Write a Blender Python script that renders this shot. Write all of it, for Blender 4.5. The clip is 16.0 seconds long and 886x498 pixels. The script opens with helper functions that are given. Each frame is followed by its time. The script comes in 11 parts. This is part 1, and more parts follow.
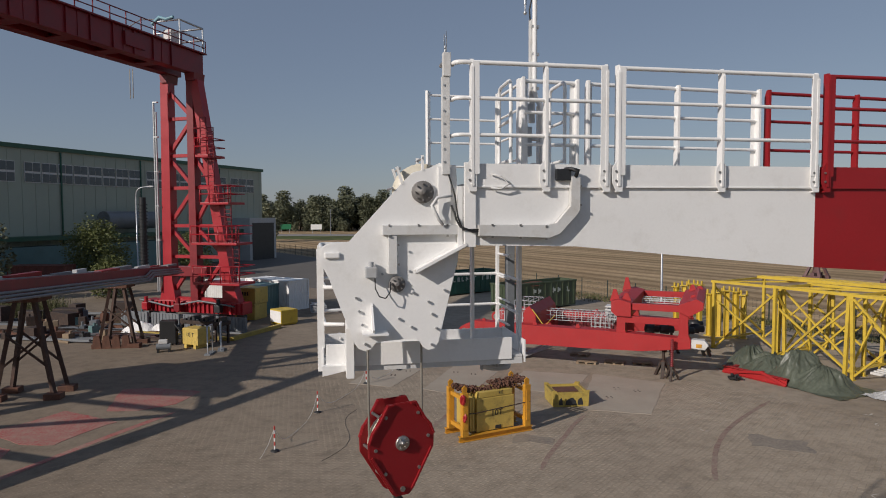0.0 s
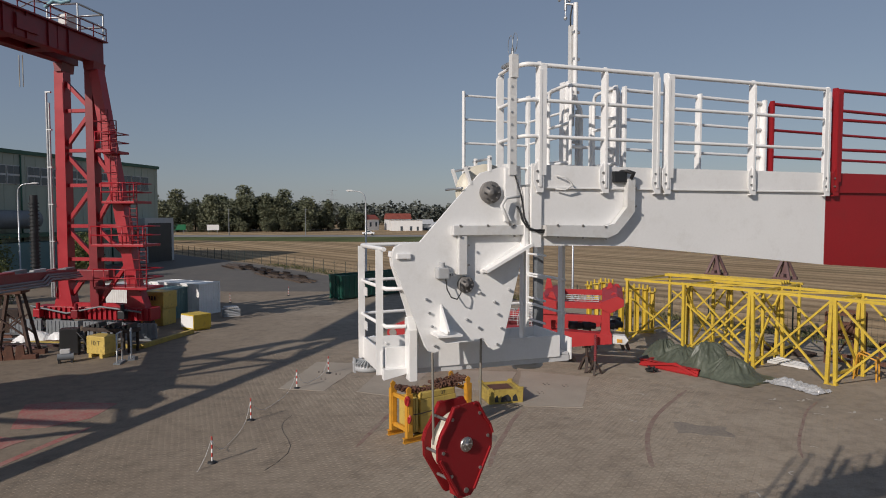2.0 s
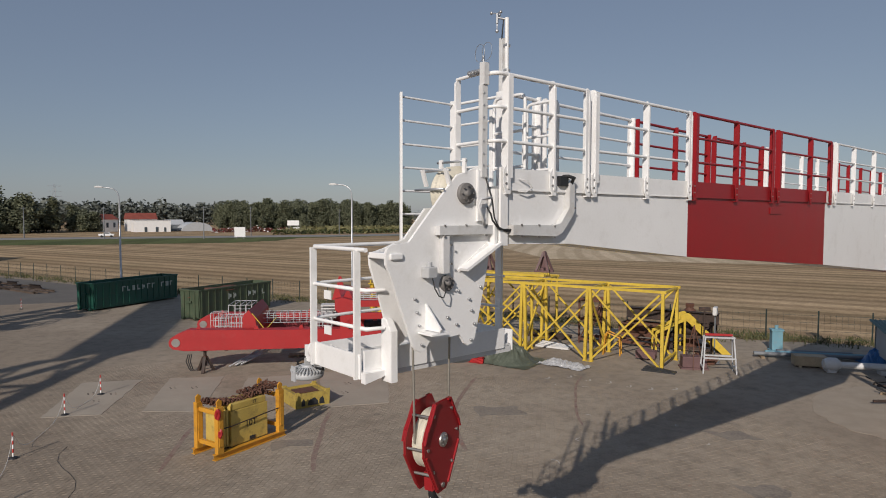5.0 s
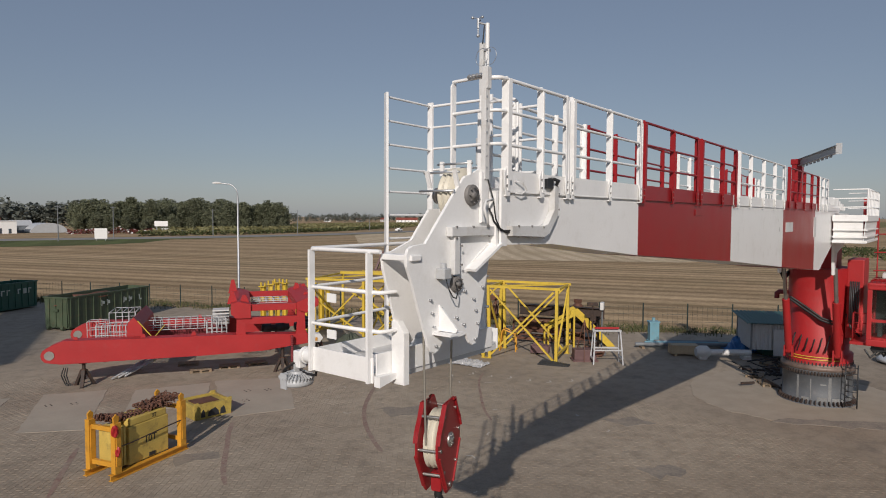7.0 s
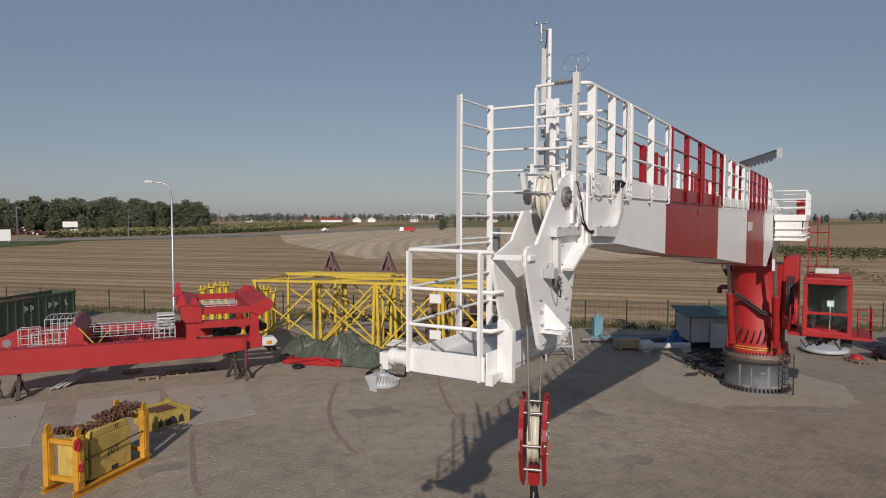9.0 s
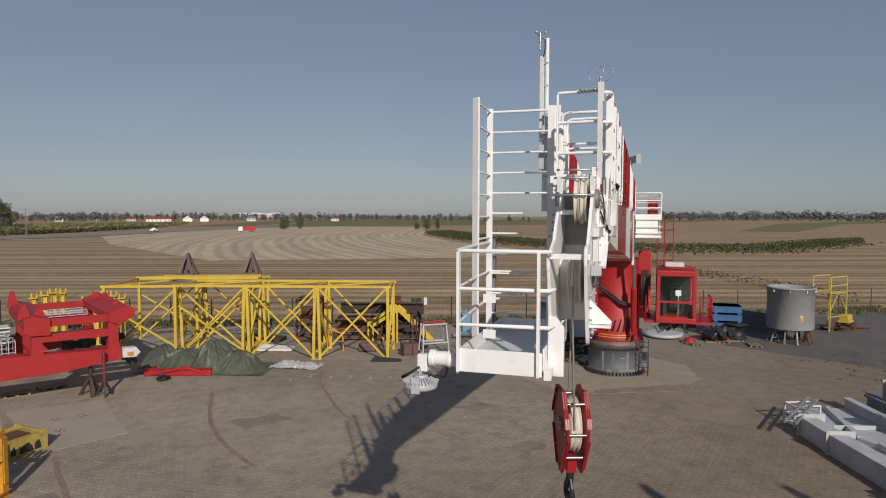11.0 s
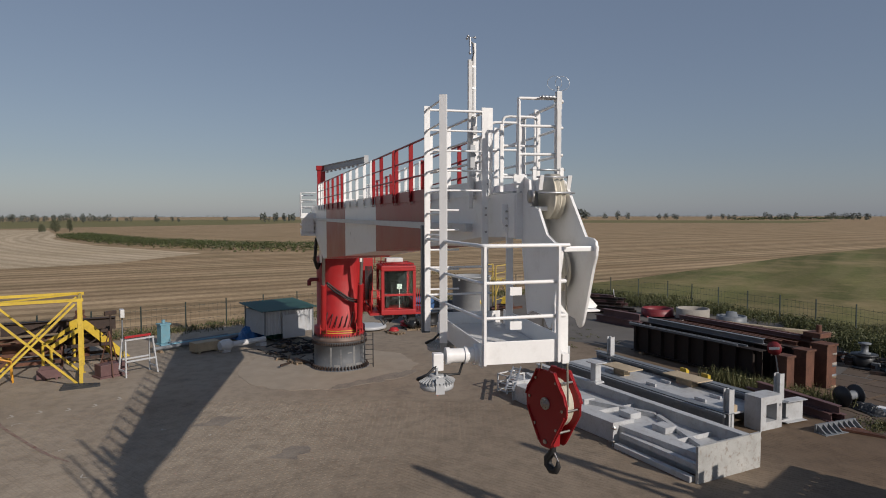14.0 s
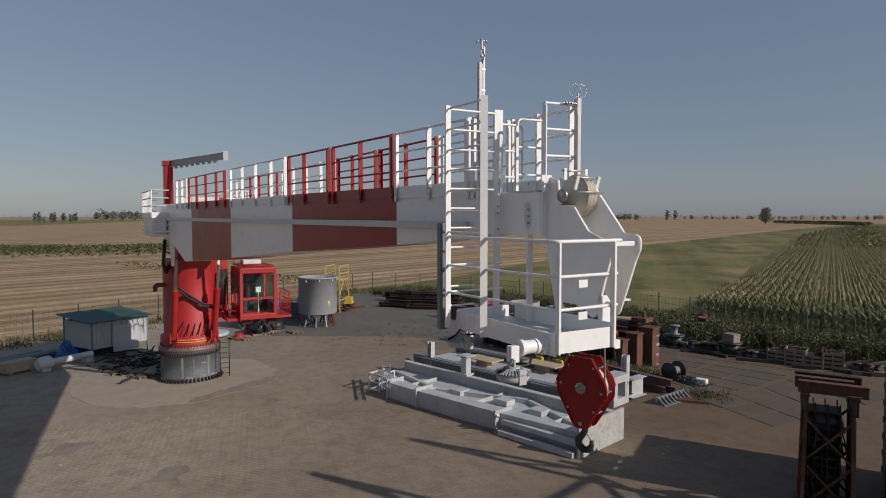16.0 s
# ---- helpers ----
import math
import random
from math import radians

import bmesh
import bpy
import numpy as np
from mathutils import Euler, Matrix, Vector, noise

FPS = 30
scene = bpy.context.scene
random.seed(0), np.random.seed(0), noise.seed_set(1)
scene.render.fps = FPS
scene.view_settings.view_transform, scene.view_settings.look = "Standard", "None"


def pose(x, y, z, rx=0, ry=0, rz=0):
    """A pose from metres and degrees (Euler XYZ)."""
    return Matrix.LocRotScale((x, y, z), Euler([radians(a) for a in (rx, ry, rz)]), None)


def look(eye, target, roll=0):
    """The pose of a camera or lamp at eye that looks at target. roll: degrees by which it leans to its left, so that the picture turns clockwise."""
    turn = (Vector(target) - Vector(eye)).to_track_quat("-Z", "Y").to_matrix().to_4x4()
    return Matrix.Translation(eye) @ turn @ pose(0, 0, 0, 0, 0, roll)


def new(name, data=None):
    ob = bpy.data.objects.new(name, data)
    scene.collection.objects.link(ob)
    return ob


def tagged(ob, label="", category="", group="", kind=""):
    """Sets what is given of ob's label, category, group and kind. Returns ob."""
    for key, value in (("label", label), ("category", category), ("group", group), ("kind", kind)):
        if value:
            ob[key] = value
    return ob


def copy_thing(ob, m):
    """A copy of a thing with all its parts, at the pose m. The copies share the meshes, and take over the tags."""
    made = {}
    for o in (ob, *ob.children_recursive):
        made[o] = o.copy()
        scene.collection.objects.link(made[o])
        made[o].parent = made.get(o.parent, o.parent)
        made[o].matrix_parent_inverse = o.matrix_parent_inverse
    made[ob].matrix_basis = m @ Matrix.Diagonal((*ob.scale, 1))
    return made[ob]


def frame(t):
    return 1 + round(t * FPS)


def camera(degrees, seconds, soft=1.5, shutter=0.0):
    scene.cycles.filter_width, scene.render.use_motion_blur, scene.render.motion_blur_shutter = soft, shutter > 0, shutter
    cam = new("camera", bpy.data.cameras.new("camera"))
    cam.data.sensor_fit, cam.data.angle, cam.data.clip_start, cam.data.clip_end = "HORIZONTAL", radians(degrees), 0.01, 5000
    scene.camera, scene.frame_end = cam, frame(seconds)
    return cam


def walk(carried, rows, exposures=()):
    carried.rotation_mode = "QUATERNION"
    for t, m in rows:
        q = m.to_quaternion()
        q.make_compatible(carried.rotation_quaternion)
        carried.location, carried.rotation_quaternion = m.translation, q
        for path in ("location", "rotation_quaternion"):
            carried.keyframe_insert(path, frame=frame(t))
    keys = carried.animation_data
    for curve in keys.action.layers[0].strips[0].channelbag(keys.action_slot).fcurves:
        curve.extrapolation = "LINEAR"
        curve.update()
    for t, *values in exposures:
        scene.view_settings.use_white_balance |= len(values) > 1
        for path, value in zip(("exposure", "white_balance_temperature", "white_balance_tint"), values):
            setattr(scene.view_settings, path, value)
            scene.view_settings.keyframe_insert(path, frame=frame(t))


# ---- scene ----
cam = camera(69.26, 16.0, soft=1.0)
# seconds, eye x y z, yaw, pitch, roll
PATH = [
    (0.0, 0.000, 0.000, 9.210, 0.00, -3.10, 0.25),
    (0.5, -0.395, 0.004, 9.212, -2.02, -3.09, 0.21),
    (1.0, -0.845, 0.029, 9.213, -3.83, -3.08, 0.15),
    (1.5, -1.273, 0.073, 9.210, -5.86, -3.07, 0.08),
    (2.0, -1.711, 0.143, 9.210, -8.83, -3.06, 0.02),
    (2.5, -2.115, 0.217, 9.211, -11.96, -3.07, -0.01),
    (3.0, -2.542, 0.309, 9.213, -15.56, -3.08, -0.04),
    (3.5, -2.914, 0.408, 9.212, -19.36, -3.07, -0.06),
    (4.0, -3.289, 0.531, 9.210, -23.65, -3.05, -0.08),
    (4.5, -3.608, 0.666, 9.208, -27.13, -3.04, -0.11),
    (7.0, -5.038, 1.576, 9.213, -41.12, -2.95, -0.22),
    (7.5, -5.350, 1.841, 9.213, -42.85, -2.94, -0.20),
    (8.0, -5.716, 2.156, 9.211, -44.20, -2.92, -0.17),
    (10.5, -7.530, 4.117, 9.240, -57.58, -3.01, -0.16),
    (11.0, -7.837, 4.660, 9.238, -62.04, -3.00, -0.16),
    (11.5, -8.118, 5.184, 9.223, -66.58, -3.02, -0.14),
    (12.0, -8.366, 5.819, 9.197, -72.08, -2.99, -0.05),
    (12.5, -8.521, 6.466, 9.199, -77.74, -2.97, -0.02),
    (13.0, -8.611, 7.143, 9.212, -83.54, -2.98, 0.08),
    (13.5, -8.654, 7.854, 9.190, -88.11, -2.96, 0.09),
    (14.0, -8.646, 8.571, 9.195, -92.25, -3.00, 0.08),
    (14.5, -8.618, 9.302, 9.189, -96.19, -2.99, 0.10),
    (15.0, -8.534, 10.056, 9.176, -100.48, -3.02, 0.03),
    (15.5, -8.408, 10.817, 9.170, -104.59, -3.02, 0.01),
    (16.0, -8.229, 11.602, 9.163, -109.08, -2.99, 0.02),
]
walk(cam, [(t, pose(x, y, z, 90 + pitch, roll, yaw)) for t, x, y, z, yaw, pitch, roll in PATH])

# ---- light ----
SUN = Vector((-1.43, -1.26, 1.0)).normalized()
elev = math.asin(SUN.z)
world = bpy.data.worlds.new("world")
scene.world = world
world.use_nodes = True
wn = world.node_tree.nodes
sky = wn.new("ShaderNodeTexSky")
sky.sky_type = "NISHITA"
sky.sun_disc = False
sky.sun_elevation = elev
sky.sun_rotation = math.atan2(SUN.x, SUN.y)
sky.air_density, sky.dust_density, sky.ozone_density = 1.0, 0.5, 1.0
wn["Background"].inputs["Strength"].default_value = 0.0525
haze = wn.new("ShaderNodeHueSaturation")
haze.inputs["Saturation"].default_value = 0.76
tint = wn.new("ShaderNodeMix")
tint.data_type, tint.blend_type = "RGBA", "MIX"
tint.inputs["Factor"].default_value = 0.37
tint.inputs["B"].default_value = (3.8, 5.06, 7.9, 1)
world.node_tree.links.new(sky.outputs[0], haze.inputs["Color"])
world.node_tree.links.new(haze.outputs[0], tint.inputs["A"])
world.node_tree.links.new(tint.outputs["Result"], wn["Background"].inputs["Color"])
lamp = bpy.data.lights.new("sun", "SUN")
lamp.energy, lamp.angle, lamp.color = 3.55, radians(0.55), (1.0, 0.912, 0.835)
sun = new("sun", lamp)
sun.matrix_world = look(SUN * 200, (0, 0, 0))
scene.view_settings.exposure = 0.0


# ---- mesh helpers ----
def bm_new():
    return bmesh.new()


def ring(center, axis, r, n, ref=None):
    a = Vector(axis).normalized()
    ref = Vector(ref) if ref else (Vector((0, 0, 1)) if abs(a.z) < 0.9 else Vector((1, 0, 0)))
    s = a.cross(ref).normalized()
    t = a.cross(s)
    return [Vector(center) + r * (math.cos(k * math.tau / n) * s + math.sin(k * math.tau / n) * t) for k in range(n)]


def skin(bm, loops, caps=True, smooth=True):
    """Join rings of equal length into a closed skin."""
    vs = [[bm.verts.new(p) for p in lp] for lp in loops]
    n = len(vs[0])
    for a, b in zip(vs, vs[1:]):
        for k in range(n):
            f = bm.faces.new((a[k], a[(k + 1) % n], b[(k + 1) % n], b[k]))
            f.smooth = smooth
    if caps:
        for lp in (list(reversed(vs[0])), vs[-1]):
            f = bm.faces.new(lp)
            for e in f.edges:
                e.smooth = False
    return vs


def tube(bm, p, q, r, n=10, r2=None):
    d = Vector(q) - Vector(p)
    skin(bm, [ring(p, d, r, n), ring(q, d, r if r2 is None else r2, n)])


def pipe(bm, pts, r, n=8):
    """A round bar that follows a chain of points, mitred at its bends."""
    pts = [Vector(p) for p in pts]
    loops, ref = [], None
    for i, p in enumerate(pts):
        a = (pts[i] - pts[i - 1]).normalized() if i else None
        b = (pts[i + 1] - pts[i]).normalized() if i + 1 < len(pts) else None
        d = (a or b) if (a is None or b is None) else (a + b).normalized()
        if ref is None:
            ref = Vector((0, 0, 1)) if abs(d.z) < 0.9 else Vector((1, 0, 0))
        s = d.cross(ref).normalized()
        t = d.cross(s)
        ref = -t
        k = 1.0 if (a is None or b is None) else min(1.6, 1 / max(0.5, a.dot(d)))
        loops.append([p + r * k * (math.cos(j * math.tau / n) * s + math.sin(j * math.tau / n) * t) for j in range(n)])
    skin(bm, loops)


def bend(a, b, c, r, steps=4):
    """Points of a rounded corner at b between a and c."""
    a, b, c = Vector(a), Vector(b), Vector(c)
    p, q = b + (a - b).normalized() * r, b + (c - b).normalized() * r
    return [(1 - t) ** 2 * p + 2 * t * (1 - t) * b + t * t * q for t in [k / steps for k in range(steps + 1)]]


def bar(bm, p, q, w, h, up=(0, 0, 1)):
    """A rectangular bar from p to q, w across and h along up."""
    p, q = Vector(p), Vector(q)
    d = (q - p).normalized()
    u = Vector(up)
    if abs(d.dot(u)) > 0.98:
        u = Vector((1, 0, 0))
    s = d.cross(u).normalized()
    t = s.cross(d)
    loops = [[c + s * w / 2 * i + t * h / 2 * j for i, j in ((-1, -1), (1, -1), (1, 1), (-1, 1))] for c in (p, q)]
    skin(bm, loops, smooth=False)


def box(bm, x0, x1, y0, y1, z0, z1, r=0.0):
    vs = [bm.verts.new((x, y, z)) for x in (x0, x1) for y in (y0, y1) for z in (z0, z1)]
    fs = [bm.faces.new([vs[i] for i in ix]) for ix in ((0, 1, 3, 2), (4, 6, 7, 5), (0, 4, 5, 1), (2, 3, 7, 6), (0, 2, 6, 4), (1, 5, 7, 3))]
    if r:
        es = list({e for f in fs for e in f.edges})
        bmesh.ops.bevel(bm, geom=es, offset=r, segments=2, affect="EDGES", profile=0.6)


def prism(bm, pts, axis, a, b, r=0.0):
    """A flat outline drawn out along an axis: 'y' takes (x, z) points, 'z' takes (x, y), 'x' takes (y, z)."""
    def at(p, h):
        return {"x": (h, p[0], p[1]), "y": (p[0], h, p[1]), "z": (p[0], p[1], h)}[axis]
    vs = skin(bm, [[at(p, a) for p in pts], [at(p, b) for p in pts]], smooth=False)
    if r:
        es = list({e for lp in vs for v in lp for e in v.link_edges if (e.verts[0] in lp) == (e.verts[1] in lp)})
        bmesh.ops.bevel(bm, geom=es, offset=r, segments=2, affect="EDGES")


def lathe(bm, prof, center=(0, 0, 0), n=24, axis=(0, 0, 1)):
    """Rings of (radius, height) about an axis."""
    c, a = Vector(center), Vector(axis).normalized()
    skin(bm, [ring(c + a * h, a, max(r, 0.001), n) for r, h in prof])


def i_beam(bm, p, q, w, h, t=0.025, up=(0, 0, 1)):
    p, q = Vector(p), Vector(q)
    d = (q - p).normalized()
    s = d.cross(Vector(up)).normalized()
    v = s.cross(d)
    out = [(-w / 2, -h / 2), (w / 2, -h / 2), (w / 2, -h / 2 + t), (t / 2, -h / 2 + t), (t / 2, h / 2 - t), (w / 2, h / 2 - t),
           (w / 2, h / 2), (-w / 2, h / 2), (-w / 2, h / 2 - t), (-t / 2, h / 2 - t), (-t / 2, -h / 2 + t), (-w / 2, -h / 2 + t)]
    skin(bm, [[c + s * i + v * j for i, j in out] for c in (p, q)], smooth=False)


def blob(bm, c, rx, ry, rz, rough=0.15, sub=2, seed=0.0):
    """A lumpy rounded mass."""
    made = bmesh.ops.create_icosphere(bm, subdivisions=sub, radius=1.0)["verts"]
    for v in made:
        k = 1 + rough * noise.noise(v.co * 2.1 + Vector((seed, seed * 1.7, 0)))
        v.co = Vector((c[0] + v.co.x * rx * k, c[1] + v.co.y * ry * k, c[2] + v.co.z * rz * k))
        for f in v.link_faces:
            f.smooth = True


def mesh_ob(name, bm, material):
    me = bpy.data.meshes.new(name)
    bmesh.ops.recalc_face_normals(bm, faces=bm.faces)
    bm.to_mesh(me)
    bm.free()
    for m in (material if isinstance(material, (list, tuple)) else [material]):
        me.materials.append(m)
    return new(name, me)


def part(name, bm, material, parent, label=""):
    ob = mesh_ob(name, bm, material)
    ob.parent = parent
    return tagged(ob, label=label)


def part_each(name, bm, material, parent, label=""):
    """Every loose piece of the bmesh becomes a part of its own."""
    bmesh.ops.recalc_face_normals(bm, faces=bm.faces)
    bm.verts.index_update()
    seen, made = set(), []
    for v0 in bm.verts:
        if v0.index in seen:
            continue
        todo, vs, fs = [v0], [], {}
        seen.add(v0.index)
        while todo:
            v = todo.pop()
            vs.append(v)
            for f in v.link_faces:
                fs[f] = None
                for w in f.verts:
                    if w.index not in seen:
                        seen.add(w.index)
                        todo.append(w)
        ix = {v.index: i for i, v in enumerate(vs)}
        me = bpy.data.meshes.new(name)
        me.from_pydata([v.co[:] for v in vs], [], [[ix[w.index] for w in f.verts] for f in fs])
        me.polygons.foreach_set("use_smooth", [f.smooth and len(f.verts) == 4 for f in fs])
        me.materials.append(material)
        ob = new(name, me)
        ob.parent = parent
        made.append(tagged(ob, label=label))
    bm.free()
    return made


def thing(name, label, category, m=None, group="", kind=""):
    ob = new(name)
    ob.empty_display_size = 0.3
    ob.matrix_world = m if m else Matrix()
    return tagged(ob, label, category, group, kind)


def solid(name, bm, material, label, category, m=None, group="", kind=""):
    ob = mesh_ob(name, bm, material)
    if m:
        ob.matrix_world = m
    return tagged(ob, label, category, group, kind)


# ---- materials ----
def nodes(name):
    m = bpy.data.materials.new(name)
    m.use_nodes = True
    t = m.node_tree
    return m, t, t.nodes, t.links, t.nodes["Principled BSDF"]


def mapped(t, scale=(1, 1, 1), rot=0.0, world_space=False):
    if world_space:
        src = t.nodes.new("ShaderNodeNewGeometry").outputs["Position"]
    else:
        src = t.nodes.new("ShaderNodeTexCoord").outputs["Object"]
    mp = t.nodes.new("ShaderNodeMapping")
    mp.inputs["Scale"].default_value = scale
    mp.inputs["Rotation"].default_value = (0, 0, rot)
    t.links.new(src, mp.inputs["Vector"])
    return mp.outputs["Vector"]


def noise_tex(t, vec, scale, detail=4, rough=0.6):
    n = t.nodes.new("ShaderNodeTexNoise")
    n.inputs["Scale"].default_value, n.inputs["Detail"].default_value, n.inputs["Roughness"].default_value = scale, detail, rough
    t.links.new(vec, n.inputs["Vector"])
    return n.outputs["Fac"]


def ramp(t, fac, stops):
    r = t.nodes.new("ShaderNodeValToRGB")
    el = r.color_ramp.elements
    while len(el) < len(stops):
        el.new(0.5)
    for e, (p, c) in zip(el, stops):
        e.position, e.color = p, (*c, 1) if len(c) == 3 else c
    t.links.new(fac, r.inputs["Fac"])
    return r.outputs["Color"]


def mix(t, a, b, fac=0.5, mode="MIX"):
    m = t.nodes.new("ShaderNodeMix")
    m.data_type, m.blend_type = "RGBA", mode
    for sock, val in ((m.inputs["Factor"], fac), (m.inputs["A"], a), (m.inputs["B"], b)):
        if isinstance(val, (int, float)):
            sock.default_value = val
        elif isinstance(val, tuple):
            sock.default_value = (*val, 1)
        else:
            t.links.new(val, sock)
    return m.outputs["Result"]


def bump(t, bsdf, height, strength=0.3, dist=0.02):
    b = t.nodes.new("ShaderNodeBump")
    b.inputs["Strength"].default_value, b.inputs["Distance"].default_value = strength, dist
    t.links.new(height, b.inputs["Height"])
    t.links.new(b.outputs["Normal"], bsdf.inputs["Normal"])


def shade(c, k):
    return tuple(min(1.0, v * k) for v in c)


def surface(name, base, rough=0.5, metal=0.0, var=0.12, scale=0.8, fine=30.0, relief=0.15, dirt=None, dirt_amount=0.35, rvar=0.12, spec=0.5):
    """Base colour with broad and fine variation, worn patches of a second colour, uneven gloss and slight relief."""
    m, t, n, l, b = nodes(name)
    v = mapped(t)
    big, small = noise_tex(t, v, scale), noise_tex(t, v, fine, 3)
    col = ramp(t, big, [(0.3, shade(base, 1 - var)), (0.7, shade(base, 1 + var))])
    col = mix(t, col, ramp(t, small, [(0.35, (0.75, 0.75, 0.75)), (0.6, (1, 1, 1))]), min(1.0, var * 3), "MULTIPLY")
    if dirt:
        spots = ramp(t, noise_tex(t, v, scale * 3.1, 8, 0.72), [(0.52, (0, 0, 0)), (0.68, (dirt_amount,) * 3)])
        col = mix(t, col, dirt, spots)
    l.new(col, b.inputs["Base Color"])
    rr = t.nodes.new("ShaderNodeMapRange")
    rr.inputs["To Min"].default_value, rr.inputs["To Max"].default_value = max(0.03, rough - rvar), min(1, rough + rvar)
    l.new(big, rr.inputs["Value"])
    l.new(rr.outputs["Result"], b.inputs["Roughness"])
    b.inputs["Metallic"].default_value = metal
    b.inputs["Specular IOR Level"].default_value = spec
    if relief:
        bump(t, b, small, relief, 0.004)
    return m


WHITE = surface("white_paint", (0.83, 0.825, 0.81), 0.32, var=0.03, relief=0.05, dirt=(0.5, 0.47, 0.42), dirt_amount=0.22)
RED = surface("red_paint", (0.29, 0.016, 0.02), 0.34, var=0.08, relief=0.05, spec=0.3, dirt=(0.2, 0.03, 0.03), dirt_amount=0.3)
RED_OLD = surface("weathered_red_paint", (0.2, 0.022, 0.028), 0.5, var=0.2, dirt=(0.09, 0.03, 0.025), dirt_amount=0.5)
RED_BRIGHT = surface("bright_red_paint", (0.37, 0.015, 0.017), 0.55, var=0.08, relief=0.05, dirt=(0.3, 0.05, 0.05), dirt_amount=0.3)
YELLOW = surface("yellow_paint", (0.6, 0.425, 0.05), 0.45, var=0.1, dirt=(0.3, 0.19, 0.05), dirt_amount=0.55)
YELLOW_PALE = surface("pale_yellow_paint", (0.56, 0.405, 0.1), 0.5, var=0.15, dirt=(0.2, 0.15, 0.06), dirt_amount=0.65)
ORANGE = surface("orange_yellow_paint", (0.6, 0.29, 0.03), 0.45, var=0.12, dirt=(0.25, 0.12, 0.03), dirt_amount=0.5)
GALV = surface("galvanised_steel", (0.5, 0.51, 0.52), 0.42, metal=0.7, var=0.12, scale=3)
GREY = surface("grey_primer", (0.17, 0.185, 0.2), 0.5, var=0.12, dirt=(0.3, 0.29, 0.27), dirt_amount=0.4)
CHALK_GREY = surface("chalky_grey_primer", (0.21, 0.212, 0.21), 0.7, var=0.25, scale=2.0, dirt=(0.12, 0.12, 0.12), dirt_amount=0.5)
PEDESTAL_GREY = surface("dark_grey_primer", (0.1, 0.108, 0.118), 0.6, var=0.15, dirt=(0.2, 0.19, 0.175), dirt_amount=0.35)
GREY_LIGHT = surface("light_grey_paint", (0.45, 0.463, 0.475), 0.45, var=0.06, dirt=(0.36, 0.33, 0.28), dirt_amount=0.4)
GREY_PALE = surface("pale_grey_paint", (0.62, 0.62, 0.61), 0.5, var=0.06, dirt=(0.4, 0.35, 0.28), dirt_amount=0.4)
RUST = surface("rusty_steel", (0.12, 0.052, 0.032), 0.75, var=0.35, scale=1.5, dirt=(0.2, 0.085, 0.045), dirt_amount=0.6, relief=0.4)
# near-black: deep shade on the plate girders' near face is put into this colour
NEAR_BLACK_STEEL = surface("near_black_steel", (0.019, 0.012, 0.009), 0.75, var=0.3, scale=1.2, dirt=(0.055, 0.024, 0.014), dirt_amount=0.4, relief=0.3)
RUST_DARK = surface("dark_rusty_steel", (0.042, 0.027, 0.021), 0.7, var=0.3, scale=1.5, dirt=(0.11, 0.055, 0.035), dirt_amount=0.6, relief=0.4)
BROWN = surface("brown_primer", (0.13, 0.07, 0.07), 0.6, var=0.2, dirt=(0.2, 0.12, 0.1), dirt_amount=0.4)
BLACK = surface("black_rubber", (0.018, 0.018, 0.019), 0.55, var=0.2)
DARK = surface("dark_steel", (0.04, 0.042, 0.045), 0.45, metal=0.3, var=0.2)
ROPE = surface("steel_rope", (0.3, 0.28, 0.24), 0.5, metal=0.4, var=0.2, fine=90, relief=0.6)
CREAM = surface("cream_sheave", (0.6, 0.56, 0.46), 0.45, var=0.1)
GREY_PIN = surface("dull_grey_steel", (0.2, 0.19, 0.18), 0.6, metal=0.2, var=0.2)
STEEL = surface("bare_steel", (0.42, 0.4, 0.38), 0.38, metal=0.85, var=0.15)
GREEN_SKIP = surface("dark_green_paint", (0.014, 0.085, 0.06), 0.45, var=0.15, dirt=(0.05, 0.06, 0.04), dirt_amount=0.5)
GREEN_OLIVE = surface("faded_olive_paint", (0.06, 0.085, 0.05), 0.55, var=0.2, dirt=(0.12, 0.09, 0.05), dirt_amount=0.5)
TEAL = surface("teal_paint", (0.11, 0.2, 0.2), 0.5, var=0.1, dirt=(0.2, 0.2, 0.18), dirt_amount=0.3)
BLUE = surface("blue_paint", (0.05, 0.13, 0.3), 0.45, var=0.15, dirt=(0.1, 0.1, 0.1))
BLUE_PALE = surface("pale_blue_paint", (0.16, 0.33, 0.4), 0.5, var=0.12, dirt=(0.3, 0.3, 0.27), dirt_amount=0.4)
WOOD = surface("weathered_wood", (0.27, 0.2, 0.13), 0.8, var=0.25, fine=50, relief=0.4)
WOOD_PALE = surface("pale_wood", (0.45, 0.36, 0.24), 0.8, var=0.2, fine=50, relief=0.4)
CONCRETE = surface("concrete", (0.32, 0.295, 0.26), 0.85, var=0.15, scale=0.6, fine=25, dirt=(0.2, 0.18, 0.155), dirt_amount=0.5, relief=0.3)
ROOF_GREEN = surface("green_metal_roof", (0.05, 0.12, 0.105), 0.5, var=0.12)
HALL_WALL = surface("pale_green_cladding", (0.36, 0.4, 0.33), 0.6, var=0.06, scale=0.15, dirt=(0.3, 0.32, 0.27), dirt_amount=0.3)
HALL_TRIM = surface("dark_green_trim", (0.03, 0.1, 0.06), 0.5, var=0.1)


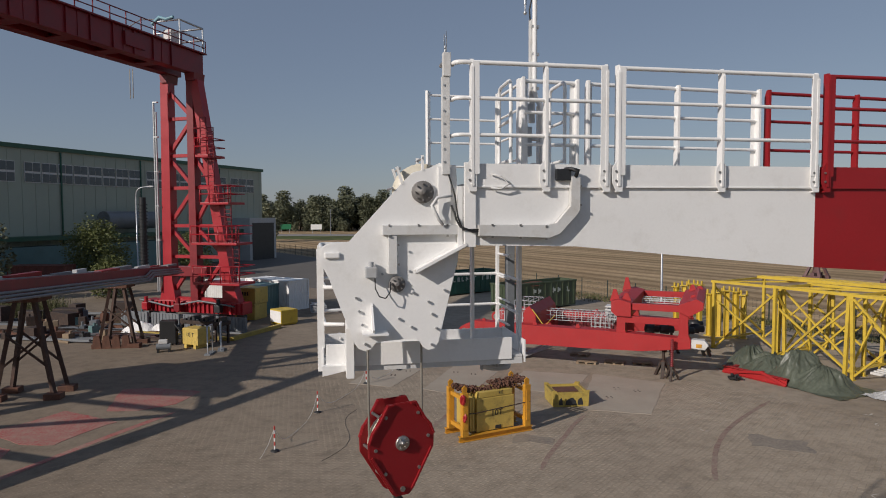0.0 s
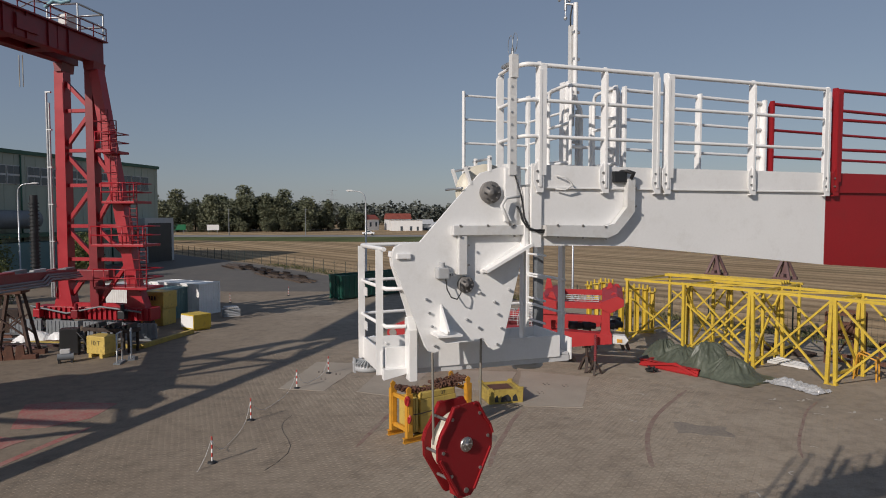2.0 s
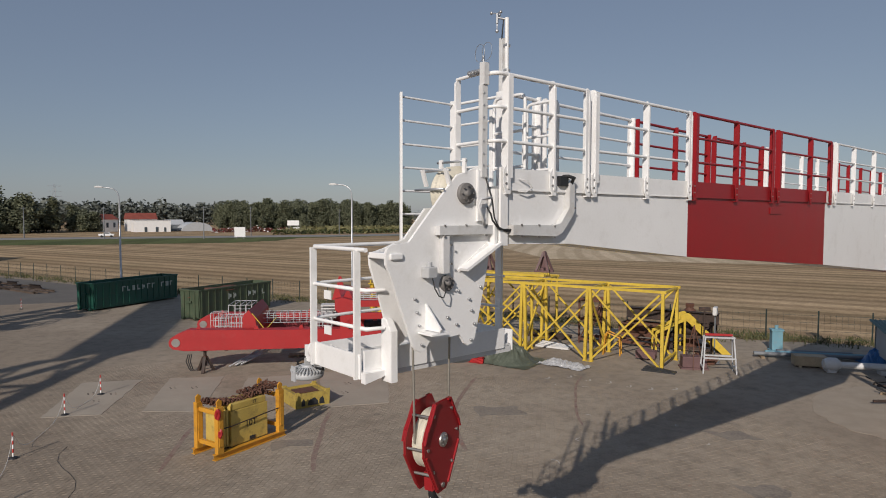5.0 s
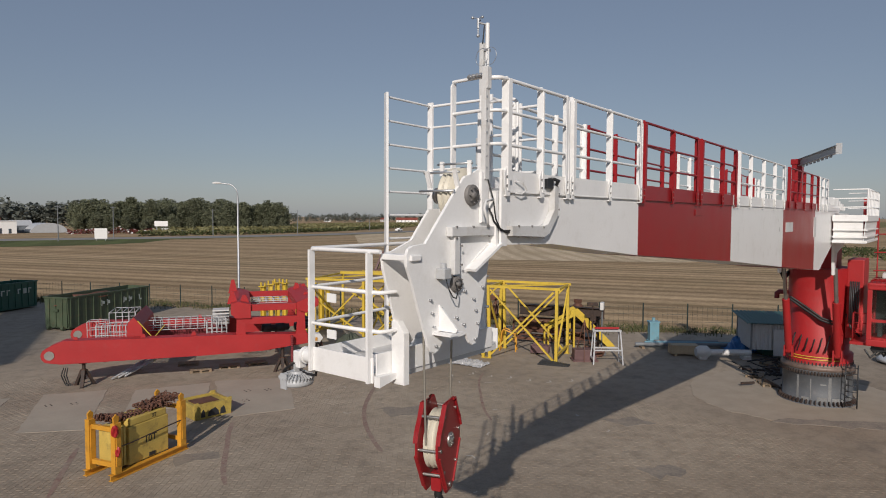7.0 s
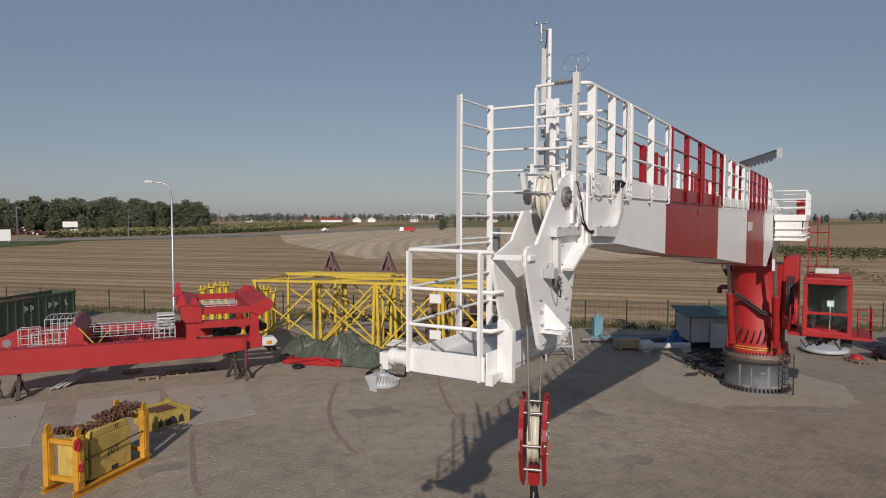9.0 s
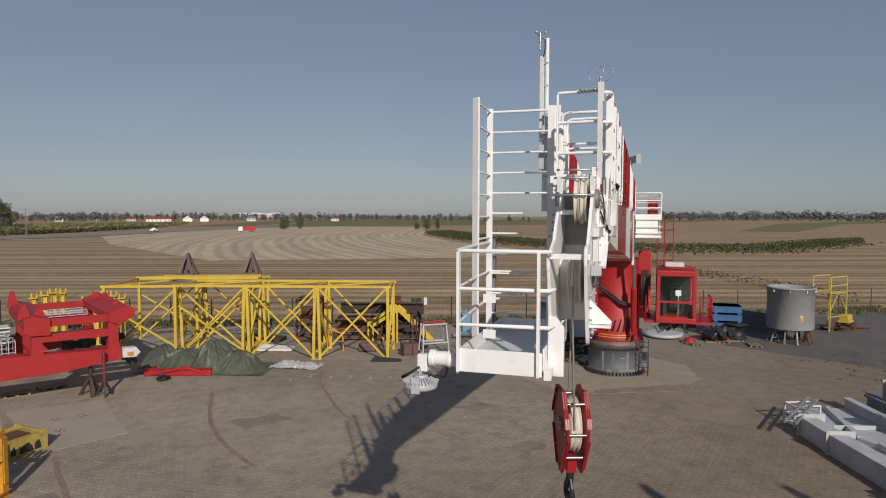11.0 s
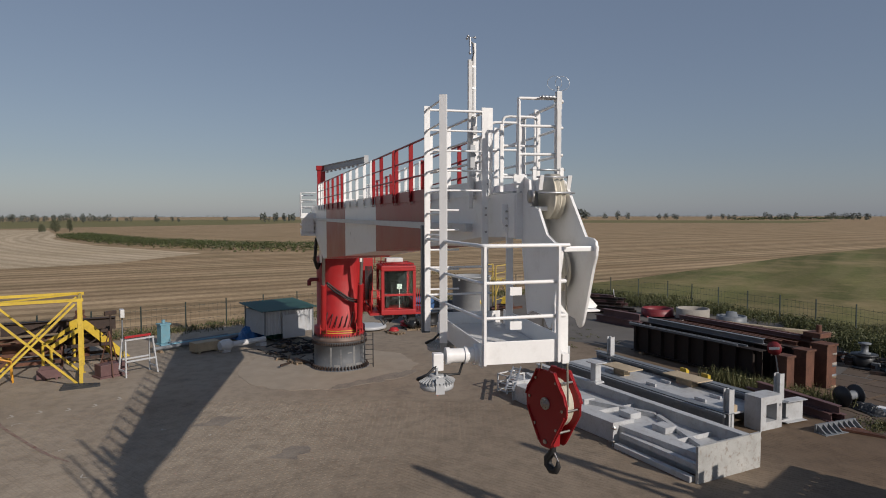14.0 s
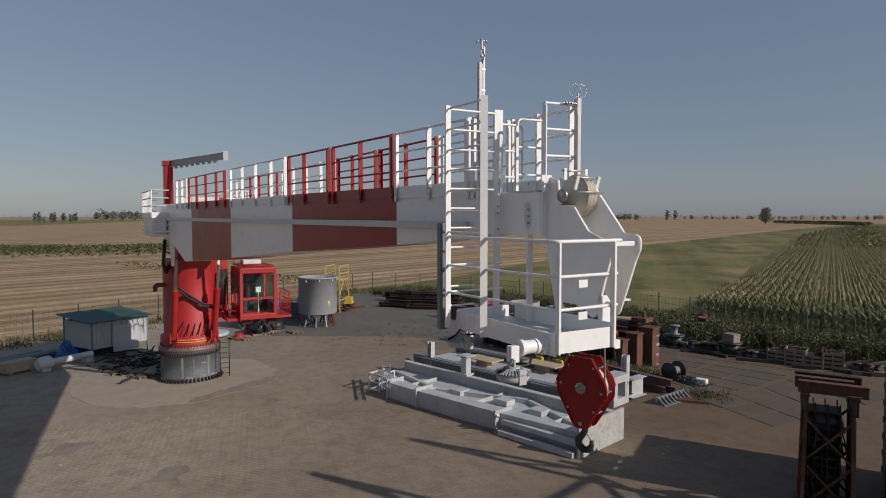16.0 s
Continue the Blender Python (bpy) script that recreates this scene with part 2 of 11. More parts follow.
def glass_mat(name, tint, rough=0.05):
    m, t, n, l, b = nodes(name)
    b.inputs["Base Color"].default_value = (*tint, 1)
    b.inputs["Roughness"].default_value = rough
    b.inputs["Transmission Weight"].default_value = 1.0
    b.inputs["IOR"].default_value = 1.45
    return m


GLASS = glass_mat("cab_glass", (0.62, 0.76, 0.72))
RING_STEEL = surface("rusty_machined_steel", (0.2, 0.145, 0.12), 0.55, metal=0.3, var=0.25, scale=2, dirt=(0.1, 0.06, 0.045), dirt_amount=0.6)
DARK_GLASS = surface("dark_window_glass", (0.07, 0.085, 0.1), 0.12, var=0.2, relief=0)


def pavement_mat():
    m, t, n, l, b = nodes("yard_pavers")
    v = mapped(t, world_space=True)
    col = ramp(t, noise_tex(t, v, 0.11, 6, 0.62), [(0.3, (0.268, 0.219, 0.164)), (0.55, (0.335, 0.278, 0.21)), (0.75, (0.392, 0.331, 0.253))])
    col = mix(t, col, ramp(t, noise_tex(t, v, 1.3, 6, 0.7), [(0.36, (0.7, 0.69, 0.68)), (0.55, (1, 1, 1))]), 0.75, "MULTIPLY")
    col = mix(t, col, ramp(t, noise_tex(t, v, 14, 3), [(0.3, (0.72, 0.71, 0.7)), (0.62, (1.08, 1.08, 1.08))]), 0.45, "MULTIPLY")
    info = t.nodes.new("ShaderNodeNewGeometry")
    col = mix(t, col, ramp(t, info.outputs["Random Per Island"], [(0, (0.9, 0.89, 0.89)), (0.3, (0.97, 0.97, 0.97)), (1, (1.03, 1.03, 1.03))]), 0.6, "MULTIPLY")
    oil = ramp(t, noise_tex(t, v, 0.34, 7, 0.75), [(0.58, (0, 0, 0)), (0.72, (0.5, 0.5, 0.5))])
    col = mix(t, col, (0.085, 0.076, 0.068), oil)
    # soil and dimmer light, both put in as darker tone towards the yard's ends
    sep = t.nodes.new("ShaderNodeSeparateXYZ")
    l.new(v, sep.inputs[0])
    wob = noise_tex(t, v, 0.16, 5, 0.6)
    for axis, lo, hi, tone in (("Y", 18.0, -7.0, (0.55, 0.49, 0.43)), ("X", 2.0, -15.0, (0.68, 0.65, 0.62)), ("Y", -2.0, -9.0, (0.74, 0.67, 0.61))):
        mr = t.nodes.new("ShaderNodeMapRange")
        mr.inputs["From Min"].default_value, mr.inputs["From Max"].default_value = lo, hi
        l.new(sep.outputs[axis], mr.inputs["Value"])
        end_noise = t.nodes.new("ShaderNodeMath")
        end_noise.operation, end_noise.use_clamp = "MULTIPLY_ADD", True
        l.new(wob, end_noise.inputs[0])
        end_noise.inputs[1].default_value = 0.5
        end_noise.inputs[2].default_value = -0.25
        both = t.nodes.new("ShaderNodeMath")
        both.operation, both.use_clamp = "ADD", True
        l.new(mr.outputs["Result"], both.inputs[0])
        l.new(end_noise.outputs[0], both.inputs[1])
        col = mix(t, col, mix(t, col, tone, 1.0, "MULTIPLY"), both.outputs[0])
    l.new(col, b.inputs["Base Color"])
    b.inputs["Roughness"].default_value = 0.82
    bump(t, b, noise_tex(t, v, 22, 4), 0.3, 0.01)
    return m


def field_mat(name, lo, hi, rows, spacing, rot, weeds=None, weed_amount=0.3, wobble=0.6, weed_scale=0.06, centre=None, lines=0.62):
    """Field ground: rows in one direction, drifting a little, over patchy soil."""
    m, t, n, l, b = nodes(name)
    v = mapped(t, world_space=True)
    base = ramp(t, noise_tex(t, v, 0.035, 6, 0.6), [(0.3, lo), (0.7, hi)])
    vr = mapped(t, rot=rot, world_space=True)
    w = t.nodes.new("ShaderNodeTexWave")
    w.wave_type, w.bands_direction = "BANDS", "X"
    w.inputs["Scale"].default_value = 0.314 / spacing
    w.inputs["Distortion"].default_value, w.inputs["Detail"].default_value = wobble, 2
    w.inputs["Detail Scale"].default_value = 0.3
    if centre:
        at = t.nodes.new("ShaderNodeMapping")
        at.inputs["Location"].default_value = (-centre[0], -centre[1], 0)
        l.new(v, at.inputs["Vector"])
        vr = at.outputs["Vector"]
        w.wave_type, w.rings_direction = "RINGS", "Z"
    l.new(vr, w.inputs["Vector"])
    w2 = t.nodes.new("ShaderNodeTexWave")
    w2.wave_type, w2.bands_direction = "BANDS", "X"
    w2.inputs["Scale"].default_value = 0.314 / (spacing * 3.7)
    w2.inputs["Distortion"].default_value, w2.inputs["Detail"].default_value = wobble * 2, 3
    w2.inputs["Detail Scale"].default_value = 0.4
    if centre:
        w2.wave_type, w2.rings_direction = "RINGS", "Z"
    l.new(vr, w2.inputs["Vector"])
    col = mix(t, base, rows, ramp(t, w.outputs["Fac"], [(0.35, (0, 0, 0)), (0.75, (lines,) * 3)]))
    col = mix(t, col, ramp(t, w2.outputs["Fac"], [(0.3, (0.8, 0.79, 0.77)), (0.8, (1.1, 1.1, 1.1))]), 0.35 if centre else 0.8, "MULTIPLY")
    col = mix(t, col, ramp(t, noise_tex(t, v, 2.2, 4, 0.7), [(0.3, (0.72, 0.72, 0.72)), (0.65, (1.12, 1.12, 1.12))]), 0.7, "MULTIPLY")
    col = mix(t, col, ramp(t, noise_tex(t, v, 0.7, 6, 0.8), [(0.35, (0.7, 0.69, 0.67)), (0.6, (1.15, 1.15, 1.15))]), 0.6, "MULTIPLY")
    if weeds:
        col = mix(t, col, weeds, ramp(t, noise_tex(t, v, weed_scale, 8, 0.7), [(0.5, (0, 0, 0)), (0.66, (weed_amount,) * 3)]))
    l.new(col, b.inputs["Base Color"])
    b.inputs["Roughness"].default_value = 0.95
    b.inputs["Specular IOR Level"].default_value = 0.15
    bump(t, b, noise_tex(t, v, 3.0, 5), 0.4, 0.08)
    return m


STUBBLE = field_mat("stubble_field", (0.365, 0.258, 0.148), (0.465, 0.347, 0.215), (0.225, 0.157, 0.09), 4.4, radians(-29.4), weeds=(0.17, 0.145, 0.075), weed_amount=0.35, lines=0.66, wobble=0.8)
STUBBLE_FAR = field_mat("pale_stubble", (0.5, 0.4, 0.27), (0.6, 0.49, 0.35), (0.37, 0.285, 0.185), 4.4, 0, weeds=(0.3, 0.24, 0.13), wobble=2.5, centre=(500, -220), lines=0.5)
GRASS_FIELD = field_mat("green_meadow", (0.088, 0.104, 0.035), (0.195, 0.176, 0.072), (0.19, 0.166, 0.078), 5.5, radians(-53), weeds=(0.3, 0.23, 0.12), weed_amount=0.8, wobble=5, weed_scale=0.05, lines=0.5)
CORN_SOIL = field_mat("maize_rows", (0.12, 0.118, 0.05), (0.17, 0.158, 0.07), (0.17, 0.158, 0.075), 3.0, radians(-53.1), wobble=0.4)
GREEN_PALE = field_mat("pale_green_field", (0.16, 0.155, 0.068), (0.22, 0.2, 0.095), (0.19, 0.175, 0.08), 6, radians(20), weeds=(0.26, 0.21, 0.11))
GREEN_STRIP = field_mat("green_verge", (0.075, 0.1, 0.035), (0.12, 0.135, 0.05), (0.09, 0.1, 0.04), 6, radians(20), weeds=(0.16, 0.14, 0.07))
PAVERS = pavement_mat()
ASPHALT = surface("asphalt", (0.12, 0.11, 0.098), 0.85, var=0.15, scale=0.25, fine=18, dirt=(0.18, 0.157, 0.13), dirt_amount=0.5, relief=0.3)
ROAD_MAT = surface("road_asphalt", (0.2, 0.195, 0.19), 0.85, var=0.08, scale=0.05, relief=0)


def leaf_mat(name, lo, hi, gloss=0.55):
    m, t, n, l, b = nodes(name)
    info = t.nodes.new("ShaderNodeNewGeometry")
    v = mapped(t)
    col = mix(t, ramp(t, info.outputs["Random Per Island"], [(0, lo), (1, hi)]), ramp(t, noise_tex(t, v, 0.5, 3), [(0.3, (0.7, 0.7, 0.7)), (0.7, (1.15, 1.15, 1.15))]), 0.8, "MULTIPLY")
    l.new(col, b.inputs["Base Color"])
    b.inputs["Roughness"].default_value = gloss
    b.inputs["Specular IOR Level"].default_value = 0.25
    return m


LEAF = leaf_mat("tree_leaves", (0.095, 0.108, 0.068), (0.175, 0.182, 0.11))
# paler and blue-grey: distance haze is put into the leaf colour
LEAF_HAZE = leaf_mat("hazed_leaves", (0.085, 0.098, 0.085), (0.14, 0.15, 0.13))
YELLOW_DIRTY = surface("dirty_yellow_paint", (0.42, 0.31, 0.07), 0.6, var=0.2, scale=1.5, dirt=(0.17, 0.11, 0.05), dirt_amount=0.75)
LEAF_LIGHT = leaf_mat("willow_leaves", (0.085, 0.105, 0.032), (0.17, 0.185, 0.07))
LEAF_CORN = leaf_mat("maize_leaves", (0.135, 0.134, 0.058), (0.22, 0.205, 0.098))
# maize leaves darkened, the shade on the field's front put into the colour
LEAF_EDGE_SHADE = leaf_mat("shaded_maize_edge_leaves", (0.05, 0.064, 0.023), (0.13, 0.138, 0.055))
LEAF_BUSH = leaf_mat("brush_leaves", (0.055, 0.066, 0.026), (0.105, 0.108, 0.043))
LEAF_STRIP = leaf_mat("standing_maize_leaves", (0.04, 0.056, 0.02), (0.085, 0.1, 0.038))
LEAF_DRY = leaf_mat("dry_weed_leaves", (0.12, 0.1, 0.05), (0.24, 0.19, 0.1), 0.8)
LEAF_WEED = leaf_mat("weed_leaves", (0.06, 0.072, 0.028), (0.15, 0.142, 0.064))
BARK = surface("bark", (0.07, 0.055, 0.04), 0.9, var=0.25, relief=0.5)


def worn_paint(name, base, paint, amount, scale=0.7):
    """Paint or rubber worn into the paving: patchy, with the stone showing through."""
    m, t, n, l, b = nodes(name)
    v = mapped(t, world_space=True)
    stone = ramp(t, noise_tex(t, v, 0.9, 6, 0.65), [(0.3, shade(base, 0.8)), (0.7, shade(base, 1.1))])
    wear = ramp(t, noise_tex(t, v, scale, 8, 0.75), [(0.3, (amount,) * 3), (0.68, (amount * 0.25,) * 3)])
    speck = ramp(t, noise_tex(t, v, 9, 3), [(0.4, (1, 1, 1)), (0.62, (0.55, 0.55, 0.55))])
    l.new(mix(t, stone, paint, mix(t, wear, speck, 1.0, "MULTIPLY")), b.inputs["Base Color"])
    b.inputs["Roughness"].default_value = 0.8
    bump(t, b, noise_tex(t, v, 20, 4), 0.25, 0.01)
    return m


PAVE_TONE = (0.325, 0.277, 0.216)
RED_GROUND = worn_paint("worn_red_ground_paint", PAVE_TONE, (0.34, 0.03, 0.036), 1.0)
RUST_TRACK = worn_paint("rust_red_track", PAVE_TONE, (0.165, 0.068, 0.056), 1.0, 1.5)
SLAB_OLD = surface("old_concrete_plates", (0.108, 0.078, 0.055), 0.88, var=0.15, scale=0.6, fine=18, dirt=(0.065, 0.047, 0.034), dirt_amount=0.7, relief=0.35)
SLAB = surface("pale_concrete_slab", (0.345, 0.298, 0.238), 0.85, var=0.1, scale=0.5, fine=18, dirt=(0.3, 0.25, 0.2), dirt_amount=0.5, relief=0.25)
SAND = worn_paint("sandy_dust", PAVE_TONE, (0.36, 0.29, 0.215), 0.5, 0.4)
STAIN = worn_paint("oil_stain", PAVE_TONE, (0.12, 0.1, 0.088), 0.9, 1.2)
CHALK = worn_paint("chalk_mark", PAVE_TONE, (0.6, 0.57, 0.52), 0.9, 3.0)


# ---- paint, slabs, tracks and stains on the paving ----
def outline(pts, r, wob=0.12, step=0.4):
    """A polygon's edge, roughened a little."""
    out = []
    for (x0, y0), (x1, y1) in zip(pts, pts[1:] + pts[:1]):
        n = max(1, int(math.dist((x0, y0), (x1, y1)) / step))
        for k in range(n):
            out.append((x0 + (x1 - x0) * k / n + r.uniform(-wob, wob), y0 + (y1 - y0) * k / n + r.uniform(-wob, wob)))
    return out


def patch_flat(name, pts, z, mat, label, category, wob=0.12):
    bm = bm_new()
    pts = outline(pts, random.Random(len(pts) + int(abs(pts[0][0]) * 10)), wob)
    top = [bm.verts.new((x, y, z)) for x, y in pts]
    low = [bm.verts.new((x, y, 0.001)) for x, y in pts]
    f = bm.faces.new(top)
    for k in range(len(top)):
        bm.faces.new((low[k], low[(k + 1) % len(top)], top[(k + 1) % len(top)], top[k]))
    bmesh.ops.triangulate(bm, faces=[f])
    return solid(name, bm, mat, label, category, kind="structure")


def band(name, pts, w, z, mat, label, category):
    """A curved strip along a chain of points, tapering at its ends."""
    sm = []
    for i in range(len(pts) - 1):
        p0, p1, p2, p3 = (Vector(pts[max(0, i - 1)]), Vector(pts[i]), Vector(pts[i + 1]), Vector(pts[min(len(pts) - 1, i + 2)]))
        for k in range(6):
            u = k / 6
            sm.append(0.5 * (2 * p1 + (p2 - p0) * u + (2 * p0 - 5 * p1 + 4 * p2 - p3) * u * u + (3 * p1 - p0 - 3 * p2 + p3) * u ** 3))
    sm.append(Vector(pts[-1]))
    bm = bm_new()
    r = random.Random(len(sm))
    lo, hi = [], []
    for i, p in enumerate(sm):
        d = (sm[min(i + 1, len(sm) - 1)] - sm[max(i - 1, 0)]).normalized()
        n = Vector((-d.y, d.x)) * w * 0.5 * min(1.0, 0.35 + 0.25 * min(i, len(sm) - 1 - i)) * r.uniform(0.9, 1.1)
        lo.append(bm.verts.new((*(p - n), z)))
        hi.append(bm.verts.new((*(p + n), z)))
    for k in range(len(sm) - 1):
        bm.faces.new((lo[k], lo[k + 1], hi[k + 1], hi[k]))
    return solid(name, bm, mat, label, category, kind="structure")


RED_ZONES = [
    [(-15.9, 29.8), (-16.6, 31.9), (-17.0, 33.6), (-15.5, 33.8), (-12.7, 33.1), (-13.1, 30.9), (-14.5, 29.8)],
    [(-19.3, 27.2), (-18.5, 28.3), (-17.9, 29.9), (-14.6, 28.2), (-15.2, 27.1), (-15.7, 25.3), (-17.1, 25.4), (-18.6, 26.3)],
    [(-18.4, 25.4), (-17.1, 24.8), (-16.8, 23.8), (-18.2, 23.4)]]
for k, z in enumerate(RED_ZONES):
    patch_flat("ground_marking", z, 0.014, RED_GROUND, "faded red paint worn into the paving", "marking", 0.05)
band("ground_line", [(-17.0, 18.6), (-15.6, 22.1), (-14.0, 26.3), (-12.6, 29.6)], 0.35, 0.013, RED_GROUND, "faded red line on the paving", "marking")
for k, (s, w) in enumerate((([(16.0, 31.0), (14.0, 29.0), (12.2, 27.0), (10.8, 24.9), (9.8, 22.8), (9.35, 21.6)], 0.2), ([(21.3, 28.1), (19.8, 26.9), (18.4, 25.4), (16.4, 23.1), (15.4, 21.6)], 0.13), ([(6.5, 29.0), (5.7, 27.6), (5.1, 26.3), (4.0, 24.0), (3.5, 22.6)], 0.2), ([(0.5, 29.8), (-0.4, 27.6), (-1.3, 25.3)], 0.2))):
    band("wheel_track", s, w, 0.0135, RUST_TRACK, "curved rusty wheel track on the paving", "track")
SLABS = [
    [(-3.4, 40.6), (-0.5, 39.7), (-2.8, 33.8), (-5.2, 34.6)],
    [(0.9, 39.3), (3.6, 38.2), (1.2, 32.0), (-1.1, 33.4)],
    [(8.6, 36.4), (12.0, 34.4), (9.5, 28.9), (6.4, 29.8)],
    [(4.7, 37.2), (8.3, 36.2), (6.4, 32.2), (3.2, 33.6)]]
for s in SLABS:
    patch_flat("concrete_slab", s, 0.018, SLAB, "pale smooth concrete slab let into the pavers", "slab", 0.04)
RINGS = [(29.4, 19.2), (27.2, 18.5), (25.8, 17.3), (25.0, 15.4), (25.1, 13.4), (26.4, 11.2), (28.2, 9.4), (30.8, 8.6), (33.9, 9.8), (35.4, 12.6), (35.2, 16.6), (33.0, 19.0)]
patch_flat("concrete_ring", RINGS, 0.0125, SAND, "ring of pale bare concrete round the pedestal", "slab", 0.12)
for k, s in enumerate(([(24.6, 13.6), (25.8, 11.6), (27.6, 9.4), (29.4, 8.6), (28.2, 10.4), (26.4, 12.6)], [(19.2, 18.4), (20.6, 17.6), (20.8, 16.6), (19.4, 17.0)], [(15.4, 14.2), (16.8, 13.6), (16.6, 12.8), (15.2, 13.3)], [(12.6, 26.4), (14.6, 25.2), (14.2, 24.0), (12.2, 24.8)], [(3.0, 26.3), (4.6, 25.9), (4.3, 25.2), (2.9, 25.5)])):
    patch_flat("oil_stain", s, 0.0155, STAIN, "dark oily stain on the paving", "stain", 0.2)
r = random.Random(91)
for x, y in ((19.33, 28.66), (20.59, 28.24), (20.98, 27.1), (21.6, 26.16), (21.98, 25.05), (22.6, 24.12), (23.73, 23.46)):
    for a, l in ((0.7, 0.45), (2.3, 0.25)):
        band("chalk_mark", [(x, y), (x + 0.5 * l * math.cos(a), y + 0.5 * l * math.sin(a)), (x + l * math.cos(a + 0.1), y + l * math.sin(a + 0.1))], 0.1, 0.0142, CHALK, "small white chalk mark on the paving", "mark")
for k in range(14):
    x, y = r.uniform(5, 22), r.uniform(16, 31)
    a, l = r.random() * math.tau, r.uniform(0.1, 0.35)
    band("chalk_mark", [(x, y), (x + l * math.cos(a), y + l * math.sin(a)), (x + l * 1.4 * math.cos(a + 0.5), y + l * 1.4 * math.sin(a + 0.5))], 0.06, 0.0142, CHALK, "small pale scuff on the paving", "mark")
for s in ((-3.2, 37.8), (-2.2, 37.2), (-3.0, 36.2), (0.6, 36.9), (1.6, 36.4), (9.0, 33.2), (9.9, 32.7), (8.2, 31.6)):
    for dx, dy in ((0, 0), (0.22, 0), (0, 0.25), (0.22, 0.25)):
        bm = bm_new()
        lathe(bm, [(0.05, 0.0), (0.05, 0.022), (0.03, 0.03)], (s[0] + dx, s[1] + dy, 0.0), 8)
        solid("anchor_bolt", bm, RUST_DARK, "dark anchor bolt stub set in the slab", "bolt", None, "anchor bolts in the slabs")
# concrete plates beyond the deck girders
for k, s in enumerate(([(27.11, -15.80), (23.91, -17.86), (22.17, -13.96), (24.96, -12.20)], [(23.81, -17.96), (19.99, -20.42), (18.28, -15.40), (22.07, -14.06)], [(21.97, -13.86), (18.28, -15.20), (17.37, -10.81), (20.43, -10.06)], [(18.08, -15.29), (13.4, -14.6), (12.9, -10.9), (17.27, -10.70)], [(27.21, -15.91), (29.60, -18.20), (25.27, -20.54), (23.91, -17.97)], [(23.81, -18.07), (25.07, -20.63), (20.77, -21.86), (19.99, -20.52)], [(18.07, -15.50), (19.79, -20.51), (14.4, -20.6), (13.4, -14.8)])):
    a, b, c, d = (Vector(p) for p in s)
    at = lambda u, v: a.lerp(b, u).lerp(d.lerp(c, u), v)
    nu, nv = (2, 3) if (a - b).length < (b - c).length else (3, 2)
    for i in range(nu):
        for j in range(nv):
            q = [at(u, v) for u, v in ((i / nu + 0.012, j / nv + 0.012), ((i + 1) / nu - 0.012, j / nv + 0.012), ((i + 1) / nu - 0.012, (j + 1) / nv - 0.012), (i / nu + 0.012, (j + 1) / nv - 0.012))]
            patch_flat("concrete_plate", [(p.x, p.y) for p in q], 0.016 + 0.004 * ((i + 2 * j + k) % 3), SLAB_OLD, "worn brown concrete plate with open joints", "slab", 0.04)


# ---- tall lattice frame standing behind the walk, known by its shadow ----
shears = thing("lattice_frame", "tall tapering lattice frame of two pointed masts", "lattice mast")
tops = [Vector((-2.7, -6.4, 12.0)), Vector((-0.5, -10.7, 12.0))]
for tp in tops:
    bm = bm_new()
    w = Vector((0.66, -0.75, 0)) * 0.55
    for sgn in (-1, 1):
        tube(bm, (tp.x + w.x * sgn * 2.2, tp.y + w.y * sgn * 2.2, 0.0), (tp.x + w.x * 0.06 * sgn, tp.y + w.y * 0.06 * sgn, tp.z), 0.14, 8)
    for k in range(9):
        z0, z1 = 1.2 * k, 1.2 * k + 1.2
        a, b = 2.2 * (1 - z0 / 12), 2.2 * (1 - z1 / 12)
        g = 1 if k % 2 else -1
        tube(bm, (tp.x + w.x * g * a, tp.y + w.y * g * a, z0), (tp.x - w.x * g * b, tp.y - w.y * g * b, z1), 0.09, 6)
    part("mast", bm, YELLOW, shears)
bm = bm_new()
for z0, z1 in ((2.0, 5.0), (5.0, 2.0), (5.0, 8.0), (5.0, 5.0), (8.0, 8.0)):
    a, b = tops[0].copy(), tops[1].copy()
    a.z, b.z = z0, z1
    bar(bm, a, b, 0.16, 0.16)
part("tie_bars", bm, YELLOW, shears)


# ---- ground, yard, fields, road ----
def sheet(name, pts, z, material, label, category, depth=0.0, cell=0.0):
    bm = bm_new()
    if depth:
        prism(bm, pts, "z", z - depth, z)
    else:
        bm.faces.new([bm.verts.new((x, y, z)) for x, y in pts])
    return solid(name, bm, material, label, category, kind="structure")


bm = bm_new()
rings_r = [0.5, 60, 150, 400, 1000, 2200, 4600]
loops = [[Vector((r * math.cos(a), r * math.sin(a), -0.12)) for a in [k * math.tau / 72 for k in range(72)]] for r in rings_r]
skin(bm, loops, caps=False, smooth=False)
solid("ground", bm, STUBBLE, "harvested stubble field in long tan rows reaching the horizon", "field", kind="structure")

YARD = [(-44, 163), (-15, 121), (7, 82), (24, 57), (39, 31), (51.16, 18.30), (68.88, -6.49), (58.47, -17.43), (40.01, -25.14), (27.75, -27.71), (0, -58), (-70, -58), (-130, 30), (-170, 150)]
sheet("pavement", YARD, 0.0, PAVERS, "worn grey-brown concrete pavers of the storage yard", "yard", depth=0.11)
sheet("asphalt_strip", [(-44, 162), (-16, 120), (5, 82), (-3, 78), (-16, 80), (-34, 100), (-70, 128), (-100, 150)], 0.006, ASPHALT, "dark asphalt apron beside the workshop hall", "asphalt", depth=0.004)
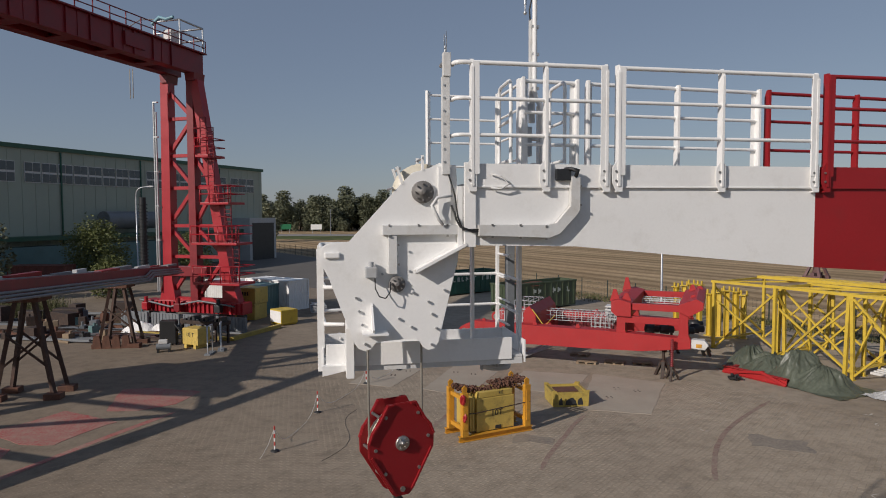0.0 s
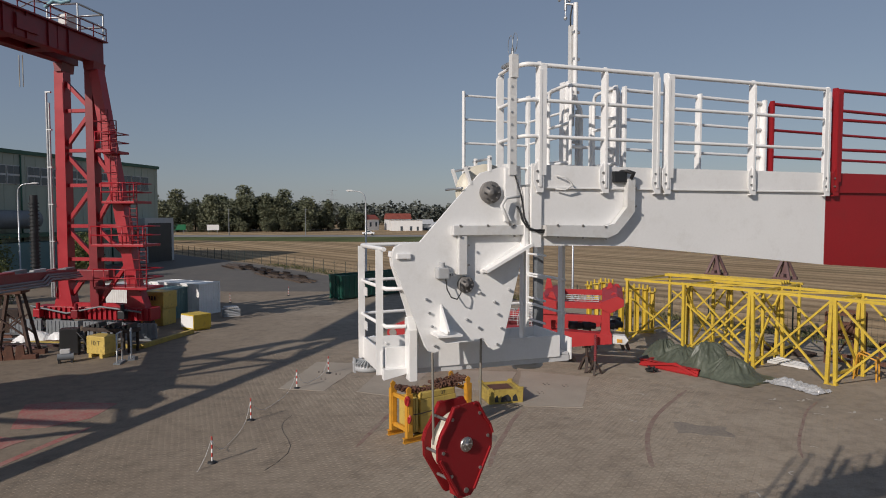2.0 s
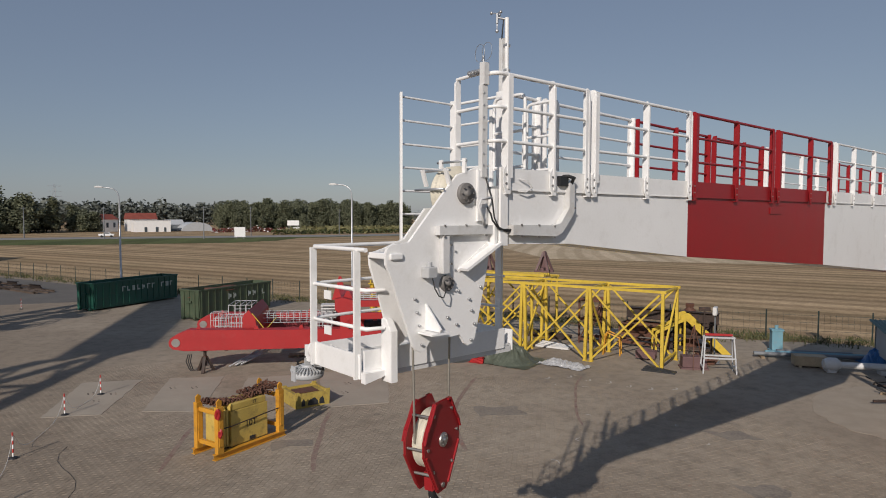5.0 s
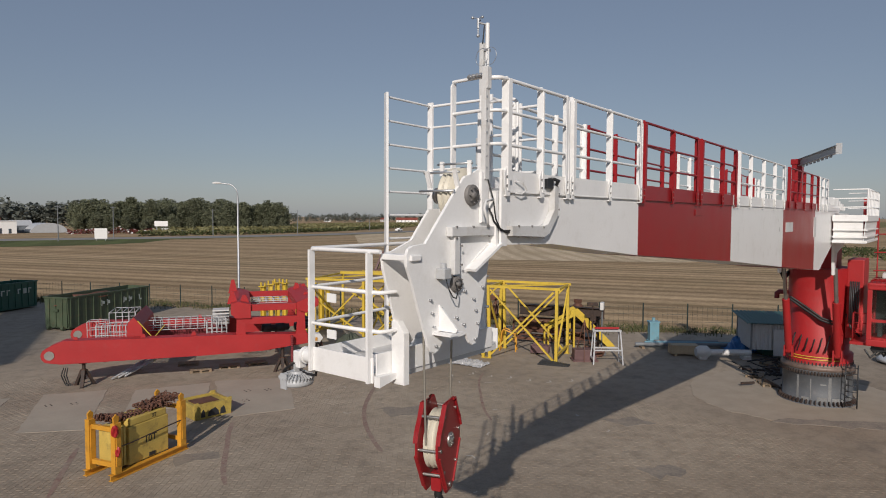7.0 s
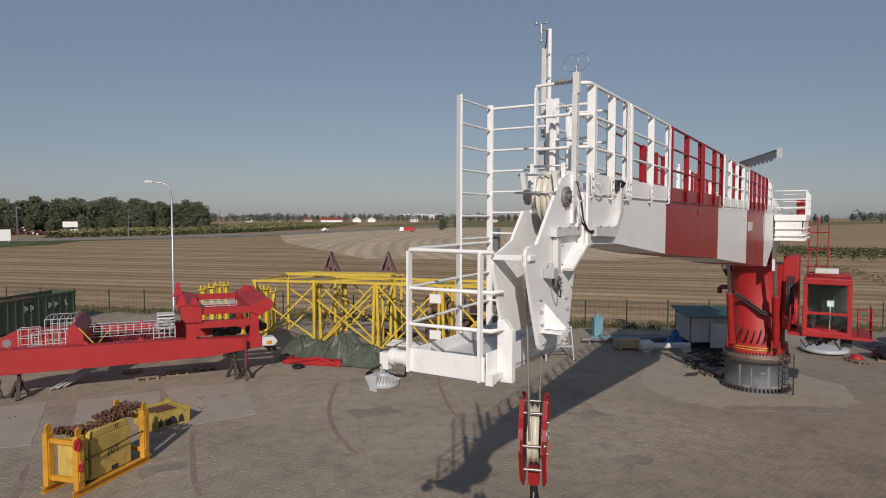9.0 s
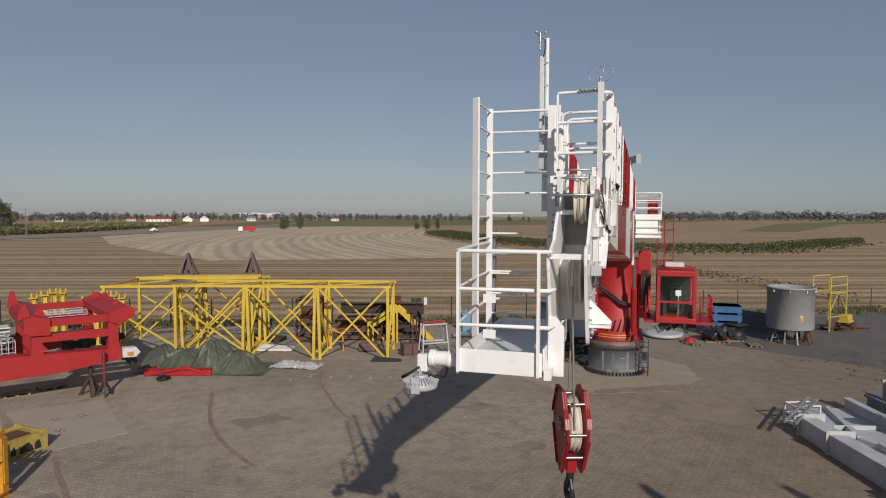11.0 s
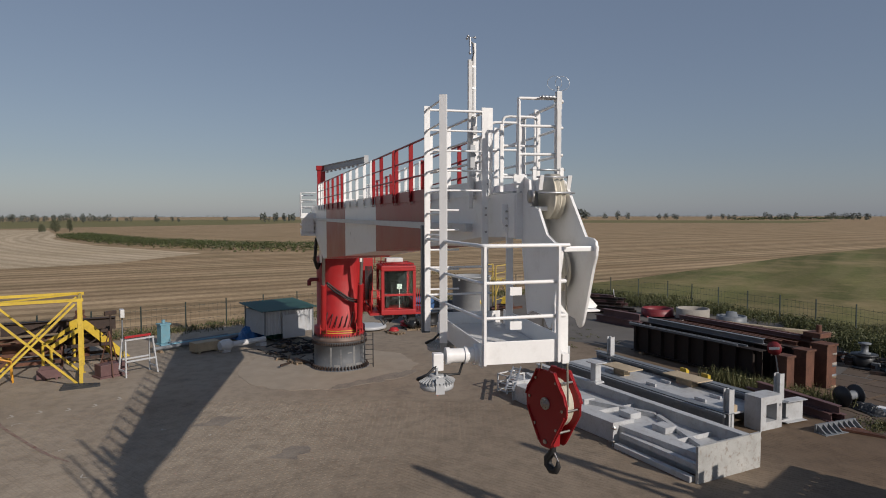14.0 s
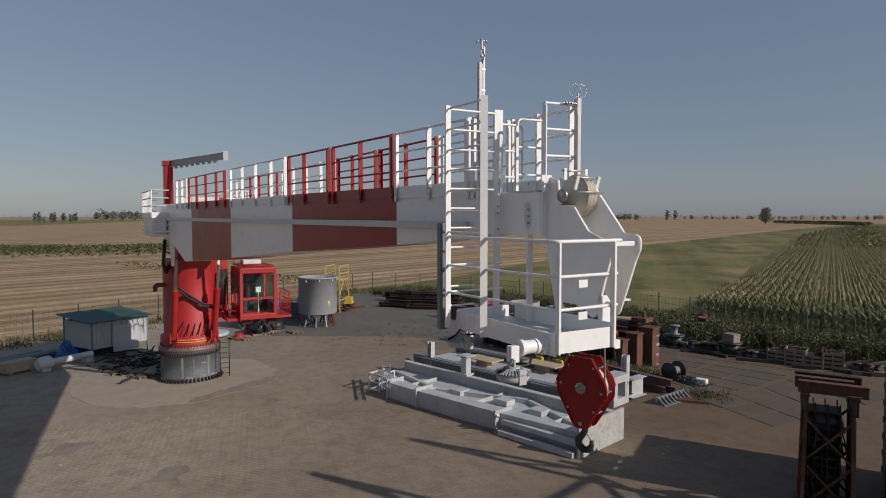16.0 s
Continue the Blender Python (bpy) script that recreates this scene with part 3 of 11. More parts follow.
sheet("asphalt_lane", [(41.78, 7.95), (38.83, -0.73), (34.33, -6.72), (23.99, -14.61), (30.91, -22.90), (42.01, -26.20), (57.50, -15.38), (66.86, -5.94), (54.00, 9.09), (47.95, 11.26)], 0.006, ASPHALT, "grey asphalt lane along the yard's edge", "asphalt", depth=0.004)
sheet("verge", [(-600, 374), (-75, 285), (0, 275), (45, 269), (100, 261), (158, 266), (216, 287), (214, 283), (158, 261), (100, 255), (77, 253), (60, 228), (43, 219), (0, 223), (-58, 245), (-330, 300), (-600, 345)], -0.09, GREEN_STRIP, "green grass verge in front of the road", "verge")
sheet("pale_field", [(85, 108), (118, 68), (152, 62), (194, 108), (256, 156), (300, 178), (420, 250), (420, 330), (290, 330), (190, 300), (120, 190)], -0.1, STUBBLE_FAR, "pale mown field with curved swaths", "field")
sheet("far_field", [(330, 420), (900, 800), (1500, 500), (1500, 100), (700, 180), (420, 340)], -0.1, GREEN_PALE, "far green and tan fields", "field")
sheet("meadow", [(67.87, -6.47), (50.24, -21.82), (39.49, -25.54), (51, -41), (66, -60), (91, -88), (134, -140), (190, -206), (296, -350), (413.90, -563.08), (513.26, -661.88), (426.64, -538.99), (371.13, -433.06), (304.47, -325.86), (220.90, -203.03), (175.68, -135.95), (152.07, -101.87), (127.37, -70.83), (105.56, -46.96), (92.68, -32.44), (84.74, -24.13), (76.85, -13.79)], -0.09, GRASS_FIELD, "green meadow with dry tan patches", "meadow")
sheet("maize_ground", [(40.00, -25.45), (25.71, -28.07), (-30, -58), (-30, -600), (283.81, -920.86), (513.26, -661.88), (413.90, -563.08), (296, -350), (190, -206), (134, -140), (91, -88), (66, -60), (51, -41)], -0.08, CORN_SOIL, "field of green maize in straight rows", "maize field")
sheet("green_field_edge", [(430, -2), (900, -60), (1600, -300), (1600, -160), (900, 10), (430, 30)], -0.095, GREEN_PALE, "long pale green field strip far away", "field")

def polar(b, d):
    return (-math.sin(radians(b)) * d, math.cos(radians(b)) * d)


sheet("green_field_edge", [polar(b, 800) for b in (-97, -103, -109, -115, -121)] + [polar(b, 1180) for b in (-124, -116, -108, -97)], -0.094, GREEN_PALE, "long green field strip far across the stubble", "field")
road_line = [(-600, 380), (-75, 291), (0, 281), (45, 275), (100, 267), (158, 272), (216, 293), (292, 323), (600, 520), (1500, 1300)]
bm = bm_new()
left, right = [], []
for i, p in enumerate(road_line):
    a, b = Vector(road_line[max(0, i - 1)]), Vector(road_line[min(len(road_line) - 1, i + 1)])
    d = (b - a).normalized()
    nrm = Vector((-d.y, d.x)) * 3.6
    left.append(Vector(p) + nrm)
    right.append(Vector(p) - nrm)
lv = [bm.verts.new((*p, 0.35)) for p in left]
rv = [bm.verts.new((*p, 0.35)) for p in right]
lo = [bm.verts.new((*(p + (p - q).normalized() * 2), -0.13)) for p, q in zip(left, right)]
ro = [bm.verts.new((*(q + (q - p).normalized() * 2), -0.13)) for p, q in zip(left, right)]
for i in range(len(lv) - 1):
    for a, b in ((lv, rv), (lo, lv), (rv, ro)):
        bm.faces.new((a[i], a[i + 1], b[i + 1], b[i]))
solid("road", bm, ROAD_MAT, "pale asphalt country road on a low bank", "road", kind="structure")


# ---- the offshore crane ----
# local axes: x along the boom from its tip to the slewing column, y across it, z up
crane = thing("crane", "white and red banded offshore pedestal crane with walkway and tip basket, ", "crane", pose(0, 6.59, 0, 0, 0, 10.6))


def far_side(u):
    return 0.62 + 0.072 * u


def underside(u):
    pts = [(0.2, 8.89), (1.45, 8.86), (4.36, 8.58), (10.07, 8.18), (16.0, 7.69), (23.3, 7.12), (27.5, 8.25), (31, 8.3)]
    for (a, za), (b, zb) in zip(pts, pts[1:]):
        if u <= b:
            return za + (zb - za) * (u - a) / (b - a)
    return 8.3


BANDS = [(0.2, 4.35, WHITE), (4.35, 10.06, RED), (10.06, 16.0, WHITE), (16.0, 21.9, RED), (21.9, 28.6, WHITE)]
for u0, u1, m in BANDS:
    bm = bm_new()
    us = [u0, u1]
    if u0 < 1.45 < u1:
        us = [u0, 1.45, u1]
    if u0 < 23.3 < u1:
        us = [u0, 23.3, 27.5, u1]
    skin(bm, [[Vector((u, 0, underside(u))), Vector((u, far_side(u), underside(u))), Vector((u, far_side(u), 9.5)), Vector((u, 0, 9.5))] for u in us], smooth=False)
    sec = part("boom_section", bm, m, crane, "white box section of the boom" if m is WHITE else "red box section of the boom")
    bm = bm_new()
    w0 = max(u0, 0.25)
    for y0, y1 in ((-0.022, -0.002), (None, None)):
        if y0 is None:
            skin(bm, [[Vector((u, far_side(u) + a, z)) for a, z in ((0.002, 9.5), (0.022, 9.5), (0.022, 9.73), (0.002, 9.73))] for u in (max(w0, 1.05), u1)], smooth=False)
        else:
            box(bm, w0, u1, y0, y1, 9.5, 9.73)
            box(bm, w0, u1, -0.03, 0.0, 9.485, 9.5)
    part_each("toe_board", bm, m, sec)
    bm = bm_new()
    skin(bm, [[Vector((u, 0.0, 9.503)), Vector((u, far_side(u), 9.503)), Vector((u, far_side(u), 9.53)), Vector((u, 0.0, 9.53))] for u in (w0, u1)], smooth=False)
    part("walkway_grating", bm, GALV, sec, "grey walkway grating")
    if u0 > 1:
        bm = bm_new()
        skin(bm, [[Vector((u, far_side(u) + a, z)) for a, z in ((0.002, 8.93), (0.12, 8.93), (0.12, 9.06), (0.002, 9.06))] for u in (u0, min(u1, 27))], smooth=False)
        part("cable_tray", bm, GREY_PALE, sec, "pale cable tray along the boom")
    else:
        bm = bm_new()
        skin(bm, [[Vector((u, far_side(u) + a, z)) for a, z in ((0.002, 8.93), (0.12, 8.93), (0.12, 9.06), (0.002, 9.06))] for u in (1.9, u1)], smooth=False)
        part("cable_tray", bm, GREY_PALE, sec, "pale cable tray along the boom")

# web stiffener seams, doors and small fittings on the boom
bm = bm_new()
box(bm, 0.22, 0.34, -0.03, 0.0, 8.87, 9.74, 0.004)
box(bm, 0.16, 0.22, 0.0, 0.62, 8.87, 9.5)
part("joint_flange", bm, WHITE, crane, "white bolted joint flange")
for u, z, w, h, mm in ((7.3, 9.3, 0.5, 0.12, RED), (16.4, 8.9, 1.1, 0.3, GREY_PALE), (21.6, 8.85, 0.5, 0.75, GREY_PALE)):
    bm = bm_new()
    box(bm, u, u + w, -0.018, 0.0, z - h / 2, z + h / 2, 0.004)
    part("access_cover", bm, mm, crane, "bolted access cover")

# guard rails on both sides
SPANS = [(WHITE, [0.3, 1.09, 1.76]), (WHITE, [1.9, 3.12, 4.3]), (RED, [4.45, 5.86, 7.28]), (RED, [7.55, 9.1, 10.2]), (WHITE, [10.5, 11.67, 13.1, 14.5, 15.83]), (RED, [16.6, 17.75, 19.3, 20.8, 22.2]), (WHITE, [22.5, 23.5, 24.6])]
RAIL_Z = (10.75, 10.39, 10.02)


def guard_rail(m, us, side):
    """Flat posts hooked over the toe board, three round rails."""
    def y(u):
        return -0.045 if side == 0 else far_side(u) + 0.045
    out = -1 if side == 0 else 1
    first = us[0]
    bm = bm_new()
    ends = []
    for z in RAIL_Z:
        pts = [(us[0], y(us[0]), z), (us[-1], y(us[-1]), z)]
        if side == 0 and first < 0.5:
            pts = [(0.12, 0.1, z)] + bend((0.12, 0.1, z), (0.12, y(us[0]), z), (us[-1], y(us[-1]), z), 0.1) + [(us[-1], y(us[-1]), z)]
        pipe(bm, pts, 0.024 if z > 10.7 else 0.02)
    rail = part("guard_rail", bm, m, crane, "white three-bar guard rail" if m is WHITE else "red three-bar guard rail")
    for i, u in enumerate(us):
        end = i in (0, len(us) - 1)
        yy = y(u) - out * 0.004
        side_u = 1 if i == 0 else -1
        bm = bm_new()
        # blade that stands across the rail, chamfered at its head
        prism(bm, [(yy + out * 0.035, 9.5), (yy + out * 0.035, 10.7), (yy, 10.785), (yy - out * 0.06, 10.785), (yy - out * 0.06, 9.5)], "x", u - 0.018, u + 0.018, 0.004)
        if end:
            box(bm, min(u, u + side_u * 0.07), max(u, u + side_u * 0.07), yy + out * 0.018, yy + out * 0.03, 9.62, 10.76)
        part("rail_post", bm, m, rail)
        # foot plate hooked under the toe board
        bm = bm_new()
        prism(bm, [(u - 0.075, 9.54), (u - 0.03, 9.44), (u + 0.045, 9.44), (u + 0.045, 9.74), (u - 0.02, 9.78), (u - 0.075, 9.7)], "y", yy + out * 0.012, yy + out * 0.024, 0.003)
        box(bm, u - 0.03, u + 0.045, min(yy - out * 0.03, yy + out * 0.012), max(yy - out * 0.03, yy + out * 0.012), 9.44, 9.455)
        part("foot_plate", bm, m, rail)
        for z in (9.66, 9.56):
            bm = bm_new()
            tube(bm, (u - 0.035, yy + out * 0.024, z), (u - 0.035, yy + out * 0.038, z), 0.013, 6)
            part("bolt", bm, STEEL, rail)


for m, us in SPANS:
    guard_rail(m, us, 0)
for m, us in SPANS[:1]:
    guard_rail(m, [1.08, 1.76], 1)
for m, us in SPANS[1:]:
    guard_rail(m, us, 1)

# front rail and swing gates on the walkway
bm = bm_new()
for z in (10.77, 10.4, 10.02):
    pipe(bm, [(0.1, 0.08, z), (0.14, 0.6, z)], 0.02)
prism(bm, [(0.1, 9.5), (0.19, 9.5), (0.19, 10.78), (0.15, 10.78), (0.1, 10.72)], "y", 0.588, 0.612, 0.004)
prism(bm, [(0.5, 9.56), (0.68, 9.56), (0.68, 9.74), (0.5, 9.74)], "x", 0.1, 0.12)
part("front_rail", bm, WHITE, crane, "white front guard rail")
for u0 in (0.75, 1.35):
    bm = bm_new()
    a, b = (u0, 0.1), (u0 + 0.02, 0.62)
    loop = [(a[0], a[1], 9.75)] + bend((a[0], a[1], 9.75), (a[0], a[1], 10.62), (b[0], b[1], 10.62), 0.09) + bend((a[0], a[1], 10.62), (b[0], b[1], 10.62), (b[0], b[1], 9.75), 0.09) + [(b[0], b[1], 9.75)]
    pipe(bm, loop, 0.02)
    for z in (9.78, 10.2):
        pipe(bm, [(a[0], a[1], z), (b[0], b[1], z)], 0.018)
    part("swing_gate", bm, WHITE, crane, "white tubular swing gate")
    bm = bm_new()
    box(bm, u0 - 0.018, u0 + 0.018, 0.62, 0.67, 9.53, 10.5, 0.006)
    part("gate_post", bm, WHITE, crane)

# ---- gooseneck ----
NECK = [(0.16, 9.72), (-0.02, 9.74), (-0.12, 9.685), (-0.3, 9.64), (-0.42, 9.52), (-0.53, 9.4), (-0.74, 9.17), (-0.95, 8.93), (-1.16, 8.92), (-1.22, 8.89),
        (-1.245, 8.83), (-1.24, 8.72), (-1.16, 8.56), (-1.06, 8.29), (-0.905, 7.88), (-0.87, 7.83), (-0.8, 7.8), (-0.74, 7.82), (-0.69, 7.9), (-0.26, 7.93), (-0.2, 7.82), (-0.14, 7.785), (-0.07, 7.8), (-0.03, 7.87), (0.15, 8.64), (0.2, 8.88)]
bm = bm_new()
prism(bm, NECK, "y", 0.1, 0.135, 0.006)
part("neck_plate", bm, WHITE, crane, "white gooseneck side plate")
FAR_NECK = [(0.2, 9.62), (0.12, 9.72), (-0.08, 9.66), (-0.12, 9.3), (-0.42, 9.28), (-0.7, 8.95), (-0.98, 8.85), (-1.1, 8.83), (-1.16, 8.78), (-1.15, 8.68), (-1.02, 8.3), (-0.905, 7.9), (-0.87, 7.83), (-0.8, 7.8), (-0.72, 7.84), (-0.62, 7.95), (-0.2, 7.95), (-0.03, 7.87), (0.15, 8.64), (0.2, 8.88)]
bm = bm_new()
prism(bm, FAR_NECK, "y", 0.5, 0.535, 0.006)
part("neck_plate", bm, WHITE, crane, "white gooseneck side plate")
bm = bm_new()
bar(bm, (0.17, 0.317, 9.5), (0.17, 0.317, 8.7), 0.36, 0.02)
bar(bm, (0.17, 0.317, 8.72), (-0.02, 0.317, 7.95), 0.36, 0.02, (1, 0, 0.2))
bar(bm, (-0.3, 0.317, 8.75), (-0.18, 0.317, 7.98), 0.36, 0.02, (1, 0, 0.2))
part("neck_web", bm, WHITE, crane)
bm = bm_new()
for u, z in ((-1.1, 8.8), (-0.15, 9.28)):
    box(bm, u - 0.08, u + 0.06, 0.13, 0.505, z - 0.03, z + 0.03, 0.01)
part_each("spacer", bm, WHITE, crane)
# diagonal stiffener, lifting gusset, ear pad and ribs on the near plate
bm = bm_new()
bar(bm, (0.24, 0.03, 8.9), (-0.28, 0.03, 8.63), 0.14, 0.03, (0.46, 0, -0.89))
prism(bm, [(0.12, 8.9), (0.26, 8.9), (0.26, 8.86), (-0.28, 8.6), (-0.3, 8.63)], "y", 0.088, 0.1)
part("stiffener", bm, WHITE, crane, "white diagonal stiffener")
bm = bm_new()
prism(bm, [(0.1, 8.03), (-0.12, 8.03), (-0.14, 8.06), (0.1, 8.3)], "x", -0.74, -0.72)
box(bm, -0.84, -0.58, -0.13, 0.1, 8.0, 8.02)
part("bracket", bm, WHITE, crane, "white lug bracket")
bm = bm_new()
box(bm, -1.2, -1.05, 0.07, 0.1, 8.77, 8.83, 0.012)
part("ear_pad", bm, WHITE, crane)
bm = bm_new()
for u, z in ((-0.89, 8.36), (-0.86, 8.22), (-0.83, 8.08), (-0.72, 8.26), (-0.45, 8.13), (-0.32, 8.04), (-0.1, 8.17), (-0.14, 8.3), (-0.06, 8.02), (0.03, 8.42), (-0.8, 7.88), (-0.11, 7.85), (-0.47, 8.78), (-0.52, 8.5), (-0.3, 8.4), (-0.62, 8.6)):
    tube(bm, (u, 0.1, z), (u, 0.07, z), 0.014, 6)
part_each("bolt", bm, GALV, crane)
# sheaves with rope
for u, z, r in ((-0.19, 9.44, 0.3), (-0.45, 8.5, 0.28)):
    for y in (0.22, 0.295) if r > 0.29 else (0.25, 0.325):
        bm = bm_new()
        lathe(bm, [(0.05, -0.034), (r, -0.034), (r, -0.026), (r - 0.03, -0.008), (r - 0.03, 0.008), (r, 0.026), (r, 0.034), (0.05, 0.034)], (u, y, z), 32, (0, 1, 0))
        part("sheave", bm, CREAM, crane, "cream rope sheave")
for u, z, r in ((-0.197, 9.44, 0.115), (-0.47, 8.495, 0.085)):
    bm = bm_new()
    lathe(bm, [(r, 0.105), (r, 0.06), (r * 0.94, 0.055), (r * 0.3, 0.055), (r * 0.28, 0.03), (0.01, 0.03)], (u, 0, z), 24, (0, 1, 0))
    for k in range(8):
        a = k * math.tau / 8
        tube(bm, (u + r * 0.72 * math.cos(a), 0.05, z + r * 0.72 * math.sin(a)), (u + r * 0.72 * math.cos(a), 0.032, z + r * 0.72 * math.sin(a)), 0.009, 6)
    part("pin_cover", bm, GREY_PIN, crane, "dull grey sheave pin cover")
bm = bm_new()
lathe(bm, [(0.09, 0.53), (0.09, 0.57), (0.01, 0.57)], (-0.19, 0, 9.44), 20, (0, 1, 0))
part("pin_cover", bm, STEEL, crane, "bare steel sheave pin cover")
# rope guards above the sheave
bm = bm_new()
for u, z in ((-0.19, 9.79), (-0.43, 9.68), (-0.51, 9.48)):
    tube(bm, (u, 0.08, z), (u, 0.56, z), 0.013)
part_each("rope_guard", bm, GALV, crane, "steel rope guard pins")
bm = bm_new()
for y in (0.12, 0.5):
    bar(bm, (-0.19, y, 9.66), (-0.19, y, 9.82), 0.05, 0.025, (1, 0, 0))
    bar(bm, (-0.4, y, 9.52), (-0.46, y, 9.7), 0.05, 0.025, (1, 0, 0))
part_each("guard_lug", bm, WHITE, crane)
# closed cable ducts
bm = bm_new()
box(bm, -0.62, 0.16, 0.02, 0.098, 9.0, 9.1, 0.006)
box(bm, -0.56, -0.47, 0.03, 0.096, 8.6, 8.998, 0.006)
part("cable_duct", bm, GREY_PALE, crane, "grey-white bolted cable duct")
bm = bm_new()
prism(bm, [(0.36, 8.985), (1.12, 8.955), (1.24, 9.0), (1.42, 9.2), (1.46, 9.25), (1.46, 9.6), (1.36, 9.6), (1.36, 9.29), (1.2, 9.11), (1.1, 9.085), (0.36, 9.1)], "y", -0.09, -0.004, 0.006)
part("cable_duct", bm, GREY_PALE, crane, "grey-white bolted cable duct")
bm = bm_new()
for u, z in ((-0.55, 9.1), (-0.25, 9.1), (0.05, 9.1), (-0.55, 8.99), (0.05, 8.99), (0.5, 9.1), (0.8, 9.095), (1.08, 9.08), (0.5, 8.975), (0.8, 8.965), (1.08, 8.95), (1.46, 9.3), (1.46, 9.5), (-0.46, 8.9), (-0.46, 8.7)):
    box(bm, u - 0.01, u + 0.01, -0.1 if u > 0.3 else 0.01, -0.085 if u > 0.3 else 0.025, z - 0.01, z + 0.01)
part_each("clamp", bm, STEEL, crane)
bm = bm_new()
prism(bm, [(-0.04, 9.14), (0.1, 9.14), (0.1, 9.7), (-0.04, 9.7)], "y", 0.06, 0.098, 0.006)
part("terminal_cover", bm, WHITE, crane)
# cables and a junction box
bm = bm_new()
pipe(bm, [(0.1, 0.06, 9.3), (0.13, 0.03, 9.22), (0.14, 0.02, 9.16), (0.18, -0.02, 9.08), (0.3, -0.05, 9.03), (0.38, -0.05, 9.03)], 0.011, 6)
pipe(bm, [(0.06, 0.06, 9.66), (0.13, 0.02, 9.4), (0.155, 0.0, 9.18), (0.2, -0.04, 9.05), (0.38, -0.06, 9.05)], 0.009, 6)
pipe(bm, [(-0.7, 0.04, 8.57), (-0.7, 0.0, 8.46), (-0.66, -0.02, 8.38), (-0.6, -0.02, 8.36), (-0.55, 0.0, 8.42), (-0.54, 0.04, 8.52)], 0.006, 6)
pipe(bm, [(1.4, -0.06, 9.56), (1.42, -0.1, 9.66), (1.35, -0.08, 9.68), (1.3, 0, 9.68)], 0.02, 6)
part_each("cable", bm, BLACK, crane, "black electric cables")
bm = bm_new()
pipe(bm, [(0.1, 0.0, 9.4), (-0.06, -0.01, 9.38), (-0.12, -0.03, 9.3), (-0.05, -0.03, 9.16), (0.0, 0.0, 9.1)], 0.016, 6)
pipe(bm, [(0.5, -0.04, 9.62), (0.6, -0.08, 9.6), (0.68, -0.08, 9.52), (0.6, -0.06, 9.47), (0.5, -0.04, 9.48)], 0.008, 6)
part_each("loop_cable", bm, GREY_PALE, crane, "pale looped cable")
bm = bm_new()
box(bm, -0.8, -0.68, -0.02, 0.098, 8.57, 8.68, 0.012)
tube(bm, (-0.74, 0.04, 8.68), (-0.74, 0.04, 8.73), 0.03)
part("junction_box", bm, GREY_LIGHT, crane, "grey junction box")
bm = bm_new()
box(bm, 1.2, 1.36, -0.07, -0.005, 9.56, 9.68, 0.006)
part("socket_recess", bm, DARK, crane, "dark cable socket")

# ---- tip basket beside the gooseneck ----
bm = bm_new()
box(bm, -1.2, 1.03, 0.57, 1.5, 7.565, 7.59)
for y in (0.6, 1.45):
    box(bm, -1.2, 1.03, y - 0.04, y + 0.04, 7.49, 7.56)
for u in (-0.9, -0.3, 0.3, 0.9):
    box(bm, u - 0.03, u + 0.03, 0.645, 1.405, 7.5, 7.56)
part("basket_floor", bm, GREY_PALE, crane, "grey chequer-plate basket floor")
bm = bm_new()
for y0, y1, u0, u1, z0, z1 in ((1.5, 1.52, -1.24, 1.06, 7.47, 7.74), (0.54, 0.56, -1.2, 0.9, 7.55, 7.8), (0.56, 1.5, -1.24, -1.22, 7.5, 7.76), (0.56, 1.5, 1.05, 1.07, 7.5, 7.76)):
    box(bm, u0, u1, y0, y1, z0, z1, 0.004)
prism(bm, [(0.36, 7.46), (0.535, 7.46), (0.535, 8.12), (0.45, 8.12), (0.36, 8.0)], "x", -0.99, -0.9, 0.006)
prism(bm, [(-1.24, 7.47), (-0.9, 7.54), (-0.9, 7.58), (-1.24, 7.58)], "y", 0.46, 0.54)
part("basket_kickplate", bm, WHITE, crane, "white basket kickplate")
bm = bm_new()
for i, z in enumerate((8.85, 8.43, 8.03)):
    pts = [(-1.0, 0.46, z), (-1.2, 0.5, z)] if i else [(-1.23, 0.46, z)]
    chain = pts + bend((-1.23, 0.46, z), (-1.25, 1.52, z), (0.1, 1.56, z), 0.1) + [(0.1, 1.63, z), (1.04, 1.68, z)]
    pipe(bm, chain, 0.024 if i == 0 else 0.019)
for z in (8.43, 8.03):
    pipe(bm, [(1.05, 1.66, z), (1.05, 0.7, z)], 0.017)
part("basket_rail", bm, WHITE, crane, "white tubular basket rail")
for u, y in ((-1.25, 1.49), (-1.25, 0.6)):
    bm = bm_new()
    bar(bm, (u, y, 7.5), (u, y, 8.84), 0.03, 0.075, (1, 0, 0))
    part("basket_post", bm, WHITE, crane)
bm = bm_new()
for z in (8.38, 7.99):
    box(bm, -1.285, -1.275, 1.06, 1.2, z - 0.09, z + 0.005)
part_each("name_plate", bm, WHITE, crane)
# side ladder and its back screen
for u, w in ((0.12, 0.1), (1.04, 0.085)):
    bm = bm_new()
    bar(bm, (u, 1.65 if u < 1 else 1.68, 7.5), (u, 1.65 if u < 1 else 1.68, 10.77), 0.03, w, (0.5, 0.85, 0) if u < 1 else (0, 1, 0))
    part("ladder_stile", bm, WHITE, crane, "white ladder stile")
bm = bm_new()
for k in range(7):
    z = 10.72 - 0.3 * k
    pipe(bm, [(0.12, 1.65, z), (1.04, 1.68, z)], 0.015)
    part("ladder_rung", bm, WHITE, crane)
    bm = bm_new()
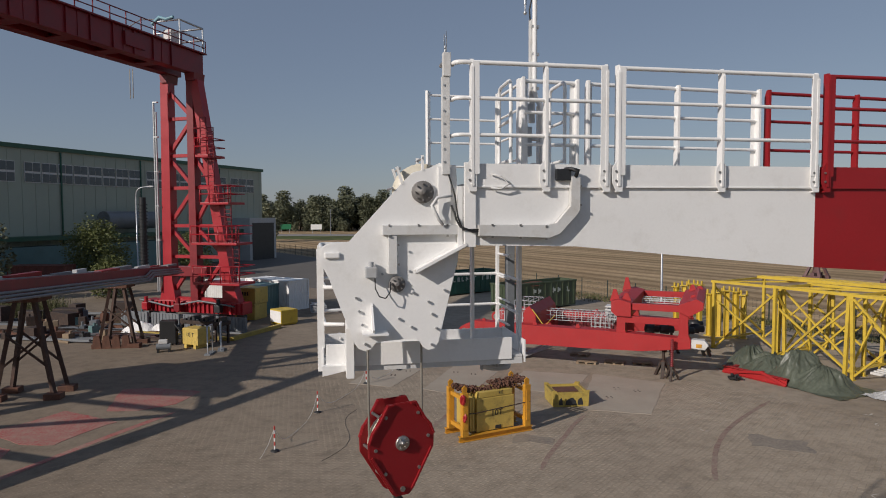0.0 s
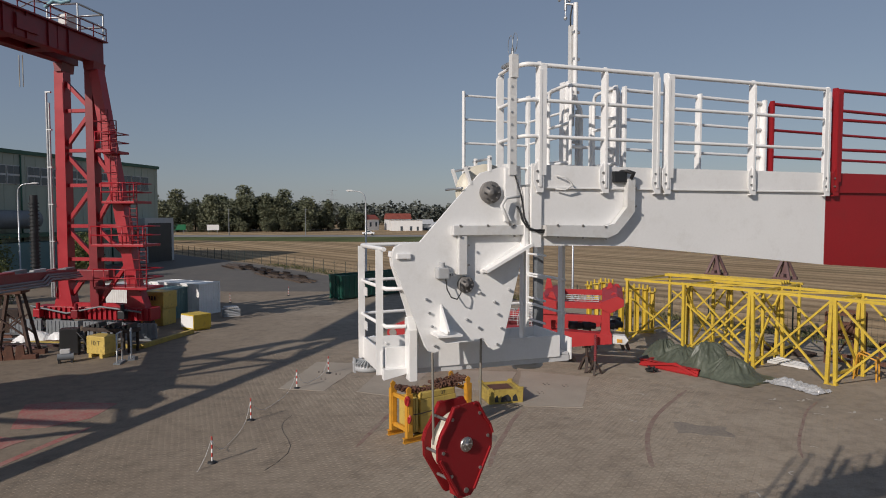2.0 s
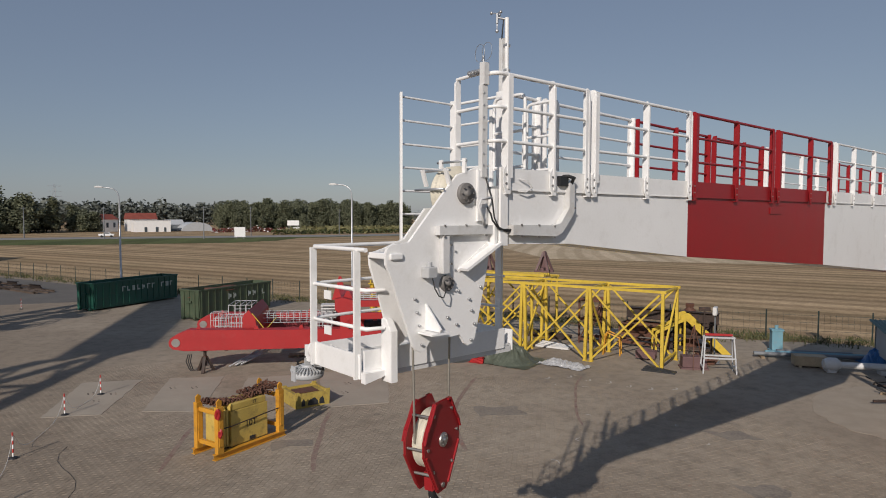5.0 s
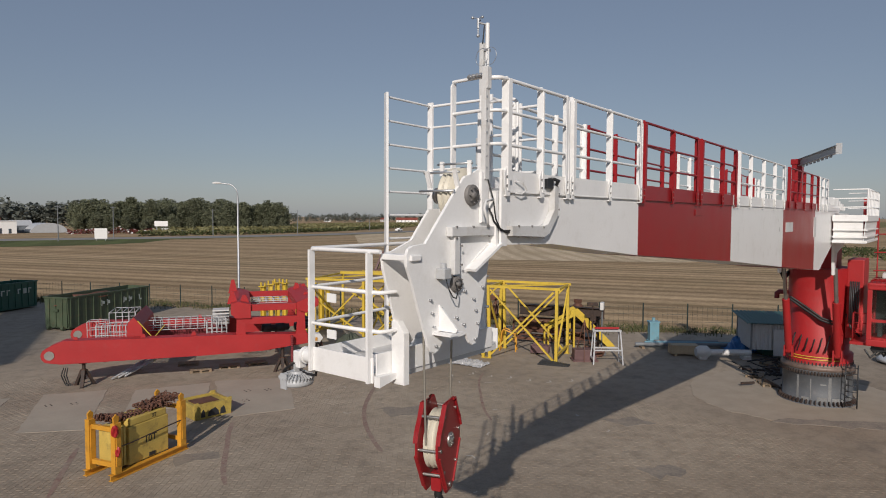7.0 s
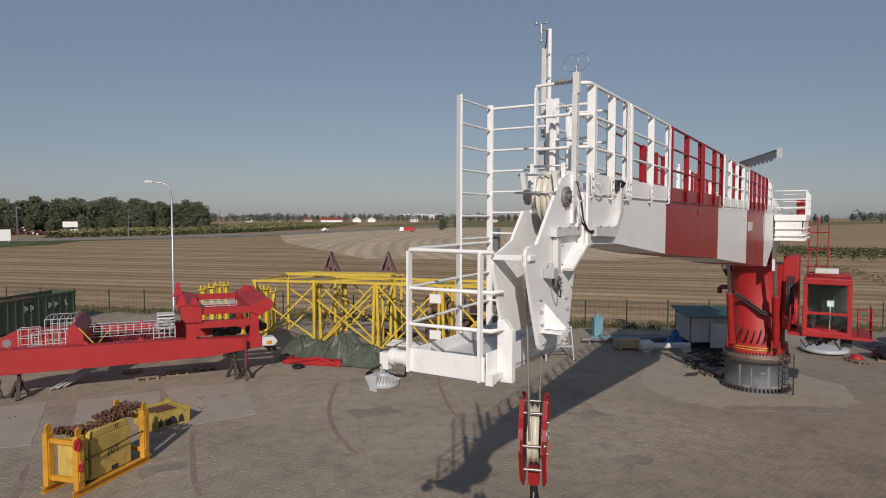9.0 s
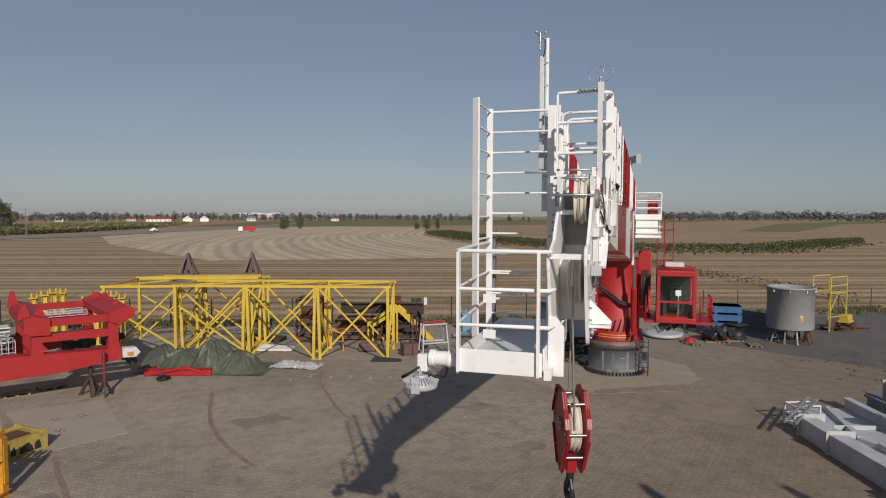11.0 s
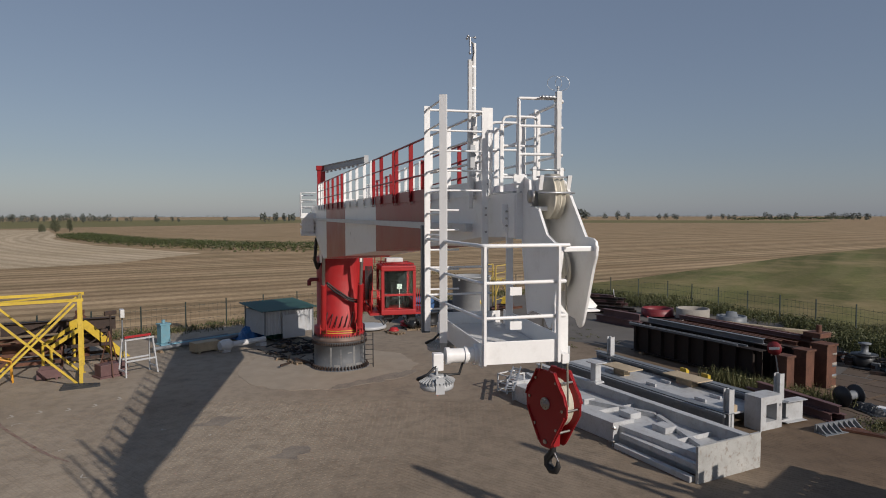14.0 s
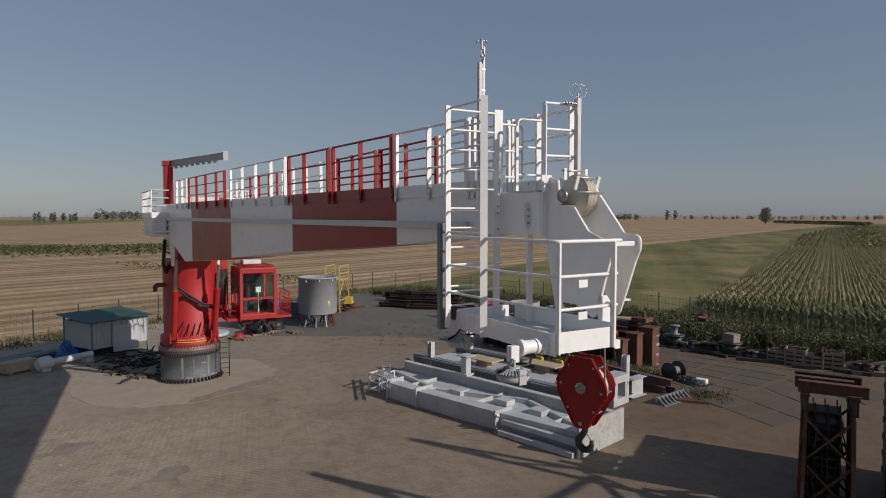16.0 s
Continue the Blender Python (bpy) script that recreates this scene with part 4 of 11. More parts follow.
for k in range(5):
    z = 10.72 - 0.29 * k
    pipe(bm, [(1.05, 1.68, z), (1.06, 0.76, z)], 0.019 if k == 0 else 0.015)
    part("ladder_rung", bm, WHITE, crane)
    bm = bm_new()
for k in range(5, 11):
    z = 10.72 - 0.29 * k
    pipe(bm, [(1.05, 1.68, z), (1.06, 1.2, z)], 0.015)
    part("ladder_rung", bm, WHITE, crane)
    bm = bm_new()
bm.free()
bm = bm_new()
box(bm, 1.16, 1.26, 1.62, 1.74, 7.45, 9.05, 0.006)
part("cable_channel", bm, GREY, crane, "dark grey cable channel")
bm = bm_new()
bar(bm, (1.06, 0.8, 7.55), (1.06, 0.8, 10.78), 0.04, 0.1, (0, 1, 0))
bar(bm, (0.45, 0.62, 7.55), (0.45, 0.62, 9.2), 0.03, 0.1, (0, 1, 0))
prism(bm, [(0.62, 8.95), (0.68, 8.95), (0.74, 9.1), (0.74, 9.35), (0.62, 9.35)], "x", 0.44, 0.47)
part("basket_hanger", bm, WHITE, crane, "white basket hangers")
bm = bm_new()
for u, y, z in ((1.09, 0.8, 9.2), (1.09, 0.8, 9.3), (1.09, 0.8, 8.95), (0.48, 0.68, 9.25), (0.48, 0.68, 9.15), (0.48, 0.68, 9.05)):
    tube(bm, (u - 0.06, y, z), (u - 0.09, y, z), 0.016, 6)
part_each("bolt", bm, STEEL, crane)

# flood lamps under the basket
for u, v in ((-1.02, 1.62), (1.0, 1.12)):
    bm = bm_new()
    if u < 0:
        tube(bm, (u, v - 0.08, 7.58), (u, v + 0.26, 7.58), 0.085, 16)
        tube(bm, (u, v - 0.1, 7.58), (u, v - 0.06, 7.58), 0.12, 16)
        tube(bm, (u, v + 0.02, 7.58), (u, v + 0.05, 7.58), 0.1, 16)
        tube(bm, (u, v + 0.22, 7.58), (u, v + 0.27, 7.58), 0.1, 16)
        for k in range(8):
            a = k * math.tau / 8
            tube(bm, (u + 0.1 * math.cos(a), v - 0.14, 7.58 + 0.1 * math.sin(a)), (u + 0.1 * math.cos(a), v - 0.1, 7.58 + 0.1 * math.sin(a)), 0.014, 6)
    box(bm, u - 0.05, u + 0.05, v + 0.3, v + 0.42, 7.42, 7.62, 0.01)
    lampset = part("flood_lamp_arm", bm, WHITE, crane, "white lamp arm with motor drum")
    bm = bm_new()
    bar(bm, (u - 0.02, v + 0.38, 7.46), (u - 0.02, v + 0.38, 7.22), 0.1, 0.02, (0, 1, 0))
    bar(bm, (u - 0.21, v + 0.38, 7.32), (u - 0.02, v + 0.38, 7.32), 0.02, 0.1, (0, 0, 1))
    bar(bm, (u - 0.22, v + 0.38, 7.38), (u - 0.22, v + 0.38, 7.2), 0.02, 0.1, (0, 1, 0))
    part("lamp_yoke", bm, GREY_LIGHT, lampset)
    bm = bm_new()
    lathe(bm, [(0.08, 0.14), (0.09, 0.1), (0.17, 0.07), (0.195, 0.04), (0.195, 0.0), (0.18, -0.02), (0.02, -0.025)], (u - 0.03, v + 0.38, 7.24), 28)
    part("lamp_head", bm, GREY_LIGHT, lampset, "grey finned lamp head")
    bm = bm_new()
    for k in range(30):
        a = k * math.tau / 30
        bar(bm, (u - 0.03 + 0.1 * math.cos(a), v + 0.38 + 0.1 * math.sin(a), 7.335), (u - 0.03 + 0.2 * math.cos(a), v + 0.38 + 0.2 * math.sin(a), 7.29), 0.012, 0.07)
    part_each("cooling_fin", bm, GREY_LIGHT, lampset)
    bm = bm_new()
    pipe(bm, [(u, v + 0.32, 7.52), (u - 0.1, v + 0.5, 7.4), (u - 0.05, v + 0.6, 7.34), (u + 0.05, v + 0.5, 7.32), (u, v + 0.4, 7.36)], 0.014, 6)
    pipe(bm, [(u, v + 0.05, 7.53), (u + 0.02, v + 0.1, 7.36), (u, v + 0.22, 7.36), (u, v + 0.36, 7.38)], 0.014, 6)
    part("lamp_cable", bm, BLACK, lampset)

# wind mast and aerial at the tip
MU, MV = 1.283, 0.905
bm = bm_new()
pipe(bm, [(MU + 0.1, MV + 0.02, 9.3)] + [(MU + 0.1, MV + 0.02, 10.4), (MU + 0.08, MV + 0.015, 10.5), (MU + 0.02, MV, 10.58), (MU, MV, 10.66)] + [(MU, MV, 11.77)], 0.029, 10)
box(bm, MU + 0.045, MU + 0.085, MV + 0.03, MV + 0.07, 9.3, 10.5, 0.006)
mast = part("wind_mast", bm, WHITE, crane, "white instrument mast")
bm = bm_new()
box(bm, MU - 0.045, MU + 0.02, MV + 0.04, MV + 0.1, 10.3, 11.52, 0.006)
part("cable_channel", bm, GREY_PALE, mast, "grey-white cable channel")
bm = bm_new()
for z in (10.7, 11.1, 11.42, 10.1, 9.8):
    box(bm, MU - 0.03, MU + 0.05, MV - 0.02, MV + 0.05, z - 0.015, z + 0.015)
part_each("clip", bm, GALV, mast)
gx, gy = MU - 0.09, MV + 0.09
bm = bm_new()
pipe(bm, [(MU, MV, 11.75), (gx, gy, 11.775)], 0.014, 6)
tube(bm, (gx, gy, 11.7), (gx, gy, 11.83), 0.018, 8)
lathe(bm, [(0.01, 0.0), (0.022, 0.015), (0.022, 0.03), (0.008, 0.05), (0.008, 0.13)], (gx, gy, 11.58), 10)
for k in range(3):
    a = k * math.tau / 3 + 0.4
    pipe(bm, [(gx, gy, 11.83), (gx + 0.07 * math.cos(a), gy + 0.07 * math.sin(a), 11.83)], 0.006, 5)
    blob(bm, (gx + 0.075 * math.cos(a), gy + 0.075 * math.sin(a), 11.83), 0.023, 0.023, 0.023, 0, 1)
part("wind_gauge", bm, GALV, mast, "grey cup anemometer")
bm = bm_new()
pipe(bm, [(MU - 0.03, MV + 0.03, 11.74), (MU - 0.06, MV + 0.02, 11.62), (MU - 0.04, MV + 0.05, 11.5)], 0.009, 6)
part("lead", bm, BLACK, mast, "black sensor lead")
bm = bm_new()
box(bm, 1.16, 1.26, 0.92, 1.0, 9.9, 10.25, 0.01)
box(bm, 1.14, 1.27, 0.9, 0.96, 10.4, 10.52, 0.01)
part("instrument_box", bm, GREY_LIGHT, mast)
AU, AV = 0.045, 0.075
bm = bm_new()
box(bm, AU - 0.042, AU + 0.042, AV - 0.03, AV + 0.03, 9.62, 10.62, 0.006)
box(bm, AU - 0.03, AU + 0.05, AV - 0.045, AV + 0.03, 10.62, 10.86, 0.006)
aerial = part("aerial_post", bm, GREY_PALE, crane, "grey-white aerial post")
bm = bm_new()
for k in range(7):
    tube(bm, (AU - 0.02, AV - 0.03, 9.75 + 0.13 * k), (AU - 0.02, AV - 0.038, 9.75 + 0.13 * k), 0.012, 6)
part_each("rivet", bm, GALV, aerial)
bm = bm_new()
for ax in (0, 1):
    c = AV + (0.055 if ax else -0.055)
    pts = [(AU + 0.02 * math.cos(k * math.tau / 18), c + 0.095 * math.cos(k * math.tau / 18), 10.97 + 0.095 * math.sin(k * math.tau / 18)) for k in range(19)]
    pipe(bm, pts, 0.0032, 5)
part_each("aerial_loop", bm, GALV, aerial, "thin steel loop aerial")
bm = bm_new()
tube(bm, (AU, AV, 10.86), (AU, AV, 10.93), 0.014, 6)
tube(bm, (AU, AV + 0.03, 10.78), (AU + 0.02, AV + 0.26, 10.78), 0.018, 8)
for k in range(4):
    tube(bm, (AU, AV + 0.06 + 0.05 * k, 10.78), (AU, AV + 0.08 + 0.05 * k, 10.78), 0.025, 8)
part("cable_gland", bm, GALV, aerial, "grey ribbed cable gland")

# ---- slewing column, cab, balconies ----
CU, CV = 31.35, 1.04
COL, FOOT, CAB = (1.05, -0.56), (1.05, -0.35), (0.8, -0.75)


def part_at(off, *args):
    ob = part(*args)
    ob.location = (*off, 0)
    return ob


def part_each_at(off, *args):
    for ob in part_each(*args):
        ob.location = (*off, 0)


bm = bm_new()
lathe(bm, [(1.77, 0.0), (1.77, 0.04), (1.56, 0.06), (1.56, 1.55), (1.63, 1.58), (1.63, 1.7)], (CU, CV, 0), 64)
pedestal = part("pedestal", bm, PEDESTAL_GREY, crane, "grey primed pedestal ring with chalk marks")
bm = bm_new()
for k in range(52):
    a = k * math.tau / 52
    bar(bm, (CU + 1.6 * math.cos(a), CV + 1.6 * math.sin(a), 0.24), (CU + 1.72 * math.cos(a), CV + 1.72 * math.sin(a), 0.04), 0.05, 0.12)
for z, r in ((1.53, 1.61),):
    for k in range(72):
        a = k * math.tau / 72
        tube(bm, (CU + r * math.cos(a), CV + r * math.sin(a), z - 0.03), (CU + r * math.cos(a), CV + r * math.sin(a), z + 0.14), 0.05, 6)
tagged(part("bolts", bm, RUST_DARK, pedestal), kind="stuff")
bm = bm_new()
for a, w, z0, z1 in ((3.6, 0.09, 0.2, 1.4), (4.15, 0.06, 0.5, 1.35), (2.7, 0.07, 0.2, 1.4), (4.7, 0.06, 0.4, 1.3), (3.1, 0.03, 0.3, 1.3), (3.3, 0.28, 0.2, 0.42), (3.72, 0.36, 0.2, 0.38), (4.25, 0.3, 0.22, 0.46), (2.85, 0.22, 0.2, 0.36), (3.38, 0.16, 1.02, 1.08)):
    c = Vector((CU, CV, 0))
    steps = max(1, round(w / 0.07))
    for q in range(steps):
        vs = [bm.verts.new(c + Vector((1.566 * math.cos(a + p), 1.566 * math.sin(a + p), z))) for p, z in ((w * q / steps, z0), (w * (q + 1) / steps, z0), (w * (q + 1) / steps, z1), (w * q / steps, z1))]
        bm.faces.new(vs)
bmesh.ops.remove_doubles(bm, verts=bm.verts, dist=0.0005)
part_each("chalk_strip", bm, CHALK_GREY, pedestal, "pale paint strip")
bm = bm_new()
lathe(bm, [(1.62, 1.7), (1.66, 1.74), (1.66, 1.88), (1.54, 1.92), (1.54, 2.0)], (CU, CV, 0), 64)
part("slew_ring", bm, RING_STEEL, crane, "rust-brown machined slewing ring")
bm = bm_new()
n = 48
loops = []
for z, k in ((2.0, 0.0), (2.5, 0.0), (2.55, 0.02), (6.3, 1.0), (6.75, 1.0)):
    lp = []
    r = 1.54 if z < 2.52 else 1.36
    for j in range(n):
        a = j * math.tau / n
        x, y = r * math.cos(a), r * math.sin(a)
        if x < 0:
            x -= k * 1.0 * min(1.0, -x / r * 1.3)
        lp.append(Vector((CU + x, CV + y, z)))
    loops.append(lp)
skin(bm, loops)
column = part("slew_column", bm, RED_BRIGHT, crane, "bright red slewing column")
bm = bm_new()
for k in range(60):
    a = k * math.tau / 60
    tube(bm, (CU + 1.53 * math.cos(a), CV + 1.53 * math.sin(a), 1.96), (CU + 1.53 * math.cos(a), CV + 1.53 * math.sin(a), 2.1), 0.035, 6)
tagged(part("bolts", bm, DARK, column), kind="stuff")
bm = bm_new()
prism(bm, [(29.95, 6.7), (32.75, 6.7), (32.55, 8.9), (31.65, 9.2), (30.65, 8.9)], "y", CV - 0.75, CV + 0.75, 0.03)
part("column_head", bm, RED_BRIGHT, crane, "bright red column head")
bm = bm_new()
for v in (0.35, 2.55):
    prism(bm, [(26.3, 9.4), (31.0, 9.4), (31.0, 8.2), (30.0, 7.9), (27.4, 7.6), (27.0, 6.6), (26.7, 6.6), (26.5, 7.6)], "y", v, v + 0.12, 0.01)
part_at(FOOT, "boom_foot", bm, WHITE, crane, "white boom foot plates")
# luffing cylinders with hoses
for v in (0.55, 2.65):
    bm = bm_new()
    p, q = Vector((28.75, v, 2.6)), Vector((26.9, v, 6.9))
    k = p.lerp(q, 0.62)
    tube(bm, p, k, 0.17, 16)
    tube(bm, p - Vector((0, 0.12, 0)), p + Vector((0, 0.12, 0)), 0.17, 16)
    cyl = part_at(COL, "luffing_cylinder", bm, RED_BRIGHT, crane, "red luffing cylinder")
    bm = bm_new()
    tube(bm, k, q, 0.09, 14)
    part("piston_rod", bm, STEEL, cyl, "bare steel piston rod")
    bm = bm_new()
    box(bm, 28.55, 28.95, v - 0.2, v - 0.14, 2.3, 2.85)
    box(bm, 28.55, 28.95, v + 0.14, v + 0.2, 2.3, 2.85)
    part("clevis", bm, RED_BRIGHT, cyl)
bm = bm_new()
pipe(bm, [(27.7, 2.5, 5.3), (28.3, 2.0, 4.8), (28.2, 1.2, 4.3), (28.3, 0.6, 4.1)], 0.06, 8)
pipe(bm, [(27.6, 2.45, 5.4), (28.25, 1.9, 4.9), (28.15, 1.2, 4.42), (28.3, 0.5, 4.2)], 0.05, 8)
pipe(bm, [(28.4, 3.0, 7.9), (28.5, 3.1, 6.6), (28.7, 2.95, 6.2), (29.0, 2.7, 6.6)], 0.09, 8)
for k in range(7):
    v = 0.6 + 0.3 * k
    pipe(bm, [(28.85, v, 3.5), (28.72, v + 0.05, 3.2), (28.8, v + 0.12, 2.9), (28.78, v + 0.2, 2.6)], 0.03, 6)
pipe(bm, [(29.1, 0.3, 4.6), (28.9, 0.1, 4.0), (28.8, -0.3, 3.6)], 0.05, 8)
part_each_at(COL, "hydraulic_hose", bm, BLACK, crane, "black hydraulic hoses")
bm = bm_new()
pipe(bm, [(29.6, 2.9, 5.4), (29.6, 3.3, 5.4), (29.6, 3.42, 5.3), (29.6, 3.42, 5.05)], 0.12, 10)
part_at(COL, "exhaust_pipe", bm, RED_OLD, crane, "red bent exhaust pipe")
bm = bm_new()
for z in (2.25, 2.38):
    pts = [(CU + 1.56 * math.cos(a), CV + 1.56 * math.sin(a), z) for a in [math.pi * (0.75 + 0.5 * k / 10) for k in range(11)]]
    pipe(bm, pts, 0.025, 6)
part_each("grease_line", bm, YELLOW, crane, "yellow grease lines")
# side machinery housing between column and cab
bm = bm_new()
box(bm, 29.3, 31.5, -0.35, 0.35, 3.4, 7.2, 0.05)
box(bm, 28.9, 29.3, -0.25, 0.25, 4.0, 5.9, 0.04)
part_at(COL, "machine_house", bm, RED_BRIGHT, crane, "red machinery housing")
bm = bm_new()
for k in range(6):
    tube(bm, (28.8, -0.2 + 0.07 * k, 4.2), (28.8, -0.2 + 0.07 * k, 6.2), 0.03, 8)
for v in (-0.28, 0.22):
    pipe(bm, [(28.95, v, 2.2), (28.95, v, 0.1)], 0.03, 6)
for k in range(7):
    pipe(bm, [(28.95, -0.28, 0.3 + 0.29 * k), (28.95, 0.22, 0.3 + 0.29 * k)], 0.02, 6)
part_each_at(COL, "ladder_bar", bm, DARK, crane, "dark steel ladder bar or hose")

# operator's cab
cab_x0, cab_x1, cab_y0, cab_y1, cab_z0, cab_z1 = 28.0, 30.2, -2.4, -0.54, 3.7, 5.95
bm = bm_new()
for x in (cab_x0, cab_x1):
    for y in (cab_y0, cab_y1):
        box(bm, x - 0.08, x + 0.08, y - 0.09, y + 0.09, cab_z0, cab_z1, 0.02)
posts_bm = bm
roof_bm = bm_new()
box(roof_bm, cab_x0 - 0.08, cab_x1 + 0.08, cab_y0 - 0.09, cab_y1 + 0.09, cab_z1, cab_z1 + 0.32, 0.06)
bm = bm_new()
box(bm, cab_x0 - 0.1, cab_x1 + 0.1, cab_y0 - 0.1, cab_y1 + 0.1, cab_z0 - 0.3, cab_z0, 0.04)
box(bm, cab_x0 - 0.05, cab_x0 + 0.05, cab_y0, cab_y1, 4.5, 4.62)
box(bm, cab_x1 - 0.06, cab_x1 + 0.04, cab_y0, cab_y1, cab_z0, cab_z1)
box(bm, cab_x0, cab_x1, cab_y0 - 0.04, cab_y0 + 0.04, cab_z0, 4.2)
box(bm, cab_x0, cab_x1, cab_y1 - 0.04, cab_y1 + 0.04, cab_z0, 4.2)
cab = part_at(CAB, "cab", bm, RED_BRIGHT, crane, "bright red operator's cab with large front windows")
part_each("cab_post", posts_bm, RED_BRIGHT, cab)
part("cab_roof", roof_bm, RED_BRIGHT, cab)
for z0, z1 in ((cab_z0 + 0.1, 4.48), (4.64, cab_z1 - 0.02)):
    bm = bm_new()
    box(bm, cab_x0 - 0.012, cab_x0 + 0.012, cab_y0 + 0.1, cab_y1 - 0.1, z0, z1)
    pane = part("window_pane", bm, GLASS, cab, "clear front window")
    pane.visible_shadow = False
for y in (cab_y0, cab_y1):
    bm = bm_new()
    box(bm, cab_x0 + 0.1, cab_x1 - 0.1, y - 0.012, y + 0.012, 4.22, cab_z1 - 0.02)
    pane = part("window_pane", bm, GLASS, cab)
    pane.visible_shadow = False
bm = bm_new()
box(bm, cab_x1 - 0.1, cab_x1 - 0.07, cab_y0 + 0.1, cab_y1 - 0.1, cab_z0, cab_z1)
box(bm, cab_x0 + 0.1, cab_x1 - 0.1, cab_y0 + 0.1, cab_y1 - 0.1, cab_z1 - 0.03, cab_z1 - 0.005)
part("cab_lining", bm, DARK, cab, "dark cab lining")
bm = bm_new()
box(bm, 29.0, 29.6, -1.8, -1.2, 4.1, 4.3, 0.05)
box(bm, 29.5, 29.7, -1.8, -1.2, 4.3, 5.2, 0.06)
box(bm, 28.6, 29.3, -2.2, -2.0, 3.75, 4.5, 0.04)
box(bm, 28.6, 29.3, -1.0, -0.8, 3.75, 4.5, 0.04)
part("operator_seat", bm, DARK, cab, "dark operator's seat and consoles")
bm = bm_new()
box(bm, 28.5, 28.55, -1.75, -1.45, 4.85, 5.15, 0.01)
tube(bm, (28.52, -1.6, 3.72), (28.52, -1.6, 4.85), 0.02)
part("display", bm, GREY_PALE, cab)
bm = bm_new()
for k in range(11):
    y = cab_y0 + 0.05 + k * (cab_y1 - cab_y0 - 0.1) / 10
    pipe(bm, [(cab_x0 - 0.12, y, cab_z1 + 0.2), (cab_x0 + 0.1, y, cab_z1 + 0.42), (cab_x1 - 0.1, y, cab_z1 + 0.42)], 0.022, 6)
for x in (cab_x0 + 0.1, cab_x0 + 0.9, cab_x1 - 0.1):
    pipe(bm, [(x, cab_y0, cab_z1 + 0.42), (x, cab_y1, cab_z1 + 0.42)], 0.03, 6)
part_each("roof_guard_bar", bm, RED_BRIGHT, cab, "red roof guard bars")
bm = bm_new()
box(bm, 29.0, 29.8, -1.9, -0.9, cab_z1 + 0.46, cab_z1 + 0.7, 0.04)
part("air_conditioner", bm, GREY_PALE, cab, "white roof air conditioner")
bm = bm_new()
box(bm, 28.1, 30.6, -3.35, 0.2, 2.95, 3.08)
cab_deck = part("cab_platform", bm, RED_BRIGHT, crane, "red cab platform with guard rails")
bm = bm_new()
for y in (-0.45, 0.1, -2.75, -3.3):
    for x in (28.2, 28.9):
        tube(bm, (x, y, 3.1), (x, y, 4.4), 0.025, 6)
for z in (3.5, 3.95, 4.4):
    pipe(bm, [(28.2, -0.45, z), (28.2, 0.1, z)], 0.02, 6)
    pipe(bm, [(28.2, -2.75, z), (28.2, -3.3, z), (30.4, -3.3, z)], 0.02, 6)
for k in range(8):
    tube(bm, (28.4 + 0.28 * k, -3.3, 3.1), (28.4 + 0.28 * k, -3.3, 4.4), 0.02, 6)
part_each("guard_rail", bm, RED_BRIGHT, cab_deck)
cab_deck.location = (*CAB, 0.42)
r = random.Random(2)
for k in range(8):
    bm = bm_new()
    x, y = 28.4 + 0.25 * k, r.uniform(-2.4, -0.8)
    box(bm, x - 0.14, x + 0.14, y - 0.25, y + 0.25, 2.5 + r.uniform(0, 0.2), 2.94, 0.02)
    pipe(bm, [(x, y, 2.7), (x - 0.15, y + 0.25, 2.4), (x - 0.1, y + 0.5, 2.75)], 0.04, 6)
    part("valve_block", bm, (DARK, BLACK, GREY)[k % 3], cab_deck, "dark valve block with hoses")

# balconies at the boom foot
for v0, v1, u0, u1 in ((-1.3, -0.05, 26.1, 31.4), (2.5, 3.3, 26.8, 31.8)):
    bm = bm_new()
    box(bm, u0, u1, v0, v1, 9.2, 9.32)
    balcony = part("balcony", bm, WHITE, crane, "white service balcony with slatted skirt")
    bm = bm_new()
    vo = v0 if v0 < 0 else v1
    prism(bm, [(vo + (0.1 if vo < 0 else -0.1), 8.22), (vo + (0.13 if vo < 0 else -0.13), 8.22), (vo + (0.06 if vo < 0 else -0.06), 9.15), (vo + (0.03 if vo < 0 else -0.03), 9.15)], "x", u0 + 0.05, u1 - 0.05)
    prism(bm, [(u0 + 0.16, 8.22), (u0 + 0.19, 8.22), (u0 + 0.09, 9.15), (u0 + 0.06, 9.15)], "y", v0 + 0.14, v1 - 0.03)
    for z0, z1 in ((9.05, 9.3), (8.66, 8.72), (8.36, 8.42), (8.14, 8.24)):
        box(bm, u0, u1, vo - 0.02, vo + 0.02, z0, z1)
        box(bm, u0 - 0.02, u0 + 0.02, v0, v1, z0, z1)
    box(bm, u0, u1, v0, v1, 8.12, 8.2)
    part_each("skirt_slat", bm, WHITE, balcony)
    bm = bm_new()
    m = 8
    for k in range(m + 1):
        u = u0 + (u1 - u0) * k / m
        tube(bm, (u, vo, 9.3), (u, vo, 10.4), 0.03, 6)
    for z in (9.65, 10.02, 10.4):
        pipe(bm, [(u0, v0 if v0 > 0 else v1, z), (u0, vo, z), (u1, vo, z), (u1, v0 if v0 > 0 else v1, z)], 0.024, 6)
    part("balcony_rail", bm, WHITE, balcony)
bm = bm_new()
box(bm, 30.6, 31.0, -0.7, -0.1, 8.3, 10.2, 0.03)
for z in (6.6, 7.5, 8.4):
    pipe(bm, [(30.9, -0.6, z), (31.4, -0.9, z), (31.4, -1.5, z), (30.9, -1.6, z)], 0.03, 6)
